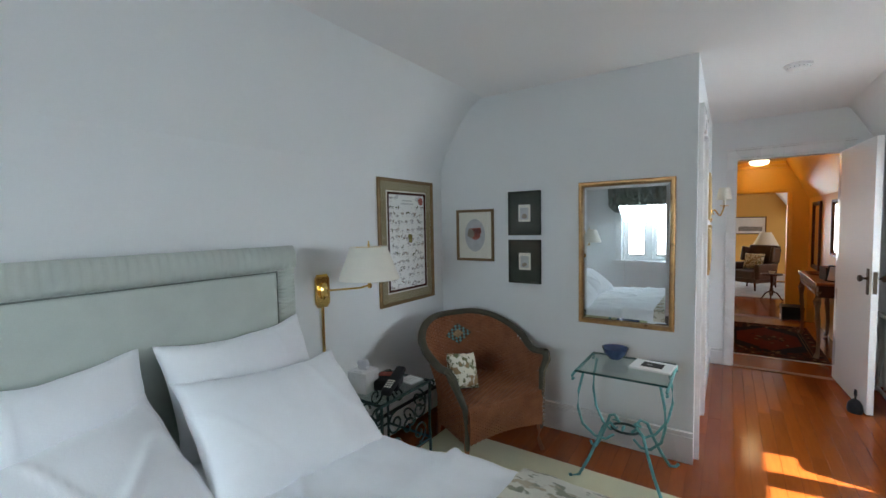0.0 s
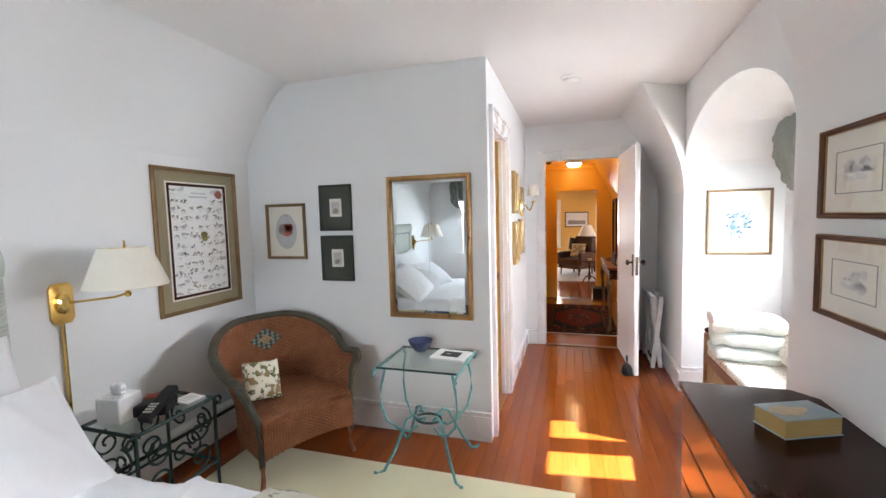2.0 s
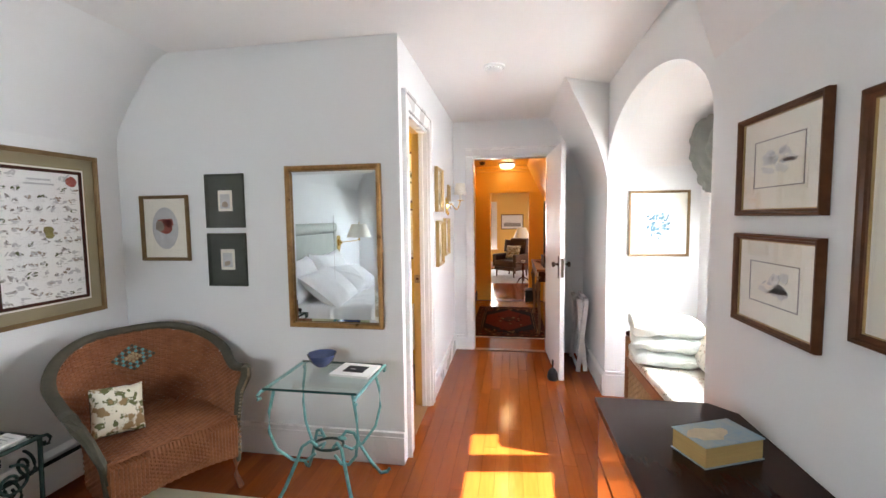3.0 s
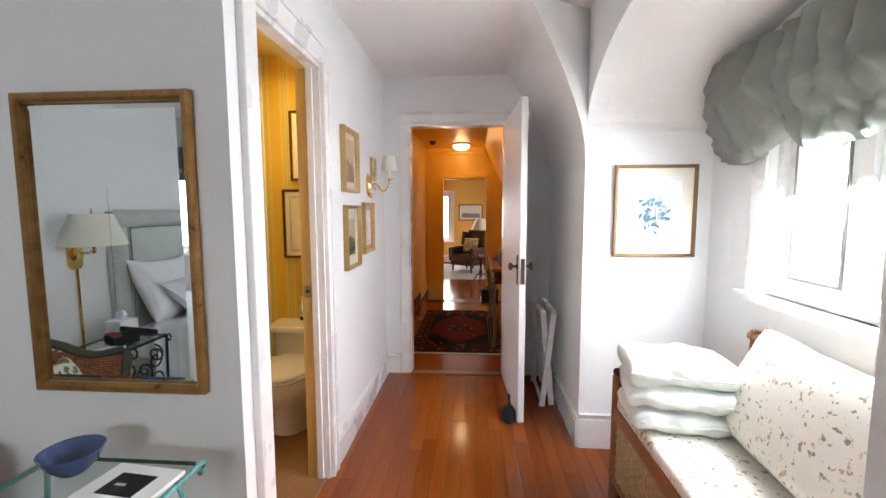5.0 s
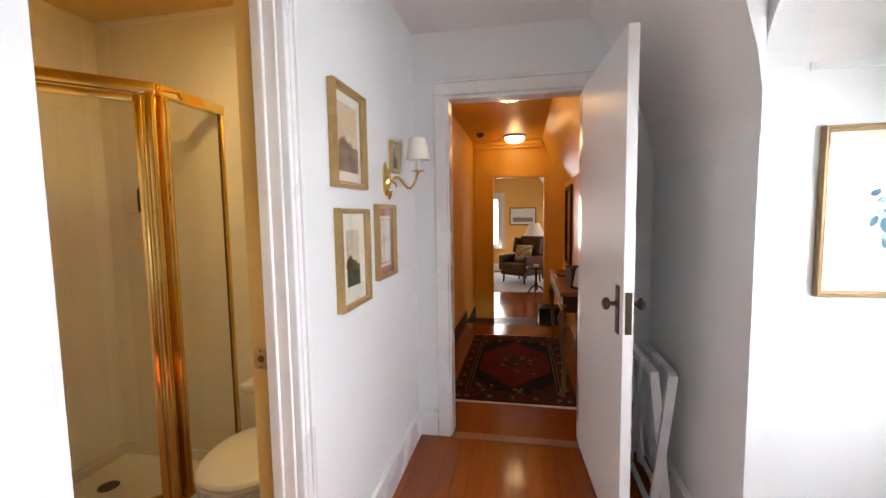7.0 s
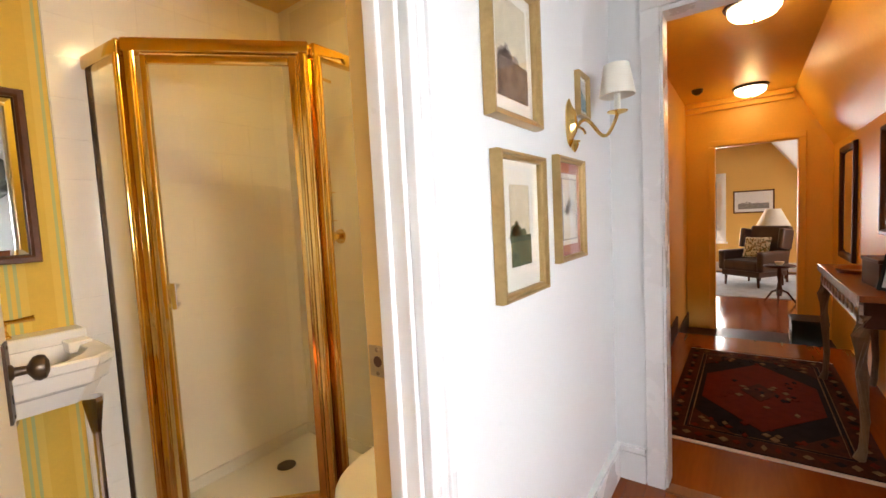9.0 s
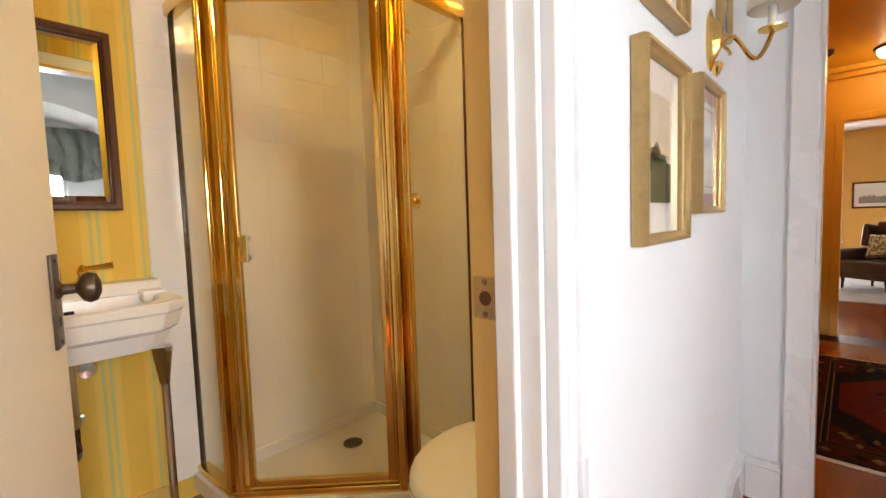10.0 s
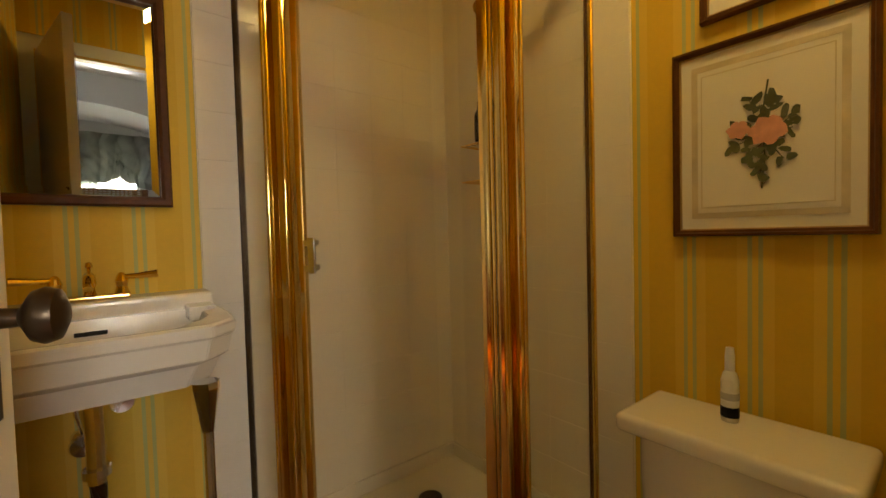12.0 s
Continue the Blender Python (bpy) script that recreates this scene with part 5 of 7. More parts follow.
# ---- chest with a book ----
cst = thing("chest_of_drawers", pose(1.025, 1.58, 0), "red-brown wooden chest of drawers against the wall", "chest")
CW, CD, CH = 0.20, 0.60, 0.775
part("top", prism([(-CW - 0.015, -CD, CH - 0.022), (0.212, -CD, CH - 0.022), (0.212, CD - 0.07, CH - 0.022), (0.15, CD, CH - 0.022), (-CW - 0.015, CD, CH - 0.022)], (0, 0, 0.022)), CHESTTOP, cst, "dark polished wooden top")
part("body", box(-CW + 0.004, 0.205, -CD + 0.02, CD - 0.02, 0.07, CH - 0.022), CHESTWOOD, cst)
for i in range(4):
    z0 = 0.09 + i * 0.165
    part("drawer", box(-CW - 0.010, -CW + 0.008, -CD + 0.04, CD - 0.04, z0, z0 + 0.152, 0.004), CHESTWOOD, cst)
part("plinth", box(-CW - 0.006, 0.205, -CD + 0.01, CD - 0.01, 0.0, 0.07, 0.006), DARKWOOD, cst)
BOOKBLUE = material("book_cover_blue", (0.16, 0.33, 0.50), 0.3, vary=0.3, scale=9, bump=0.02, second=(0.42, 0.45, 0.38))
PAGES = material("yellowed_pages", (0.46, 0.31, 0.11), 0.9, vary=0.12, scale=8, bump=0.2, stretch=(1, 1, 30))
bo = thing("book", pose(1.06, 1.857, CH + 0.001, rz=22.6), "thick paperback with a blue landscape cover", "book")
part("pages", box(-0.09, 0.09, -0.054, 0.054, 0.002, 0.054, 0.002), PAGES, bo, "yellowed page block")
cov = part("cover", box(-0.093, 0.093, -0.057, 0.057, 0.054, 0.057, 0.001), BOOKBLUE, bo, "blue and grey-green landscape cover")
part("pale_shape", moved(disc(-0.03, 0.0, 0.055, 0.03, 0, 14, 0.3), pose(0, 0, 0.057, rx=-90)), INKSAND, cov)
part("back_cover", box(-0.093, 0.093, -0.057, 0.057, 0.0, 0.002), BOOKBLUE, bo)

# ---- hall ----
framed("framed_landscape", pose(-0.083, 4.113, 1.641, rz=90), 0.285, 0.36, 0.024, GOLDWOOD, "gilt-framed landscape print on the hall wall", PAPERWHITE, scene_art(INKBROWN, INKSAND), 0.035, 0.03, group="pictures on the hall wall")
framed("framed_print", pose(-0.083, 4.127, 1.203, rz=90), 0.275, 0.37, 0.02, GOLDWOOD, "gilt-framed print of small scenes with wide mount", PAPERWHITE, scene_art(INKGREEN, INKSAND), 0.06, 0.03, group="pictures on the hall wall")
framed("framed_drawing", pose(-0.083, 4.507, 1.241, rz=90), 0.255, 0.337, 0.018, GOLDWOOD, "small framed drawing with a dusty red mount", REDMAT, lambda t, w, h: etching_art(t, w, h, 9), 0.034, 0.026, group="pictures on the hall wall")
framed("framed_miniature", pose(-0.083, 4.675, 1.645, rz=90), 0.12, 0.155, 0.014, GOLDWOOD, "tiny gilt-framed picture behind the wall light", PAPERWHITE, scene_art(INKBLUE, INKPALE), 0.01, 0.02, group="pictures on the hall wall")

sc = thing("wall_sconce", pose(-0.085, 4.545, 1.53), "brass wall sconce with a small cream shade", "wall light")
plate = part("backplate", moved(lathe([(0, 0), (0.03, 0), (0.034, 0.006), (0.024, 0.014), (0.014, 0.028), (0, 0.03)], 18, sx=2.4, sy=0.9), pose(0, 0, 0, ry=90)), BRASS, sc)
part("drop", moved(lathe([(0, -0.03), (0.008, -0.02), (0.014, -0.005), (0.01, 0.01), (0, 0.014)], 12), pose(0.02, 0, -0.07)), BRASS, plate)
arm = []
for s in np.linspace(0, 1, 15):
    arm.append((0.02 + 0.095 * s, 0.187 * s, -0.03 + 0.045 * math.sin(s * math.pi * 2) * (1 - 0.35 * s) + 0.072 * s ** 3))
part("arm", sweep(arm, 0.006, 8), BRASS, sc)
part("scroll", sweep([(0.02 + 0.02 * math.cos(a), 0.03 + 0.024 * math.cos(a), -0.035 + 0.024 * math.sin(a)) for a in np.linspace(0, 5, 14)], 0.004, 6), BRASS, sc)
part("drip_pan", lathe([(0, 0), (0.008, 0), (0.034, 0.008), (0.035, 0.012), (0.01, 0.01), (0, 0.012)], 20, at=(0.115, 0.187, 0.040)), BRASS, sc)
part("candle", lathe([(0, 0), (0.011, 0), (0.011, 0.062), (0, 0.062)], 14, at=(0.115, 0.187, 0.050)), PAPERWHITE, sc, "cream candle sleeve")
smooth(part("shade", lathe([(0.060, 0.035), (0.061, 0.037), (0.043, 0.142), (0.041, 0.142), (0.058, 0.037), (0.060, 0.035)], 28, at=(0.115, 0.187, 0.07)), SHADE, sc, "small cream paper shade"))

d1 = tagged(new("door_1"), "white painted flat door standing open in the hall", "door", kind="structure")
d1.matrix_world = pose(0.888, 5.075, 0, rz=math.degrees(math.atan2(-0.79, 0.052)))
DOORWHITE = material("white_door_paint", (0.82, 0.81, 0.80), 0.38, vary=0.015, scale=1.5, bump=0.02, fine=30)
part("leaf", box(0, 0.79, -0.02, 0.02, 0.012, 2.025, 0.003), DOORWHITE, d1)


def lockset(parent, at, z, plate_h, knob_mat, offsets=(1, -1), half=0.02):
    """A long plate and a round knob on both faces of a door leaf; at: along the leaf."""
    for s in offsets:
        pl = part("lock_plate", box(at - 0.022, at + 0.022, min(s * half, s * (half + 0.005)), max(s * half, s * (half + 0.005)), z - plate_h * 0.62, z + plate_h * 0.38, 0.0015), knob_mat, parent, "dark brass lock plate")
        kn = lathe([(0, 0), (0.016, 0), (0.014, 0.005), (0.009, 0.008), (0.008, 0.024), (0.014, 0.028), (0.022, 0.033), (0.025, 0.041), (0.022, 0.050), (0.011, 0.055), (0, 0.056)], 24)
        smooth(part("knob", moved(kn, pose(at, s * (half + 0.004), z, rx=-90 * s)), knob_mat, pl, "round tarnished knob"))
        for dz in (-plate_h * 0.56, plate_h * 0.32):
            part("screw", moved(lathe([(0, 0), (0.004, 0), (0.003, 0.002), (0, 0.002)], 8), pose(at, s * (half + 0.005), z + dz, rx=-90 * s)), OLDBRASS, pl)
        part("keyhole", moved(box(-0.002, 0.002, -0.001, 0.001, -0.008, 0.008), pose(at, s * (half + 0.005), z - plate_h * 0.34)), BLACK, pl)


lockset(d1, 0.725, 1.005, 0.19, OLDBRASS)
part("edge_lock", box(0.789, 0.792, -0.012, 0.012, 0.90, 1.06), OLDBRASS, d1, "dark brass mortise lock face")
for z in (0.25, 1.80):
    part("hinge", lathe([(0, 0), (0.007, 0), (0.007, 0.09), (0, 0.09)], 10, at=(-0.004, 0.024, z)), OLDBRASS, d1)

rk = thing("folding_rack", pose(1.145, 4.75, 0), "white folded luggage rack leaning by the wall", "rack")
for s in (-1, 1):
    fr = part("frame", sweep([(-s * 0.036, 0.19, 0.66), (s * 0.034, 0.19, 0.012)], 0.011, 4), TRIM, rk)
    for y in (-0.21, 0.21):
        yy = y + s * 0.011
        part("leg", moved(box(-0.019, 0.019, -0.010, 0.010, -0.328, 0.328, 0.002), pose(0, yy, 0.338, 0, -s * 6.1, 0)), TRIM, fr)
    part("top_rail", box(-s * 0.036 - 0.017, -s * 0.036 + 0.017, -0.215, 0.215, 0.645, 0.675, 0.004), TRIM, fr)
    part("bottom_rail", box(s * 0.034 - 0.010, s * 0.034 + 0.010, -0.2, 0.2, 0.03, 0.055, 0.003), TRIM, fr)
ds = thing("door_stop", pose(0.872, 4.345, 0), "black cast-iron door stop against the open door", "door stop")
smooth(part("body", lathe([(0, 0), (0.055, 0.0), (0.062, 0.02), (0.055, 0.06), (0.035, 0.085), (0.022, 0.095), (0, 0.098)], 20, sx=0.75, sy=1.0), BLACKIRON, ds))
part("handle", sweep([(0, -0.012, 0.088), (0, -0.016, 0.13), (0, -0.006, 0.165), (0, 0.010, 0.165), (0, 0.014, 0.13), (0, 0.010, 0.088)], 0.007, 7), BLACKIRON, ds)
sm = thing("smoke_detector", pose(0.405, 3.53, TOP), "round white smoke detector on the ceiling", "smoke detector")
smooth(part("base", lathe([(0, 0), (0.072, 0), (0.072, -0.010), (0.066, -0.014), (0, -0.014)], 32), TRIM, sm))
smooth(part("cap", lathe([(0.058, -0.014), (0.056, -0.026), (0.044, -0.036), (0.018, -0.040), (0, -0.040)], 32), TRIM, sm))
bm = None
for k in range(16):
    bm = moved(box(-0.003, 0.003, -0.001, 0.001, -0.003, 0.003), pose(0, 0, 0, rz=k * 22.5) @ pose(0, 0.0575, -0.020), bm)
part("vents", bm, INKPALE, sm)

# ---- window alcove ----
framed("framed_botanical", pose(1.609, 4.058, 1.350), 0.428, 0.493, 0.018, GOLDDARK, "gilt-framed blue botanical print in the alcove", PAPERWHITE, plant_art(INKBLUE, None, 0.27, 12, SHEET), 0.045)


def balloon_blind(name, m, width, height, label, lobes=3, seed=0.0):
    """A gathered balloon blind: puffed cloth with deep folds, drawn up at its tapes; faces its own -y, hangs below z = 0."""
    t = thing(name, m, label, "blind")
    own = bmesh.new()
    nu, nv = 180, 60
    front = []
    for i in range(nu + 1):
        u = i / nu
        ph = u * lobes
        f = ph - math.floor(ph) if i < nu else 1.0
        puff = math.sin(math.pi * f)
        row = []
        for j in range(nv + 1):
            v = j / nv
            hang = height * (0.80 + 0.26 * puff ** 0.7)
            z = -hang * (v - 0.08 * math.sin(math.pi * v) * puff)
            bulge = 0.045 + 0.115 * math.sin(math.pi * min(1.0, 0.16 + v * 0.84)) ** 0.8 * (0.45 + 0.55 * puff)
            warp = noise_at(u * lobes * 1.7 + seed, v * 1.6, 0, 1.2)
            pleat = 0.048 * (abs(math.sin(3.1416 * (u * lobes * 4.0 + (f - 0.5) * 1.3 * v + 0.35 * warp))) ** 0.7 - 0.6) * (1 - 0.45 * v)
            low = max(0.0, min(1.0, (v - 0.3) / 0.35))
            swag = 0.030 * (abs(math.sin(3.1416 * (2.4 * v + 2.6 * (f - 0.5) ** 2 + 0.45 * warp))) ** 0.7 - 0.6) * low
            cross = 0.009 * math.sin(6.283 * (4.5 * v - 3.1 * abs(f - 0.5) * 2 + 0.9 * warp)) * low
            rumple = 0.012 * noise_at(u * lobes * 6 + seed, v * 7, 3.0, 1.3) + cross
            ridge = (u * lobes * 5.5 + 1.6 * v * (f - 0.35) + 0.9 * warp) % 1.0
            rumple += 0.030 * (max(0.0, 1 - abs(ridge - 0.5) * 3.2) ** 1.4) * (0.35 + 0.65 * v) * (0.6 + noise_at(u * 7, v * 2, seed + 9, 1.4))
            tuck = -0.05 * (1 - puff) ** 3 * v
            x = (u - 0.5) * width * (1 + 0.03 * v) + 0.02 * noise_at(u * 9, v * 4, seed + 4, 1)
            row.append(own.verts.new((x, -(bulge + pleat + swag + rumple + tuck), z + 0.02 * noise_at(u * 12, v * 5, seed, 1) * v)))
        front.append(row)
    back = [[own.verts.new((v.co.x * 0.985, min(-0.004, v.co.y * 0.35), v.co.z * 0.97)) for v in row] for row in front]
    for i in range(nu):
        for j in range(nv):
            own.faces.new((front[i][j], front[i + 1][j], front[i + 1][j + 1], front[i][j + 1]))
            own.faces.new((back[i][j], back[i][j + 1], back[i + 1][j + 1], back[i + 1][j]))
    for j in range(nv):
        own.faces.new((front[0][j], front[0][j + 1], back[0][j + 1], back[0][j]))
        own.faces.new((front[nu][j], back[nu][j], back[nu][j + 1], front[nu][j + 1]))
    for i in range(nu):
        own.faces.new((front[i][nv], front[i + 1][nv], back[i + 1][nv], back[i][nv]))
        own.faces.new((front[i][0], back[i][0], back[i + 1][0], front[i + 1][0]))
    bmesh.ops.recalc_face_normals(own, faces=own.faces[:])
    smooth(part("cloth", own, BLINDCLOTH, t), 75)
    part("head_rail", box(-width / 2, width / 2, -0.05, -0.003, -0.02, 0.012, 0.003), BLINDCLOTH, t)
    return t


balloon_blind("balloon_blind", pose(1.885, 3.21, 2.045, rz=-90), 1.46, 0.46, "grey-green gathered balloon blind over the window", 3, 1.0)
balloon_blind("balloon_blind", pose(-0.90, -1.185, 2.06), 1.15, 0.46, "grey-green gathered balloon blind on the back window", 3, 4.0).rotation_euler = (0, 0, math.pi)

bn = thing("bench", pose(1.55, 3.02, 0), "honey-coloured wooden bench with cane panels", "bench")
L, X0, X1 = 0.60, -0.25, 0.27
for sy in (-1, 1):
    part("front_post", sweep([(X0, sy * L, 0), (X0, sy * L, 0.60)], 0.022, 8), BENCHWOOD, bn)
    part("post_knob", moved(lathe([(0, -0.02), (0.016, -0.012), (0.02, 0), (0.016, 0.012), (0, 0.02)], 14), pose(X0, sy * L, 0.62)), DARKWOOD, bn, "dark turned knob")
    part("back_post", sweep([(X1, sy * (L - 0.05), 0), (X1 + 0.01, sy * (L - 0.05), 0.45), (X1 + 0.035, sy * (L - 0.05), 0.84)], 0.02, 8), BENCHWOOD, bn)
    part("arm", sweep([(X0, sy * L, 0.585), (0, sy * L, 0.60), (X1 + 0.015, sy * (L - 0.03), 0.60)], 0.016, 8), BENCHWOOD, bn)
    part("side_rail", box(X0, X1, sy * L - 0.012, sy * L + 0.012, 0.38, 0.43, 0.004), BENCHWOOD, bn)
    bm = None
    for k in range(17):
        x = X0 + 0.02 + k * (X1 - X0 - 0.04) / 16
        bm = sweep([(x, sy * L, 0.10), (x, sy * L, 0.585)], 0.0045, 5, bm)
    for k in range(26):
        z = 0.11 + k * 0.018
        bm = sweep([(X0 + 0.02 + i * (X1 - X0 - 0.04) / 16, sy * L + (0.005 if (i + k) % 2 else -0.005), z) for i in range(17)], 0.005, 5, bm)
    tagged(part("cane_panel", bm, CANE, bn, "woven tan cane side panel"), kind="stuff")
part("front_rail", box(X0 - 0.014, X0 + 0.014, -L, L, 0.40, 0.465, 0.006), BENCHWOOD, bn)
part("lower_rail", box(X0 - 0.010, X0 + 0.010, -L, L, 0.09, 0.12, 0.004), BENCHWOOD, bn)
bm = None
for k in range(40):
    y = -L + 0.03 + k * (2 * L - 0.06) / 39
    bm = sweep([(X0, y, 0.11), (X0, y, 0.41)], 0.0045, 5, bm)
for k in range(14):
    z = 0.125 + k * 0.02
    bm = sweep([(X0 + (0.005 if (i + k) % 2 else -0.005), -L + 0.03 + i * (2 * L - 0.06) / 39, z) for i in range(40)], 0.005, 5, bm)
tagged(part("cane_panel", bm, CANE, bn, "woven tan cane front panel"), kind="stuff")
part("seat_board", box(X0, X1, -L, L, 0.41, 0.43), BENCHWOOD, bn)
part("back_rail", sweep([(X1 + 0.034, -L + 0.02, 0.81), (X1 + 0.036, 0, 0.82), (X1 + 0.034, L - 0.02, 0.81)], 0.019, 8), BENCHWOOD, bn)
part("back_slat", box(X1 + 0.012, X1 + 0.028, -L + 0.05, L - 0.05, 0.56, 0.62, 0.004), BENCHWOOD, bn)
sp = thing("seat_cushion", pose(1.55, 3.02, 0.432), "floral-print seat cushion on the bench", "cushion")
smooth(part("cover", box(-0.258, 0.25, -0.585, 0.585, 0.0, 0.075, 0.026, seg=4), FLORAL, sp), 60)
part("piping", sweep([(-0.250, -0.577, 0.062), (0.242, -0.577, 0.062), (0.242, 0.577, 0.062), (-0.250, 0.577, 0.062)], 0.005, 6, closed=True), FLORAL, sp)
pi = thing("floral_pillow", pose(1.68, 3.05, 0.705, -24, 0, -94), "large floral-print pillow leaning on the bench back", "pillow")
smooth(part("cover", cushion(0.74, 0.43, 0.17, 0.02, 0.008, 6.0, 26), FLORAL, pi), 80)


def folded_quilt(m, w, d, h, seed):
    """A quilt folded into layers with a rounded fold on the front."""
    t = thing("folded_quilt", m, "pale mint folded quilt in a stack on the bench", "quilt", "stack of folded quilts")
    for k in range(1):
        own = bmesh.new()
        z0, z1 = 0.0, h - 0.002
        nu, nv = 26, 20
        ring_n = 14
        for side in range(1):
            grid = []
            for i in range(nu + 1):
                u = 2 * i / nu - 1
                row = []
                for j in range(ring_n * 2):
                    a = 2 * math.pi * j / (ring_n * 2)
                    cx, cz = math.cos(a), math.sin(a)
                    ex = abs(cx) ** 0.4 * (1 if cx > 0 else -1)
                    ez = abs(cz) ** 0.8 * (1 if cz > 0 else -1)
                    end = (1 - abs(u) ** 5) ** 0.5
                    y = ex * d / 2 * (0.94 + 0.06 * end) + 0.012 * noise_at(u * 2 + seed, ez + k, 0, 1.5)
                    z = (z0 + z1) / 2 + ez * (z1 - z0) / 2 * (0.55 + 0.45 * end) + 0.024 * noise_at(u * 2, ex * 2 + seed, k, 1.2) + 0.007 * noise_at(u * 6, ex * 5 + seed, k, 1.2)
                    row.append(own.verts.new((u * w / 2 + 0.008 * noise_at(ex, ez, seed, 2), y, z)))
                grid.append(row)
            m2 = ring_n * 2
            for i in range(nu):
                for j in range(m2):
                    own.faces.new((grid[i][j], grid[i][(j + 1) % m2], grid[i + 1][(j + 1) % m2], grid[i + 1][j]))
            own.faces.new(grid[0][::-1])
            own.faces.new(grid[-1])
        bmesh.ops.recalc_face_normals(own, faces=own.faces[:])
        smooth(part("fold", own, QUILT, t), 70)
    hem = [(-w * 0.44 + w * 0.88 * i / 14, -d * 0.485 + 0.006 * noise_at(i * 0.3, seed, 0, 1.5), h * 0.50 + 0.012 * noise_at(i * 0.4, 2, seed, 1.3)) for i in range(15)]
    smooth(part("bound_hem", sweep(hem, 0.006, 8), QUILT, t), 60)
    return t


folded_quilt(pose(1.45, 3.41, 0.506, rz=-6), 0.36, 0.30, 0.098, 1.0)
folded_quilt(pose(1.455, 3.415, 0.594, rz=-12), 0.38, 0.31, 0.098, 4.0)
folded_quilt(pose(1.45, 3.42, 0.680, rz=-9), 0.38, 0.31, 0.105, 8.0)

# ---- bathroom ----
d2 = tagged(new("door_2"), "cream-white bathroom door standing open inwards", "door", kind="structure")
d2.matrix_world = pose(-0.196, 3.115, 0, rz=166.6)
DOORPAINT = material("pinkish_white_door_paint", (0.82, 0.76, 0.68), 0.4, vary=0.03, scale=3, bump=0.05)
part("leaf", box(0, 0.572, -0.018, 0.018, 0.012, 2.015, 0.003), DOORPAINT, d2)
lockset(d2, 0.518, 0.988, 0.148, OLDBRASS, half=0.018)
stp = tagged(part("strike_plate", box(-0.188, -0.146, 3.6715, 3.675, 0.936, 0.996, 0.001), STRIKE), "worn brass strike plate in the door lining", "strike plate", kind="structure")
part("strike_hole", moved(lathe([(0, 0), (0.0105, 0), (0.0105, 0.0016), (0, 0.0016)], 16), pose(-0.166, 3.6718, 0.966, rx=90)), RAWHOLE, stp, "dark latch hole")
for z in (0.943, 0.989):
    part("screw", moved(lathe([(0, 0), (0.005, 0), (0.004, 0.0015), (0, 0.0015)], 8), pose(-0.167, 3.6715, z, rx=90)), GOLDDARK, stp)

# corner shower
SHP = [(-1.655, 3.686), (-1.370, 3.712), (-0.934, 4.167), (-0.930, 4.545)]
sh = thing("shower_enclosure", pose(0, 0, 0), "corner shower with gold metal frame and clear panels", "shower")
tray = [(-1.655, 3.68, 0.006), (-1.364, 3.68, 0.006), (-0.910, 4.158, 0.006), (-0.910, 4.545, 0.006), (-1.655, 4.545, 0.006)]
tr = part("tray", prism(tray, (0, 0, 0.04)), CERAMIC, sh, "cream shower tray")
kerb = None
for (xa, ya), (xb, yb) in zip(SHP, SHP[1:]):
    a, b = Vector((xa, ya, 0)), Vector((xb, yb, 0))
    d = (b - a).normalized()
    nrm = Vector((d.y, -d.x, 0)) * 0.035
    kerb = prism([a - d * 0.015 - nrm + Vector((0, 0, 0.04)), b + d * 0.015 - nrm + Vector((0, 0, 0.04)), b + d * 0.015 + nrm + Vector((0, 0, 0.04)), a - d * 0.015 + nrm + Vector((0, 0, 0.04))], (0, 0, 0.065), kerb)
part("kerb", kerb, CERAMIC, tr)
part("upstand", boxes((-1.655, -1.640, 3.72, 4.545, 0.046, 0.103), (-1.640, -0.945, 4.530, 4.545, 0.046, 0.103), bevel=0.004), CERAMIC, tr)
part("drain", lathe([(0, 0.0), (0.045, 0), (0.045, 0.004), (0.038, 0.006), (0, 0.004)], 24, at=(-1.455, 4.262, 0.046)), OLDBRASS, tr, "dark round floor drain")


def rail(a, b, z0, z1, w, name, mat, parent, label="", bevel=0.006):
    """A bar of metal between two plan points."""
    a, b = Vector((*a, 0)), Vector((*b, 0))
    d = b - a
    m = Matrix.Translation(a) @ Matrix.Rotation(math.atan2(d.y, d.x), 4, "Z")
    return smooth(part(name, moved(box(0, d.length, -w / 2, w / 2, z0, z1, bevel, seg=3), m), mat, parent, label), 30)


ZT, ZB = 1.915, 0.105
for (a, b), nm in zip(zip(SHP, SHP[1:]), ("side", "door", "side")):
    rail(a, b, ZT - 0.05, ZT, 0.045, "header", SHOWERGOLD, sh, bevel=0.010)
    rail(a, b, ZB, ZB + 0.028, 0.045, "sill_track", SHOWERGOLD, sh)


def post(x, y, turn, w, d, name, mat, z0=ZB, z1=ZT - 0.04):
    return smooth(part(name, moved(box(-w / 2, w / 2, -d / 2, d / 2, z0, z1, 0.007, seg=3), pose(x, y, 0, rz=turn)), mat, sh), 30)


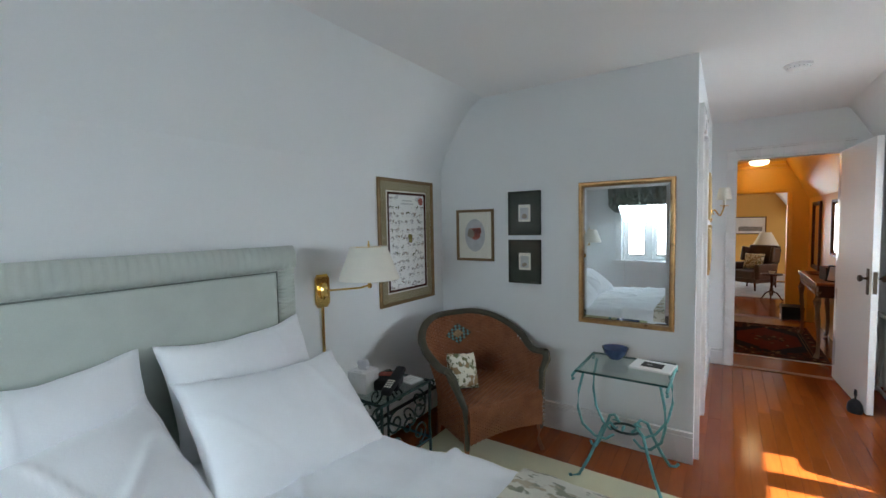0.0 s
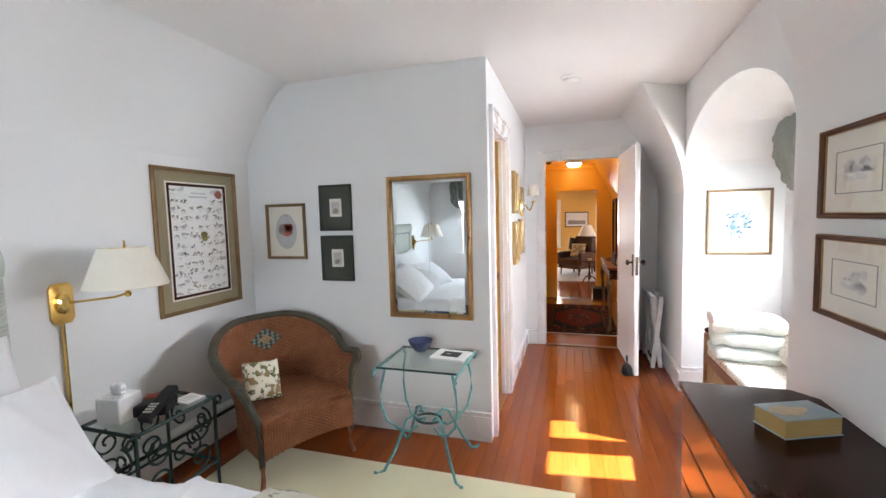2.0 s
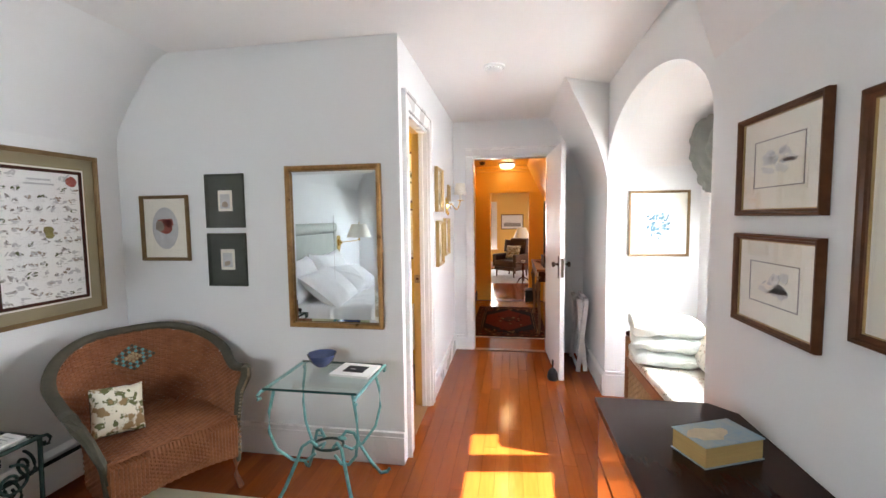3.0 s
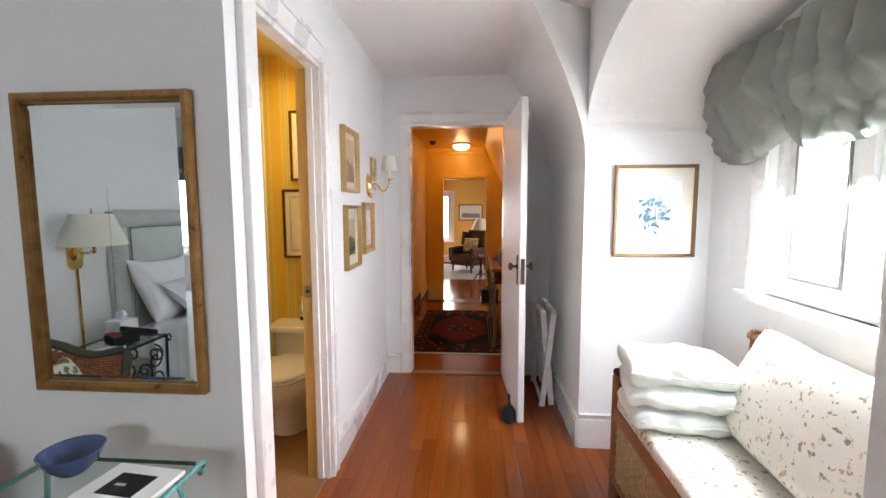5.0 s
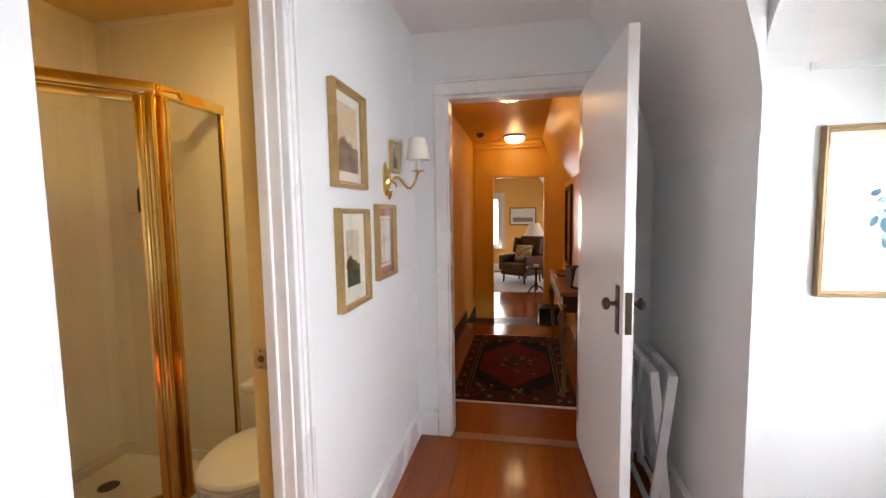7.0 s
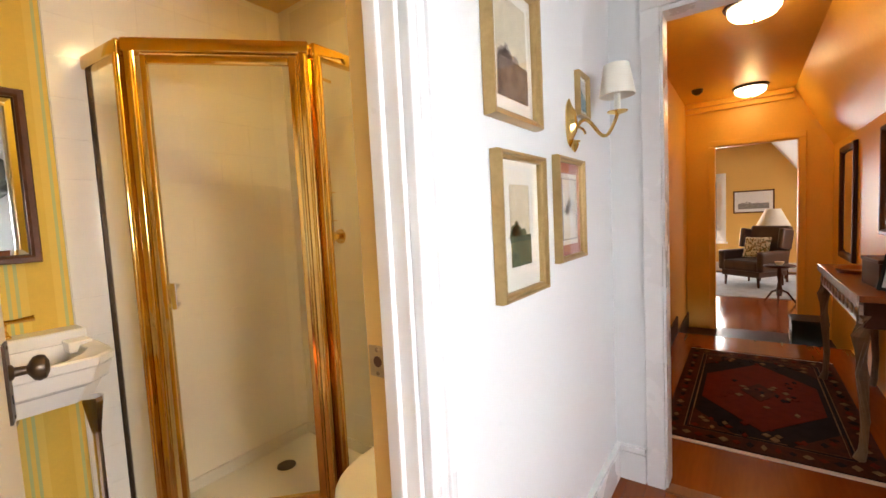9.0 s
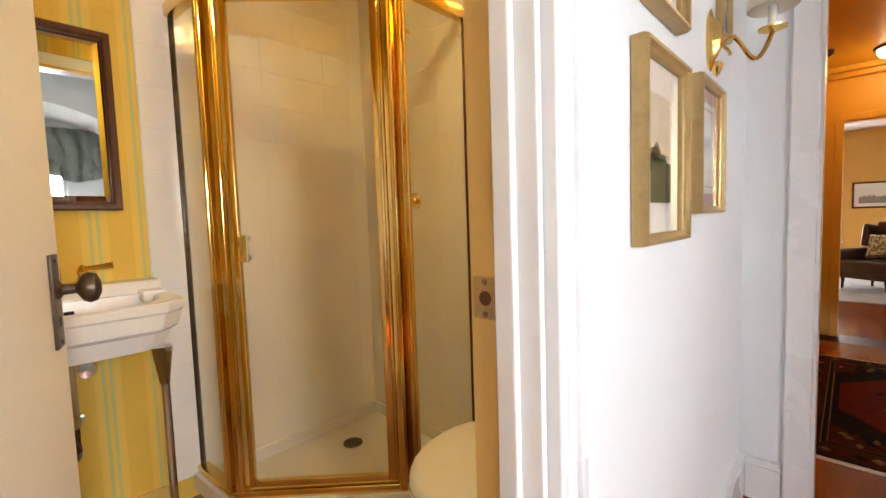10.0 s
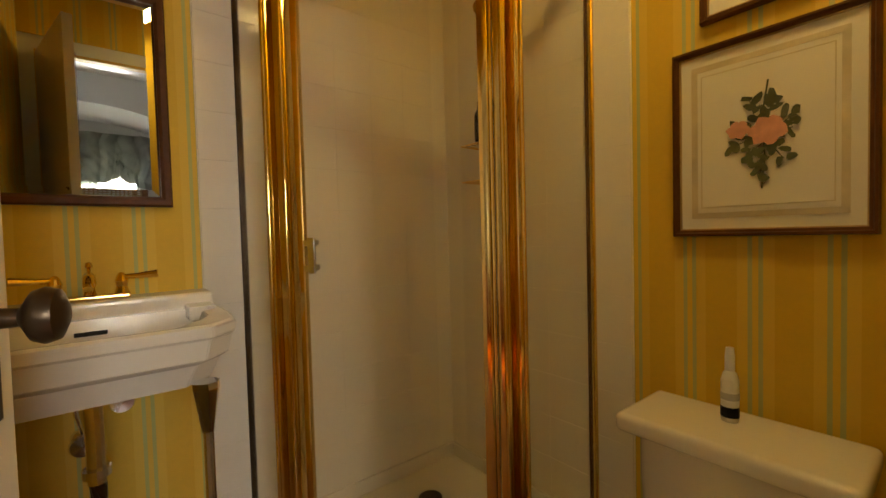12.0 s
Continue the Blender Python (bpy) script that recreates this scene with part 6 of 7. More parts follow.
DA = math.degrees(math.atan2(0.455, 0.436))
DV = Vector((0.436, 0.455)).normalized()
post(-1.390, 3.710, 5, 0.036, 0.04, "corner_post", SHOWERGOLD)
post(-1.352, 3.731, DA, 0.034, 0.044, "corner_post", SHOWERGOLD)
post(-0.946, 4.148, DA, 0.034, 0.044, "corner_post", SHOWERGOLD)
post(-0.930, 4.187, 0, 0.04, 0.036, "corner_post", SHOWERGOLD)
for x, y, turn in ((-1.390, 3.710, 5), (-1.352, 3.731, DA), (-0.946, 4.148, DA), (-0.930, 4.187, 90)):
    p = pose(x, y, 0, rz=turn) @ Vector((0.004, -0.0205, 0))
    smooth(part("bead", sweep([(p.x, p.y, ZB + 0.03), (p.x, p.y, ZT - 0.05)], 0.0065, 10), SHOWERGOLD, sh))
post(-1.650, 3.687, 5, 0.010, 0.020, "wall_jamb", OLDBRASS)
post(-0.938, 4.537, 0, 0.012, 0.018, "wall_jamb", BROWNFRAME)
post(-0.923, 4.537, 0, 0.016, 0.016, "wall_jamb", SHOWERGOLD)
drs = part("door", moved(box(0.055, 0.075, -0.012, 0.012, ZB + 0.035, ZT - 0.055, 0.005), pose(SHP[1][0], SHP[1][1], 0, rz=DA)), SHOWERGOLD, sh, "hinged glass shower door")
LEN = math.hypot(0.436, 0.455)
for nm, r in (("door_stile", (LEN - 0.078, LEN - 0.050, -0.012, 0.012, ZB + 0.035, ZT - 0.055)), ("door_rail", (0.075, LEN - 0.078, -0.010, 0.010, ZB + 0.035, ZB + 0.060)), ("door_rail", (0.075, LEN - 0.078, -0.010, 0.010, ZT - 0.085, ZT - 0.055)), ("hinge_bead", (LEN - 0.050, LEN - 0.040, -0.016, 0.016, ZB + 0.03, ZT - 0.05))):
    smooth(part(nm, moved(box(*r, 0.004), pose(SHP[1][0], SHP[1][1], 0, rz=DA)), SHOWERGOLD, drs), 30)
SHM = pose(SHP[1][0], SHP[1][1], 0, rz=DA)
part("door_glass", moved(box(0.072, LEN - 0.075, -0.002, 0.002, ZB + 0.05, ZT - 0.07), SHM), SHOWERGLASS, drs).visible_shadow = False
hdl = part("handle", moved(box(0.098, 0.118, -0.050, -0.040, 0.955, 1.05, 0.003, box(0.084, 0.114, -0.044, -0.006, 1.028, 1.044, 0.002, box(0.084, 0.114, -0.044, -0.006, 0.961, 0.977, 0.002))), SHM), CHROME, drs, "small chrome pull handle")
part("side_glass", moved(box(0.012, 0.262, -0.002, 0.002, ZB + 0.02, ZT - 0.04), pose(-1.655, 3.686, 0, rz=5.2)), SHOWERGLASS, sh).visible_shadow = False
part("side_glass", box(-0.932, -0.928, 4.20, 4.53, ZB + 0.02, ZT - 0.04), SHOWERGLASS, sh).visible_shadow = False
vl = thing("shower_fittings", pose(-1.26, 4.538, 1.17), "brass shower valve and riser on the tiled wall", "shower valve")
part("escutcheon", moved(lathe([(0, 0), (0.038, 0), (0.036, 0.008), (0.014, 0.012), (0.012, 0.035), (0.022, 0.04), (0.02, 0.055), (0, 0.058)], 20), pose(0, 0, 0, rx=90)), BRASS, vl)
part("shower_head", moved(lathe([(0, 0), (0.012, 0), (0.014, 0.03), (0.032, 0.06), (0.034, 0.066), (0, 0.066)], 18), pose(0, -0.10, 0.72, rx=145)), BRASS, vl)
part("shower_arm", sweep([(0, 0, 0.76), (0, -0.05, 0.765), (0, -0.10, 0.73)], 0.008, 8), BRASS, vl)
cad = thing("shower_caddy", pose(-1.33, 4.53, 1.25), "wire shower caddy with a dark bottle", "caddy")
for z in (0.0, 0.14):
    part("shelf", sweep([(-0.10, 0, z), (0.06, 0, z), (0.06, -0.09, z), (-0.10, -0.09, z)], 0.003, 6, closed=True), BRASS, cad)
    for k in range(6):
        part("wire", sweep([(-0.08 + k * 0.026, 0, z), (-0.08 + k * 0.026, -0.09, z)], 0.002, 5), BRASS, cad)
for x in (-0.06, 0.03):
    part("hanger", sweep([(x, 0, -0.12), (x, 0, 0.30)], 0.0025, 5), BRASS, cad)
bt = thing("shampoo_bottle", pose(-1.36, 4.485, 1.394), "dark shampoo bottle in the shower caddy", "bottle")
part("body", lathe([(0, 0), (0.026, 0.002), (0.028, 0.02), (0.028, 0.11), (0.018, 0.13), (0, 0.13)], 18), BLACK, bt)
part("cap", lathe([(0.014, 0.13), (0.016, 0.132), (0.016, 0.16), (0, 0.162)], 14), BLACK, bt)

# washbasin
wb = thing("washbasin", pose(-1.658, 3.30, 0), "white ceramic washbasin on chrome legs", "washbasin")
SW, SD, SZ = 0.275, 0.455, 0.868


def basin_outline(grow, z):
    w, d, c = SW + grow, SD + grow, 0.055
    return [(0, -w, z), (d - c - 0.10, -w, z), (d - c, -w + 0.01, z), (d, -w + c + 0.01, z), (d, w - c - 0.01, z), (d - c, w - 0.01, z), (d - c - 0.10, w, z), (0, w, z)]


own = bmesh.new()
rows = [[own.verts.new(p) for p in basin_outline(g, z)] for g, z in ((-0.07, 0.726), (-0.046, 0.729), (-0.028, 0.778), (-0.018, 0.784), (-0.012, 0.790), (-0.004, 0.834), (0.002, 0.840), (0.004, SZ - 0.005), (-0.004, SZ), (-0.03, SZ - 0.004))]
inner = []
for g, z in ((0.0, SZ - 0.006), (0.02, SZ - 0.06), (0.07, SZ - 0.13)):
    inner.append([own.verts.new(p) for p in ((0.13 + g * 0.3, -SW + 0.045 + g, z), (0.28, -SW + 0.045 + g, z), (0.34 - g, -SW + 0.07 + g, z), (SD - 0.045 - g, -SW + 0.13 + g, z), (SD - 0.045 - g, SW - 0.13 - g, z), (0.34 - g, SW - 0.07 - g, z), (0.28, SW - 0.045 - g, z), (0.13 + g * 0.3, SW - 0.045 - g, z))])
for a, b in zip(rows + inner, (rows + inner)[1:]):
    for k in range(8):
        own.faces.new((a[k], a[(k + 1) % 8], b[(k + 1) % 8], b[k]))
own.faces.new(rows[0][::-1])
own.faces.new(inner[-1])
bmesh.ops.recalc_face_normals(own, faces=own.faces[:])
bmesh.ops.bevel(own, geom=[e for e in own.edges if e.calc_length() < 0.2], offset=0.0025, segments=2, affect="EDGES")
basin = smooth(part("basin", own, CERAMIC, wb), 28)
part("ledge", box(0.0, 0.115, -SW + 0.002, SW - 0.002, SZ - 0.05, SZ + 0.036, 0.012, seg=3), CERAMIC, basin)
for sy in (-1, 1):
    part("soap_shoulder", box(0.09, 0.20, min(sy * (SW - 0.01), sy * (SW - 0.075)), max(sy * (SW - 0.01), sy * (SW - 0.075)), SZ - 0.03, SZ + 0.007, 0.006, seg=3), CERAMIC, basin)
    cap = part("leg", sweep([(SD - 0.045, sy * (SW - 0.075), 0.012), (SD - 0.045, sy * (SW - 0.075), 0.70)], 0.011, 10), CHROME, wb)
    part("leg_cap", lathe([(0, 0.62), (0.013, 0.622), (0.018, 0.66), (0.027, 0.72), (0.027, 0.735), (0, 0.735)], 8, at=(SD - 0.045, sy * (SW - 0.075), 0.0)), CHROME, cap, "faceted chrome leg cap")
    part("foot", lathe([(0, 0), (0.018, 0), (0.018, 0.008), (0.012, 0.014), (0, 0.014)], 12, at=(SD - 0.045, sy * (SW - 0.075), 0.006)), CHROME, cap)
part("overflow", box(0.131, 0.136, -0.032, 0.032, SZ - 0.045, SZ - 0.034, 0.002), BLACK, basin, "dark overflow slot")
tp = thing("basin_tap", pose(-1.595, 3.30, SZ + 0.036), "polished brass two-handled basin tap", "tap")
part("base", box(-0.024, 0.024, -0.085, 0.085, 0, 0.012, 0.006, seg=3), BRASS, tp)
smooth(part("spout", sweep([(0, 0, 0.008), (0, 0, 0.04), (0.02, 0, 0.06), (0.06, 0, 0.058), (0.085, 0, 0.035)], [0.016, 0.014, 0.013, 0.011, 0.010], 12), BRASS, tp))
part("lift_rod", lathe([(0, 0.055), (0.004, 0.055), (0.004, 0.08), (0.008, 0.085), (0.006, 0.096), (0, 0.098)], 12, at=(-0.006, 0, 0)), BRASS, tp)
for sy in (-1, 1):
    hd = part("valve", lathe([(0, 0.01), (0.017, 0.012), (0.012, 0.03), (0.015, 0.045), (0.011, 0.058), (0.006, 0.066), (0, 0.068)], 16, at=(0, sy * 0.066, 0)), BRASS, tp)
    part("lever", sweep([(0, sy * 0.066, 0.056), (0.012, sy * 0.10, 0.056), (0.02, sy * 0.145, 0.060)], [0.006, 0.0075, 0.0105], 10), BRASS, hd)
wp = thing("waste_pipe", pose(-1.43, 3.30, 0), "chrome bottle trap under the washbasin", "pipe")
part("tail", sweep([(0, 0, 0.70), (0, 0, 0.50)], 0.019, 12), CHROME, wp)
part("collar", lathe([(0.0, 0.515), (0.028, 0.517), (0.028, 0.535), (0.0, 0.537)], 16), CHROME, wp)
part("trap", sweep([(0, 0, 0.50), (0, 0, 0.43), (-0.03, 0, 0.40), (-0.08, 0, 0.42), (-0.10, 0, 0.48), (-0.22, 0, 0.50)], 0.016, 12), OLDBRASS, wp)
for y, z in ((0.054, 0.622), (-0.03, 0.53)):
    vv = thing("stop_valve", pose(-1.66, 3.30 + y, z), "round chrome stop valve below the basin", "valve", "stop valves")
    part("rose", moved(lathe([(0, 0), (0.03, 0), (0.026, 0.012), (0.012, 0.016), (0.012, 0.05), (0, 0.05)], 18), pose(0, 0, 0, ry=90)), CHROME, vv)
    part("handle", moved(lathe([(0, 0), (0.026, 0.002), (0.03, 0.010), (0.026, 0.018), (0, 0.02)], 16), pose(0.05, 0, 0, ry=90)), CHROME, vv)
    part("supply", sweep([(0.03, 0, 0.01), (0.06, -0.01, 0.08), (0.08, -0.02, 0.62 - z + 0.1)], 0.006, 8), CHROME, vv)
wall_mirror("bath_mirror", pose(-1.658, 3.295, 1.45, rz=90), 0.40, 0.60, 0.026, BROWNFRAME, "small mirror in a dark wooden frame")
framed("framed_rose_print", pose(-0.487, 4.548, 1.265), 0.388, 0.476, 0.016, BROWNFRAME, "brown-framed botanical print of pink roses", PAPERWHITE, plant_art(INKGREEN, INKROSE, 0.26, 21), 0.045)
framed("framed_rose_print", pose(-0.455, 4.548, 1.795), 0.32, 0.47, 0.016, BROWNFRAME, "brown-framed botanical print above another", PAPERWHITE, plant_art(INKGREEN, None, 0.25, 22), 0.045)

# toilet
tl = thing("toilet", pose(-0.505, 4.53, 0.006), "cream one-piece toilet with closed lid", "toilet")


def blob(rows, n=28):
    """A smooth body from rows of (z, centre y, half width, half depth back, half depth front)."""
    own = bmesh.new()
    rings = []
    for z, cy, a, b0, b1 in rows:
        ringv = []
        for k in range(n):
            t = 2 * math.pi * k / n
            c, s = math.cos(t), math.sin(t)
            ringv.append(own.verts.new((a * abs(c) ** 0.85 * (1 if c > 0 else -1), cy + (b0 if s > 0 else b1) * s, z)))
        rings.append(ringv)
    for p, q in zip(rings, rings[1:]):
        for k in range(n):
            own.faces.new((p[k], p[(k + 1) % n], q[(k + 1) % n], q[k]))
    own.faces.new(rings[0][::-1])
    own.faces.new(rings[-1])
    bmesh.ops.recalc_face_normals(own, faces=own.faces[:])
    return own


smooth(part("bowl", blob([(0, -0.36, 0.11, 0.22, 0.13), (0.03, -0.36, 0.105, 0.22, 0.125), (0.12, -0.36, 0.095, 0.22, 0.12), (0.20, -0.37, 0.12, 0.22, 0.17), (0.28, -0.40, 0.165, 0.22, 0.24), (0.34, -0.41, 0.185, 0.23, 0.265), (0.375, -0.41, 0.188, 0.23, 0.27)]), CERAMIC, tl), 60)
smooth(part("seat", blob([(0.376, -0.42, 0.186, 0.20, 0.25), (0.382, -0.42, 0.192, 0.205, 0.255), (0.394, -0.42, 0.192, 0.205, 0.255), (0.398, -0.42, 0.186, 0.20, 0.25)]), CERAMIC, tl), 50)
smooth(part("lid", blob([(0.400, -0.42, 0.184, 0.20, 0.248), (0.405, -0.42, 0.190, 0.205, 0.254), (0.416, -0.42, 0.186, 0.20, 0.25), (0.424, -0.42, 0.15, 0.17, 0.24)]), CERAMIC, tl), 50)
smooth(part("tank", blob([(0.20, -0.14, 0.14, 0.12, 0.14), (0.32, -0.12, 0.19, 0.11, 0.13), (0.42, -0.115, 0.205, 0.105, 0.11), (0.552, -0.115, 0.205, 0.11, 0.105)]), CERAMIC, tl), 60)
smooth(part("tank_lid", box(-0.218, 0.222, -0.238, -0.003, 0.552, 0.598, 0.019, seg=5), CERAMIC, tl), 40)
sb = thing("spray_bottle", pose(-0.522, 4.44, 0.604), "white spray bottle on the toilet tank", "bottle")
part("body", lathe([(0, 0), (0.016, 0), (0.018, 0.006), (0.018, 0.095), (0.013, 0.112), (0.009, 0.118), (0, 0.118)], 20), TRIM, sb)
part("cap", lathe([(0.009, 0.118), (0.010, 0.120), (0.010, 0.150), (0.008, 0.170), (0, 0.172)], 14), TRIM, sb)
part("label_band", lathe([(0.0184, 0.012), (0.0187, 0.012), (0.0187, 0.036), (0.0184, 0.036)], 20), BLACK, sb, "dark label band")
part("label_mark", lathe([(0.0184, 0.052), (0.0187, 0.052), (0.0187, 0.068), (0.0184, 0.068)], 20), INKPALE, sb)
# out-of-view fixture for the bath lamp, its form and place assumed
cl = thing("ceiling_light", pose(-0.42, 4.04, 2.385), "unseen round bathroom ceiling light, form assumed", "ceiling light", "ceiling lights")
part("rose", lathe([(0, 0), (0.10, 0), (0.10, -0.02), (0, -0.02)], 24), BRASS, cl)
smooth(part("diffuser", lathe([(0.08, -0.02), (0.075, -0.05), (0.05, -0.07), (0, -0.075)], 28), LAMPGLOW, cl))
structure("bath_baseboard", boxes((-1.66, -1.645, 3.036, 3.56, 0.006, 0.10), (-0.90, -0.196, 4.537, 4.55, 0.006, 0.10)), LAMPLIT, "cream bathroom skirting board", "baseboard")

# ---- passage beyond the hall door ----
for y in (6.17, 8.26):
    fl = thing("ceiling_light", pose(0.44, y, 2.36), "flush ceiling light with a glowing glass bowl", "ceiling light", "ceiling lights")
    part("rose", lathe([(0, 0), (0.145, 0), (0.15, -0.008), (0.14, -0.022), (0, -0.024)], 32), OLDBRASS, fl, "dark brass rim")
    smooth(part("bowl", lathe([(0.128, -0.022), (0.126, -0.05), (0.105, -0.075), (0.06, -0.092), (0, -0.096)], 36), LAMPGLOW, fl, "ribbed glowing glass bowl"))
    part("finial", lathe([(0, -0.095), (0.008, -0.097), (0.010, -0.104), (0.004, -0.112), (0, -0.113)], 10), OLDBRASS, fl)
sn = thing("ceiling_sensor", pose(0.02, 8.0, 2.36), "small dark ceiling sensor", "sensor")
part("body", lathe([(0, 0), (0.05, 0), (0.045, -0.03), (0.02, -0.05), (0, -0.052)], 16), OLDBRASS, sn)
RUGDARK = material("dark_blue_wool", (0.016, 0.010, 0.013), 0.95, vary=0.4, scale=18, bump=0.6, fine=150)
RUGRED = material("deep_red_wool", (0.12, 0.016, 0.008), 0.95, vary=0.3, scale=18, bump=0.6, fine=150)
RUGRUST = material("rust_wool", (0.095, 0.026, 0.012), 0.95, vary=0.4, scale=22, bump=0.6, fine=150, second=(0.03, 0.011, 0.010))
RUGSAND = material("sand_wool", (0.20, 0.125, 0.065), 0.95, vary=0.3, scale=22, bump=0.6, fine=150)
for wool in (RUGDARK, RUGRED, RUGRUST, RUGSAND):
    wool.node_tree.nodes["Principled BSDF"].inputs["Specular IOR Level"].default_value = 0.1
orug = thing("patterned_rug", pose(0.475, 6.42, 0), "red and dark blue patterned wool rug", "rug")
RW, RL = 0.455, 0.83
part("ground", box(-RW, RW, -RL, RL, 0.001, 0.010, 0.002), RUGDARK, orug)
for s in (-1, 1):
    part("border", box(s * RW - 0.10 * (s > 0), s * RW + 0.10 * (s < 0), -RL, RL, 0.010, 0.0115), RUGRUST, orug, "rust patterned border")
    part("border", box(-RW + 0.10, RW - 0.10, s * RL - 0.13 * (s > 0), s * RL + 0.13 * (s < 0), 0.010, 0.0115), RUGRUST, orug, "rust patterned border")
    part("fringe", box(-RW, RW, min(s * RL, s * (RL + 0.03)), max(s * RL, s * (RL + 0.03)), 0.001, 0.005), PAPERWHITE, orug, "cream knotted fringe")
med = part("medallion", prism([(0, -0.58, 0.010), (0.30, -0.22, 0.010), (0.30, 0.22, 0.010), (0, 0.58, 0.010), (-0.30, 0.22, 0.010), (-0.30, -0.22, 0.010)], (0, 0, 0.002)), RUGRED, orug, "deep red six-sided medallion")
part("centre", prism([(0, -0.16, 0.012), (0.10, 0, 0.012), (0, 0.16, 0.012), (-0.10, 0, 0.012)], (0, 0, 0.0015)), RUGRUST, med)
for sx in (-1, 1):
    for sy in (-1, 1):
        part("corner_piece", prism([(sx * 0.34, sy * 0.68, 0.010), (sx * 0.12, sy * 0.68, 0.010), (sx * 0.34, sy * 0.42, 0.010)], (0, 0, 0.0015)), RUGRUST, orug)
for mat, label, seed in ((RUGRED, "small red woven motifs", 1), (RUGDARK, "small dark woven motifs", 2), (RUGSAND, "small sand-coloured woven motifs", 3)):
    rnd = random.Random(seed)
    bm = None
    spots = [(sx * (RW - 0.05), -RL + 0.06 + k * 0.066) for sx in (-1, 1) for k in range(26) if k % 3 == seed % 3]
    spots += [(-RW + 0.12 + k * 0.056, sy * (RL - 0.065)) for sy in (-1, 1) for k in range(13) if k % 3 == seed % 3]
    spots += [(rnd.uniform(-0.32, 0.32), rnd.choice((-1, 1)) * rnd.uniform(0.50, 0.67)) for _ in range(14)]
    spots += [(rnd.uniform(-0.2, 0.2), rnd.uniform(-0.30, 0.30)) for _ in range(10)]
    for x, y in spots:
        a, b = rnd.uniform(0.012, 0.024), rnd.uniform(0.016, 0.032)
        bm = prism([(x - a, y, 0.0105), (x, y - b, 0.0105), (x + a, y, 0.0105), (x, y + b, 0.0105)], (0, 0, 0.0035 + 0.0002 * seed), bm)
    tagged(part("motif_field", bm, mat, orug, label), kind="stuff")
for inset in (0.10, 0.125):
    x, y = RW - inset, RL - inset - 0.03
    part("guard_line", sweep([(-x, -y, 0.0105), (x, -y, 0.0105), (x, y, 0.0105), (-x, y, 0.0105)], 0.004, 4, closed=True, flat=0.4), RUGSAND, orug)
MARBLE = material("grey_stone_top", (0.50, 0.47, 0.43), 0.2, vary=0.2, scale=7, bump=0.03)
TANPAINT = material("tan_painted_wood", (0.20, 0.12, 0.06), 0.45, vary=0.2, scale=9, bump=0.1)
cons = thing("console_table", pose(0.955, 6.33, 0), "narrow dark console table with a pale edge", "console table")
part("top", box(-0.145, 0.14, -0.64, 0.60, 0.765, 0.795, 0.006), CHESTWOOD, cons)
part("top_edge", box(-0.153, -0.143, -0.645, 0.605, 0.752, 0.797, 0.003), MARBLE, cons, "pale worn front edge")
frieze = part("frieze", box(-0.136, -0.121, -0.60, 0.57, 0.66, 0.748, 0.004), MARBLE, cons, "pale painted frieze with raised ornament")
for k in range(11):
    part("ornament", moved(lathe([(0, 0), (0.030, 0.001), (0.026, 0.006), (0.012, 0.009), (0, 0.010)], 10, sx=0.9, sy=1.3), pose(-0.136, -0.55 + k * 0.107, 0.704, ry=-90)), TANPAINT, frieze)
part("apron", box(-0.12, 0.13, -0.60, 0.57, 0.64, 0.765, 0.004), DARKWOOD, cons)
for sx in (-0.115, 0.12):
    for sy in (-0.58, 0.55):
        part("leg", sweep([(sx, sy, 0.70), (sx - 0.012, sy, 0.60), (sx - 0.004, sy, 0.42), (sx + 0.010, sy, 0.20), (sx + 0.004, sy, 0.06), (sx - 0.008, sy, 0.012)], [0.030, 0.034, 0.024, 0.018, 0.018, 0.024], 10), TANPAINT, cons)
bxs = thing("wooden_box", pose(0.98, 6.02, 0.795, rz=5), "dark wooden box on the console table", "box")
part("body", box(-0.08, 0.08, -0.12, 0.12, 0, 0.12, 0.004), DARKWOOD, bxs)
part("lid", box(-0.085, 0.085, -0.125, 0.125, 0.12, 0.14, 0.006), DARKWOOD, bxs)
pf = thing("photo_frame", pose(0.94, 5.82, 0.795, -12, 0, -60), "small black easel photo frame", "photo frame")
part("frame", moved(ring(0.13, 0.17, [(0, 0), (0, 0.012), (0.015, 0.012), (0.015, 0.004)]), pose(0, 0, 0.086)), BLACK, pf)
part("picture", moved(flat(-0.05, 0.05, -0.07, 0.07, 0.003), pose(0, 0, 0.086)), INKPALE, pf)
trd = thing("tray", pose(0.93, 6.55, 0.795), "small red-brown tray on the console table", "tray")
part("base", lathe([(0, 0.003), (0.08, 0.003), (0.10, 0.02), (0.105, 0.022), (0.085, 0), (0, 0)], 24, sx=0.9, sy=1.4), CHESTWOOD, trd)
wall_mirror("passage_mirror", pose(1.098, 6.40, 1.33, rz=-90), 0.84, 0.66, 0.03, BROWNFRAME, "wide wall mirror in a brown frame")
wall_mirror("tall_mirror", pose(1.098, 7.90, 1.20, rz=-90), 0.60, 0.95, 0.05, DARKWOOD, "tall mirror in a dark wooden frame")
trk = thing("storage_box", pose(0.885, 8.30, -0.17), "black storage box on the lower landing", "box")
part("body", box(-0.13, 0.13, -0.15, 0.15, 0, 0.27, 0.006), BLACK, trk)
part("lid", box(-0.135, 0.135, -0.155, 0.155, 0.255, 0.29, 0.008), BLACK, trk)
part("label_plate", box(-0.139, -0.134, -0.06, 0.06, 0.07, 0.15, 0.001), SHEET, trk, "white paper label")
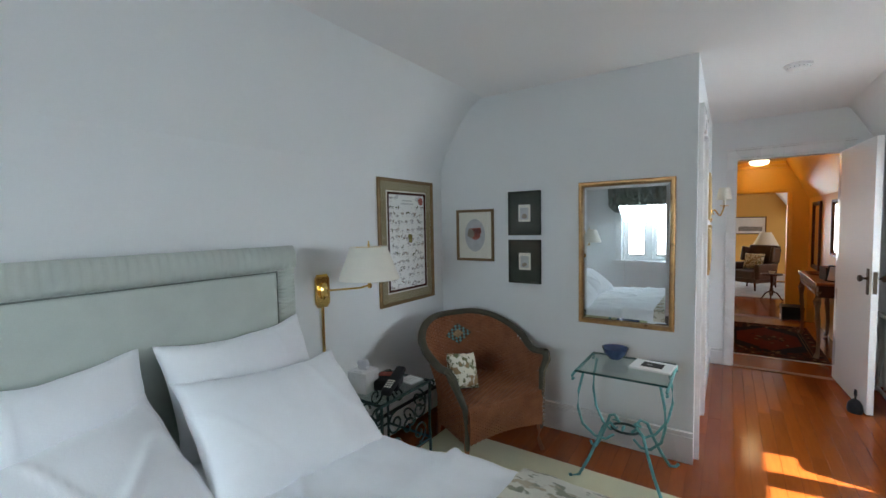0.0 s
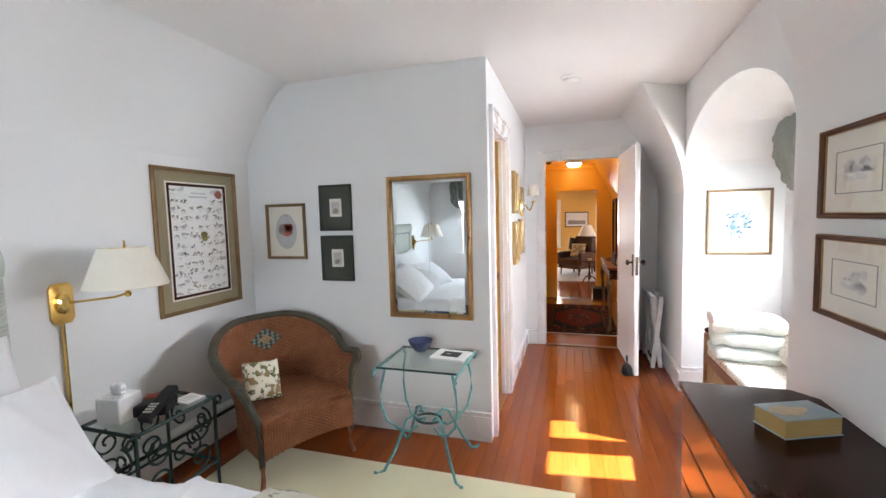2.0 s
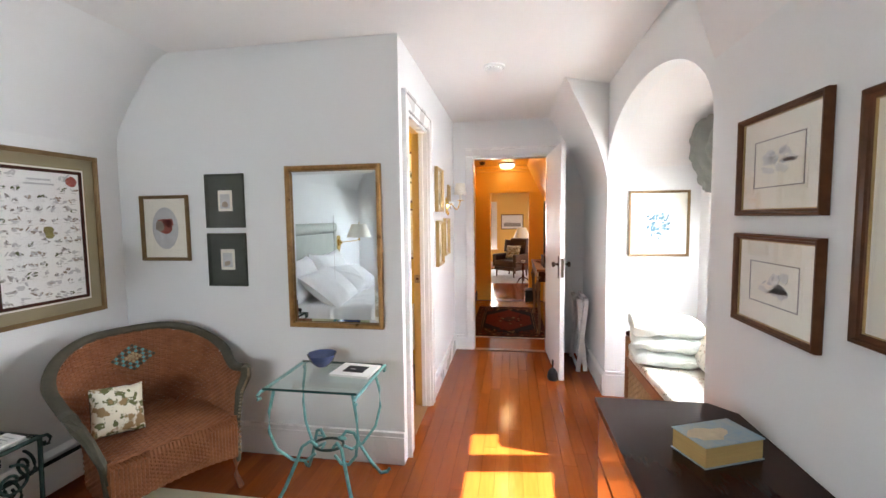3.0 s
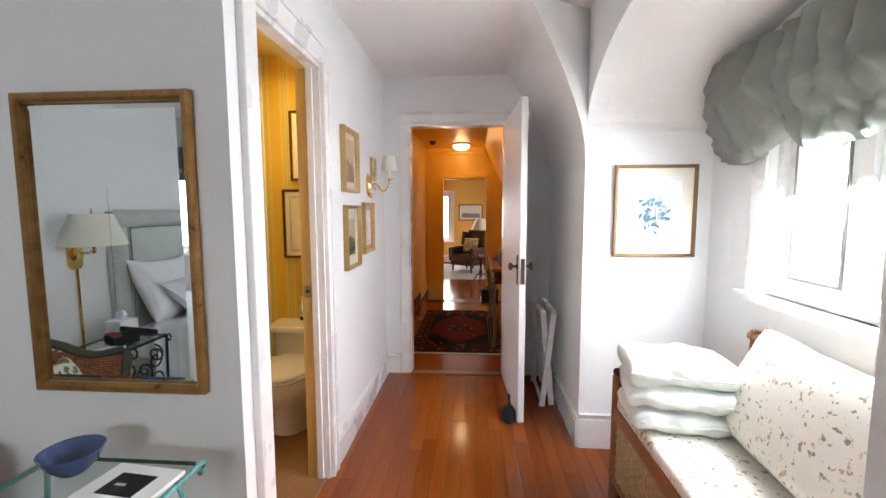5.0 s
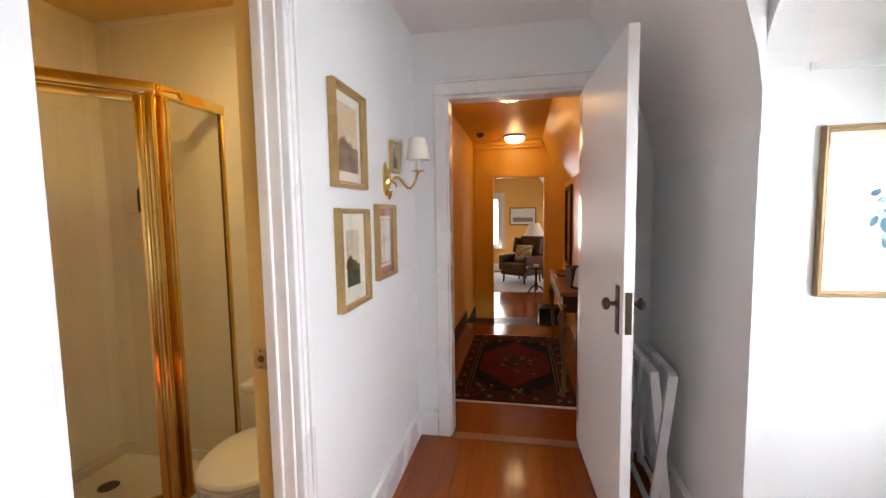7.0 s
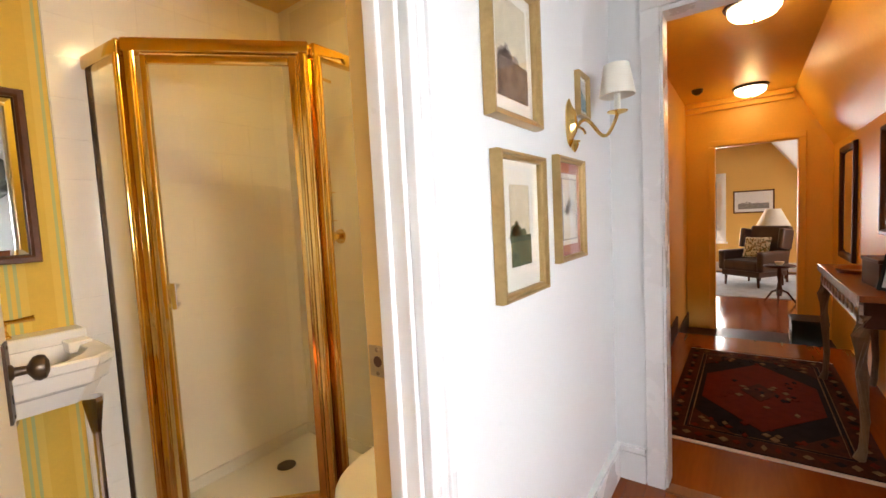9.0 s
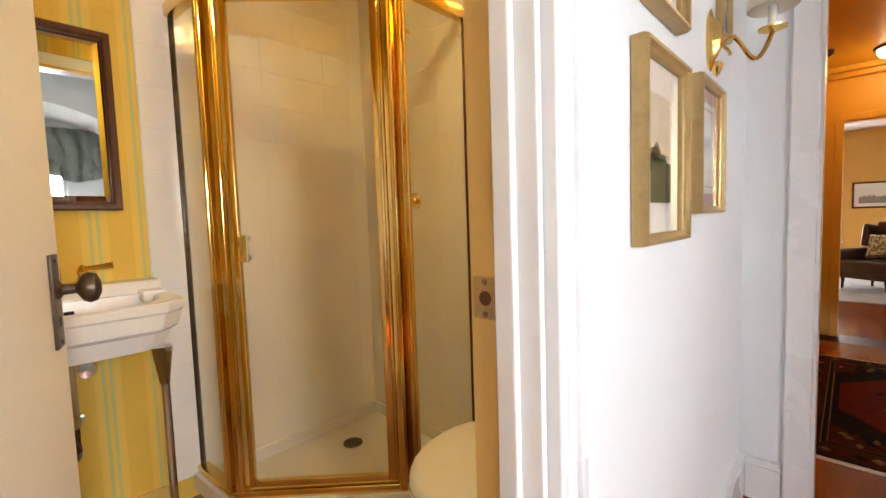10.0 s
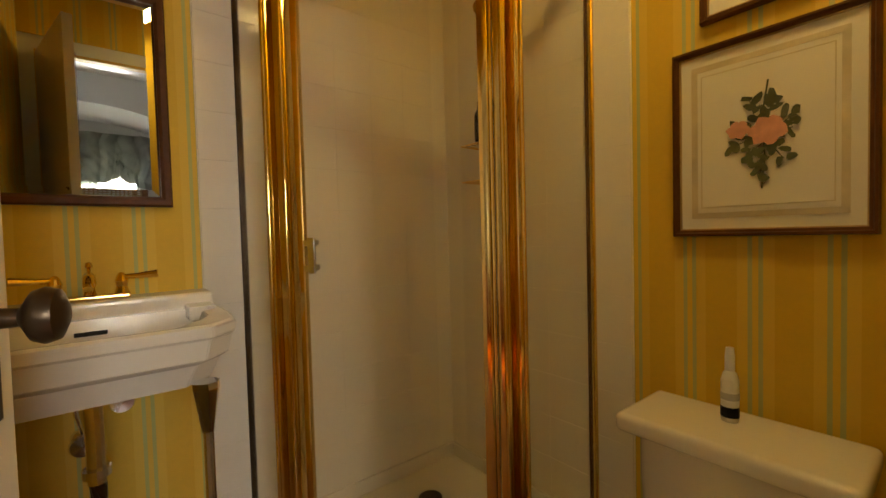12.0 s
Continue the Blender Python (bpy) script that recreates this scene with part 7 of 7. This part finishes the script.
dk = tagged(part("passage_baseboard", boxes((-0.15, -0.135, 5.21, 7.75, 0.001, 0.16), (-0.15, -0.135, 7.76, 8.70, -0.17, 0.0)), DARKWOOD), "dark wooden skirting board", "baseboard", kind="structure")

# ---- parlour ----
LEATHER = material("dark_brown_leather", (0.055, 0.022, 0.016), 0.35, vary=0.3, scale=8, bump=0.2, coat=0.2)
BLUEWOOL = material("pale_blue_wool", (0.42, 0.46, 0.50), 0.95, vary=0.25, scale=5, bump=0.5)
pr = thing("parlour_rug", pose(0.6, 12.1, -0.17), "pale blue rug in the parlour", "rug")
part("rug_body", box(-1.4, 1.2, -1.3, 1.3, 0.001, 0.012, 0.003), BLUEWOOL, pr)
ac = thing("leather_armchair", pose(0.52, 12.02, -0.158, rz=-38), "dark brown leather wing armchair", "armchair")
part("seat", box(-0.30, 0.30, -0.34, 0.28, 0.26, 0.44, 0.05, seg=3), LEATHER, ac)
part("seat_frame", box(-0.33, 0.33, -0.33, 0.30, 0.17, 0.27, 0.02), LEATHER, ac)
part("backrest", moved(box(-0.32, 0.32, -0.07, 0.07, 0, 0.64, 0.05, seg=3), pose(0, 0.30, 0.36, -10, 0, 0)), LEATHER, ac)
for s in (-1, 1):
    part("arm", box(s * 0.34 - 0.055, s * 0.34 + 0.055, -0.34, 0.26, 0.26, 0.60, 0.045, seg=3), LEATHER, ac)
    part("wing", moved(box(-0.04, 0.04, -0.20, 0.06, 0, 0.34, 0.035, seg=3), pose(s * 0.33, 0.30, 0.60, -10, 0, 0)), LEATHER, ac)
    for y in (-0.28, 0.26):
        part("leg", sweep([(s * 0.28, y, 0.18), (s * 0.29, y, 0.0)], [0.024, 0.015], 8), DARKWOOD, ac)
cp = thing("cushion", pose(0.56, 12.05, 0.48, -16, 0, -32), "cream cushion with a dark print in the armchair", "cushion")
smooth(part("cover", cushion(0.42, 0.36, 0.14, 0.02, 0.005, 1.0, 16), CUSHIONPRINT, cp), 80)
tt = thing("tripod_table", pose(0.78, 10.42, -0.17), "small dark tripod table", "table")
part("top", lathe([(0, 0.52), (0.17, 0.52), (0.18, 0.53), (0.17, 0.545), (0, 0.545)], 28), DARKWOOD, tt)
part("stem", lathe([(0, 0.12), (0.03, 0.12), (0.035, 0.2), (0.018, 0.32), (0.03, 0.42), (0.02, 0.52), (0, 0.52)], 14), DARKWOOD, tt)
for k in range(3):
    a = k * 2.094 + 0.4
    part("leg", sweep([(0.02 * math.cos(a), 0.02 * math.sin(a), 0.2), (0.10 * math.cos(a), 0.10 * math.sin(a), 0.16), (0.20 * math.cos(a), 0.20 * math.sin(a), 0.012)], [0.016, 0.014, 0.011], 7), DARKWOOD, tt)
dsh = thing("dish", pose(0.78, 10.42, 0.375), "small white dish on the tripod table", "dish")
part("body", lathe([(0, 0.004), (0.03, 0), (0.05, 0.03), (0.055, 0.045), (0.046, 0.03), (0, 0.01)], 20), CERAMIC, dsh)
lt = thing("lamp_table", pose(0.80, 12.62, -0.17), "dark side table behind the armchair", "table")
part("top", box(-0.22, 0.22, -0.2, 0.2, 0.58, 0.61, 0.006), DARKWOOD, lt)
for sx in (-1, 1):
    for sy in (-1, 1):
        part("leg", sweep([(sx * 0.19, sy * 0.17, 0.58), (sx * 0.19, sy * 0.17, 0.0)], 0.018, 6), DARKWOOD, lt)
tlp = thing("table_lamp", pose(0.80, 12.62, 0.44), "table lamp with a wide cream shade", "table lamp")
smooth(part("base", lathe([(0, 0), (0.08, 0), (0.085, 0.02), (0.05, 0.06), (0.07, 0.14), (0.05, 0.24), (0.015, 0.30), (0.012, 0.4), (0, 0.4)], 22), DARKWOOD, tlp))
smooth(part("shade", lathe([(0.255, 0.36), (0.257, 0.362), (0.11, 0.68), (0.107, 0.68), (0.252, 0.362), (0.255, 0.36)], 36), SHADE, tlp, "cream cone shade"))
framed("framed_picture", pose(0.535, 13.797, 1.27), 0.68, 0.46, 0.025, BROWNFRAME, "framed dark and white picture on the parlour wall", SHEET, scene_art(INK, SHEET), 0.06)
rd = thing("baseboard_radiator", pose(0.0, 13.74, -0.17), "white baseboard radiator under the window", "radiator")
part("body", box(-0.7, 1.4, -0.03, 0.05, 0.02, 0.20, 0.008), TRIM, rd)

# ---- shower wall tiles, one by one ----
tile_ob = bmesh.new()
box(-0.0749, 0.0749, -0.0045, 0.0, -0.0749, 0.0749, 0.0004, tile_ob, seg=1)
tile_me = bpy.data.meshes.new("tile")
tile_ob.to_mesh(tile_me)
tile_ob.free()
tile_me.materials.append(TILE)
tw = structure("bath_tiling_west", boxes((-1.66, -1.654, 3.565, 4.549, 0.10, 2.384)), GROUT, "white square tiles behind the shower", "wall tile")
tn = structure("bath_tiling_north", boxes((-1.653, -0.80, 4.544, 4.55, 0.10, 2.384)), GROUT, "white square tiles behind the shower", "wall tile")
for j in range(15):
    z = 0.172 + j * 0.1502
    for i in range(6):
        o = new("tile", tile_me)
        o.parent = tw
        o.matrix_basis = pose(-1.654, 3.642 + i * 0.15, z, rz=90)
    for i in range(5):
        o = new("tile", tile_me)
        o.parent = tn
        o.matrix_basis = pose(-0.877 - i * 0.15, 4.544, z)

# ---- floor boards, one by one ----
rnd = random.Random(11)
floor_ob = bpy.data.objects["floor"]
BW = 0.0765
board_meshes = {}
for i in range(49):
    x = -1.868 + (i + 0.5) * BW
    y = 0.602 - rnd.uniform(0.0, 0.9)
    while y < 5.06:
        length = rnd.choice((0.9, 1.2, 1.5, 1.8))
        y0, y1 = max(0.602, y), min(5.086, y + length)
        y += length
        if y1 - y0 < 0.05:
            continue
        key = round(y1 - y0, 2)
        if key not in board_meshes:
            bm = box(-BW / 2 + 0.0004, BW / 2 - 0.0004, -key / 2 + 0.0004, key / 2 - 0.0004, -0.011, 0.0, 0.0006, seg=1)
            me = bpy.data.meshes.new("board")
            bm.to_mesh(me)
            bm.free()
            me.materials.append(BOARD)
            board_meshes[key] = me
        o = new("board", board_meshes[key])
        o.parent = floor_ob
        o.matrix_basis = pose(x, (y0 + y1) / 2, rnd.uniform(-0.0002, 0.0))
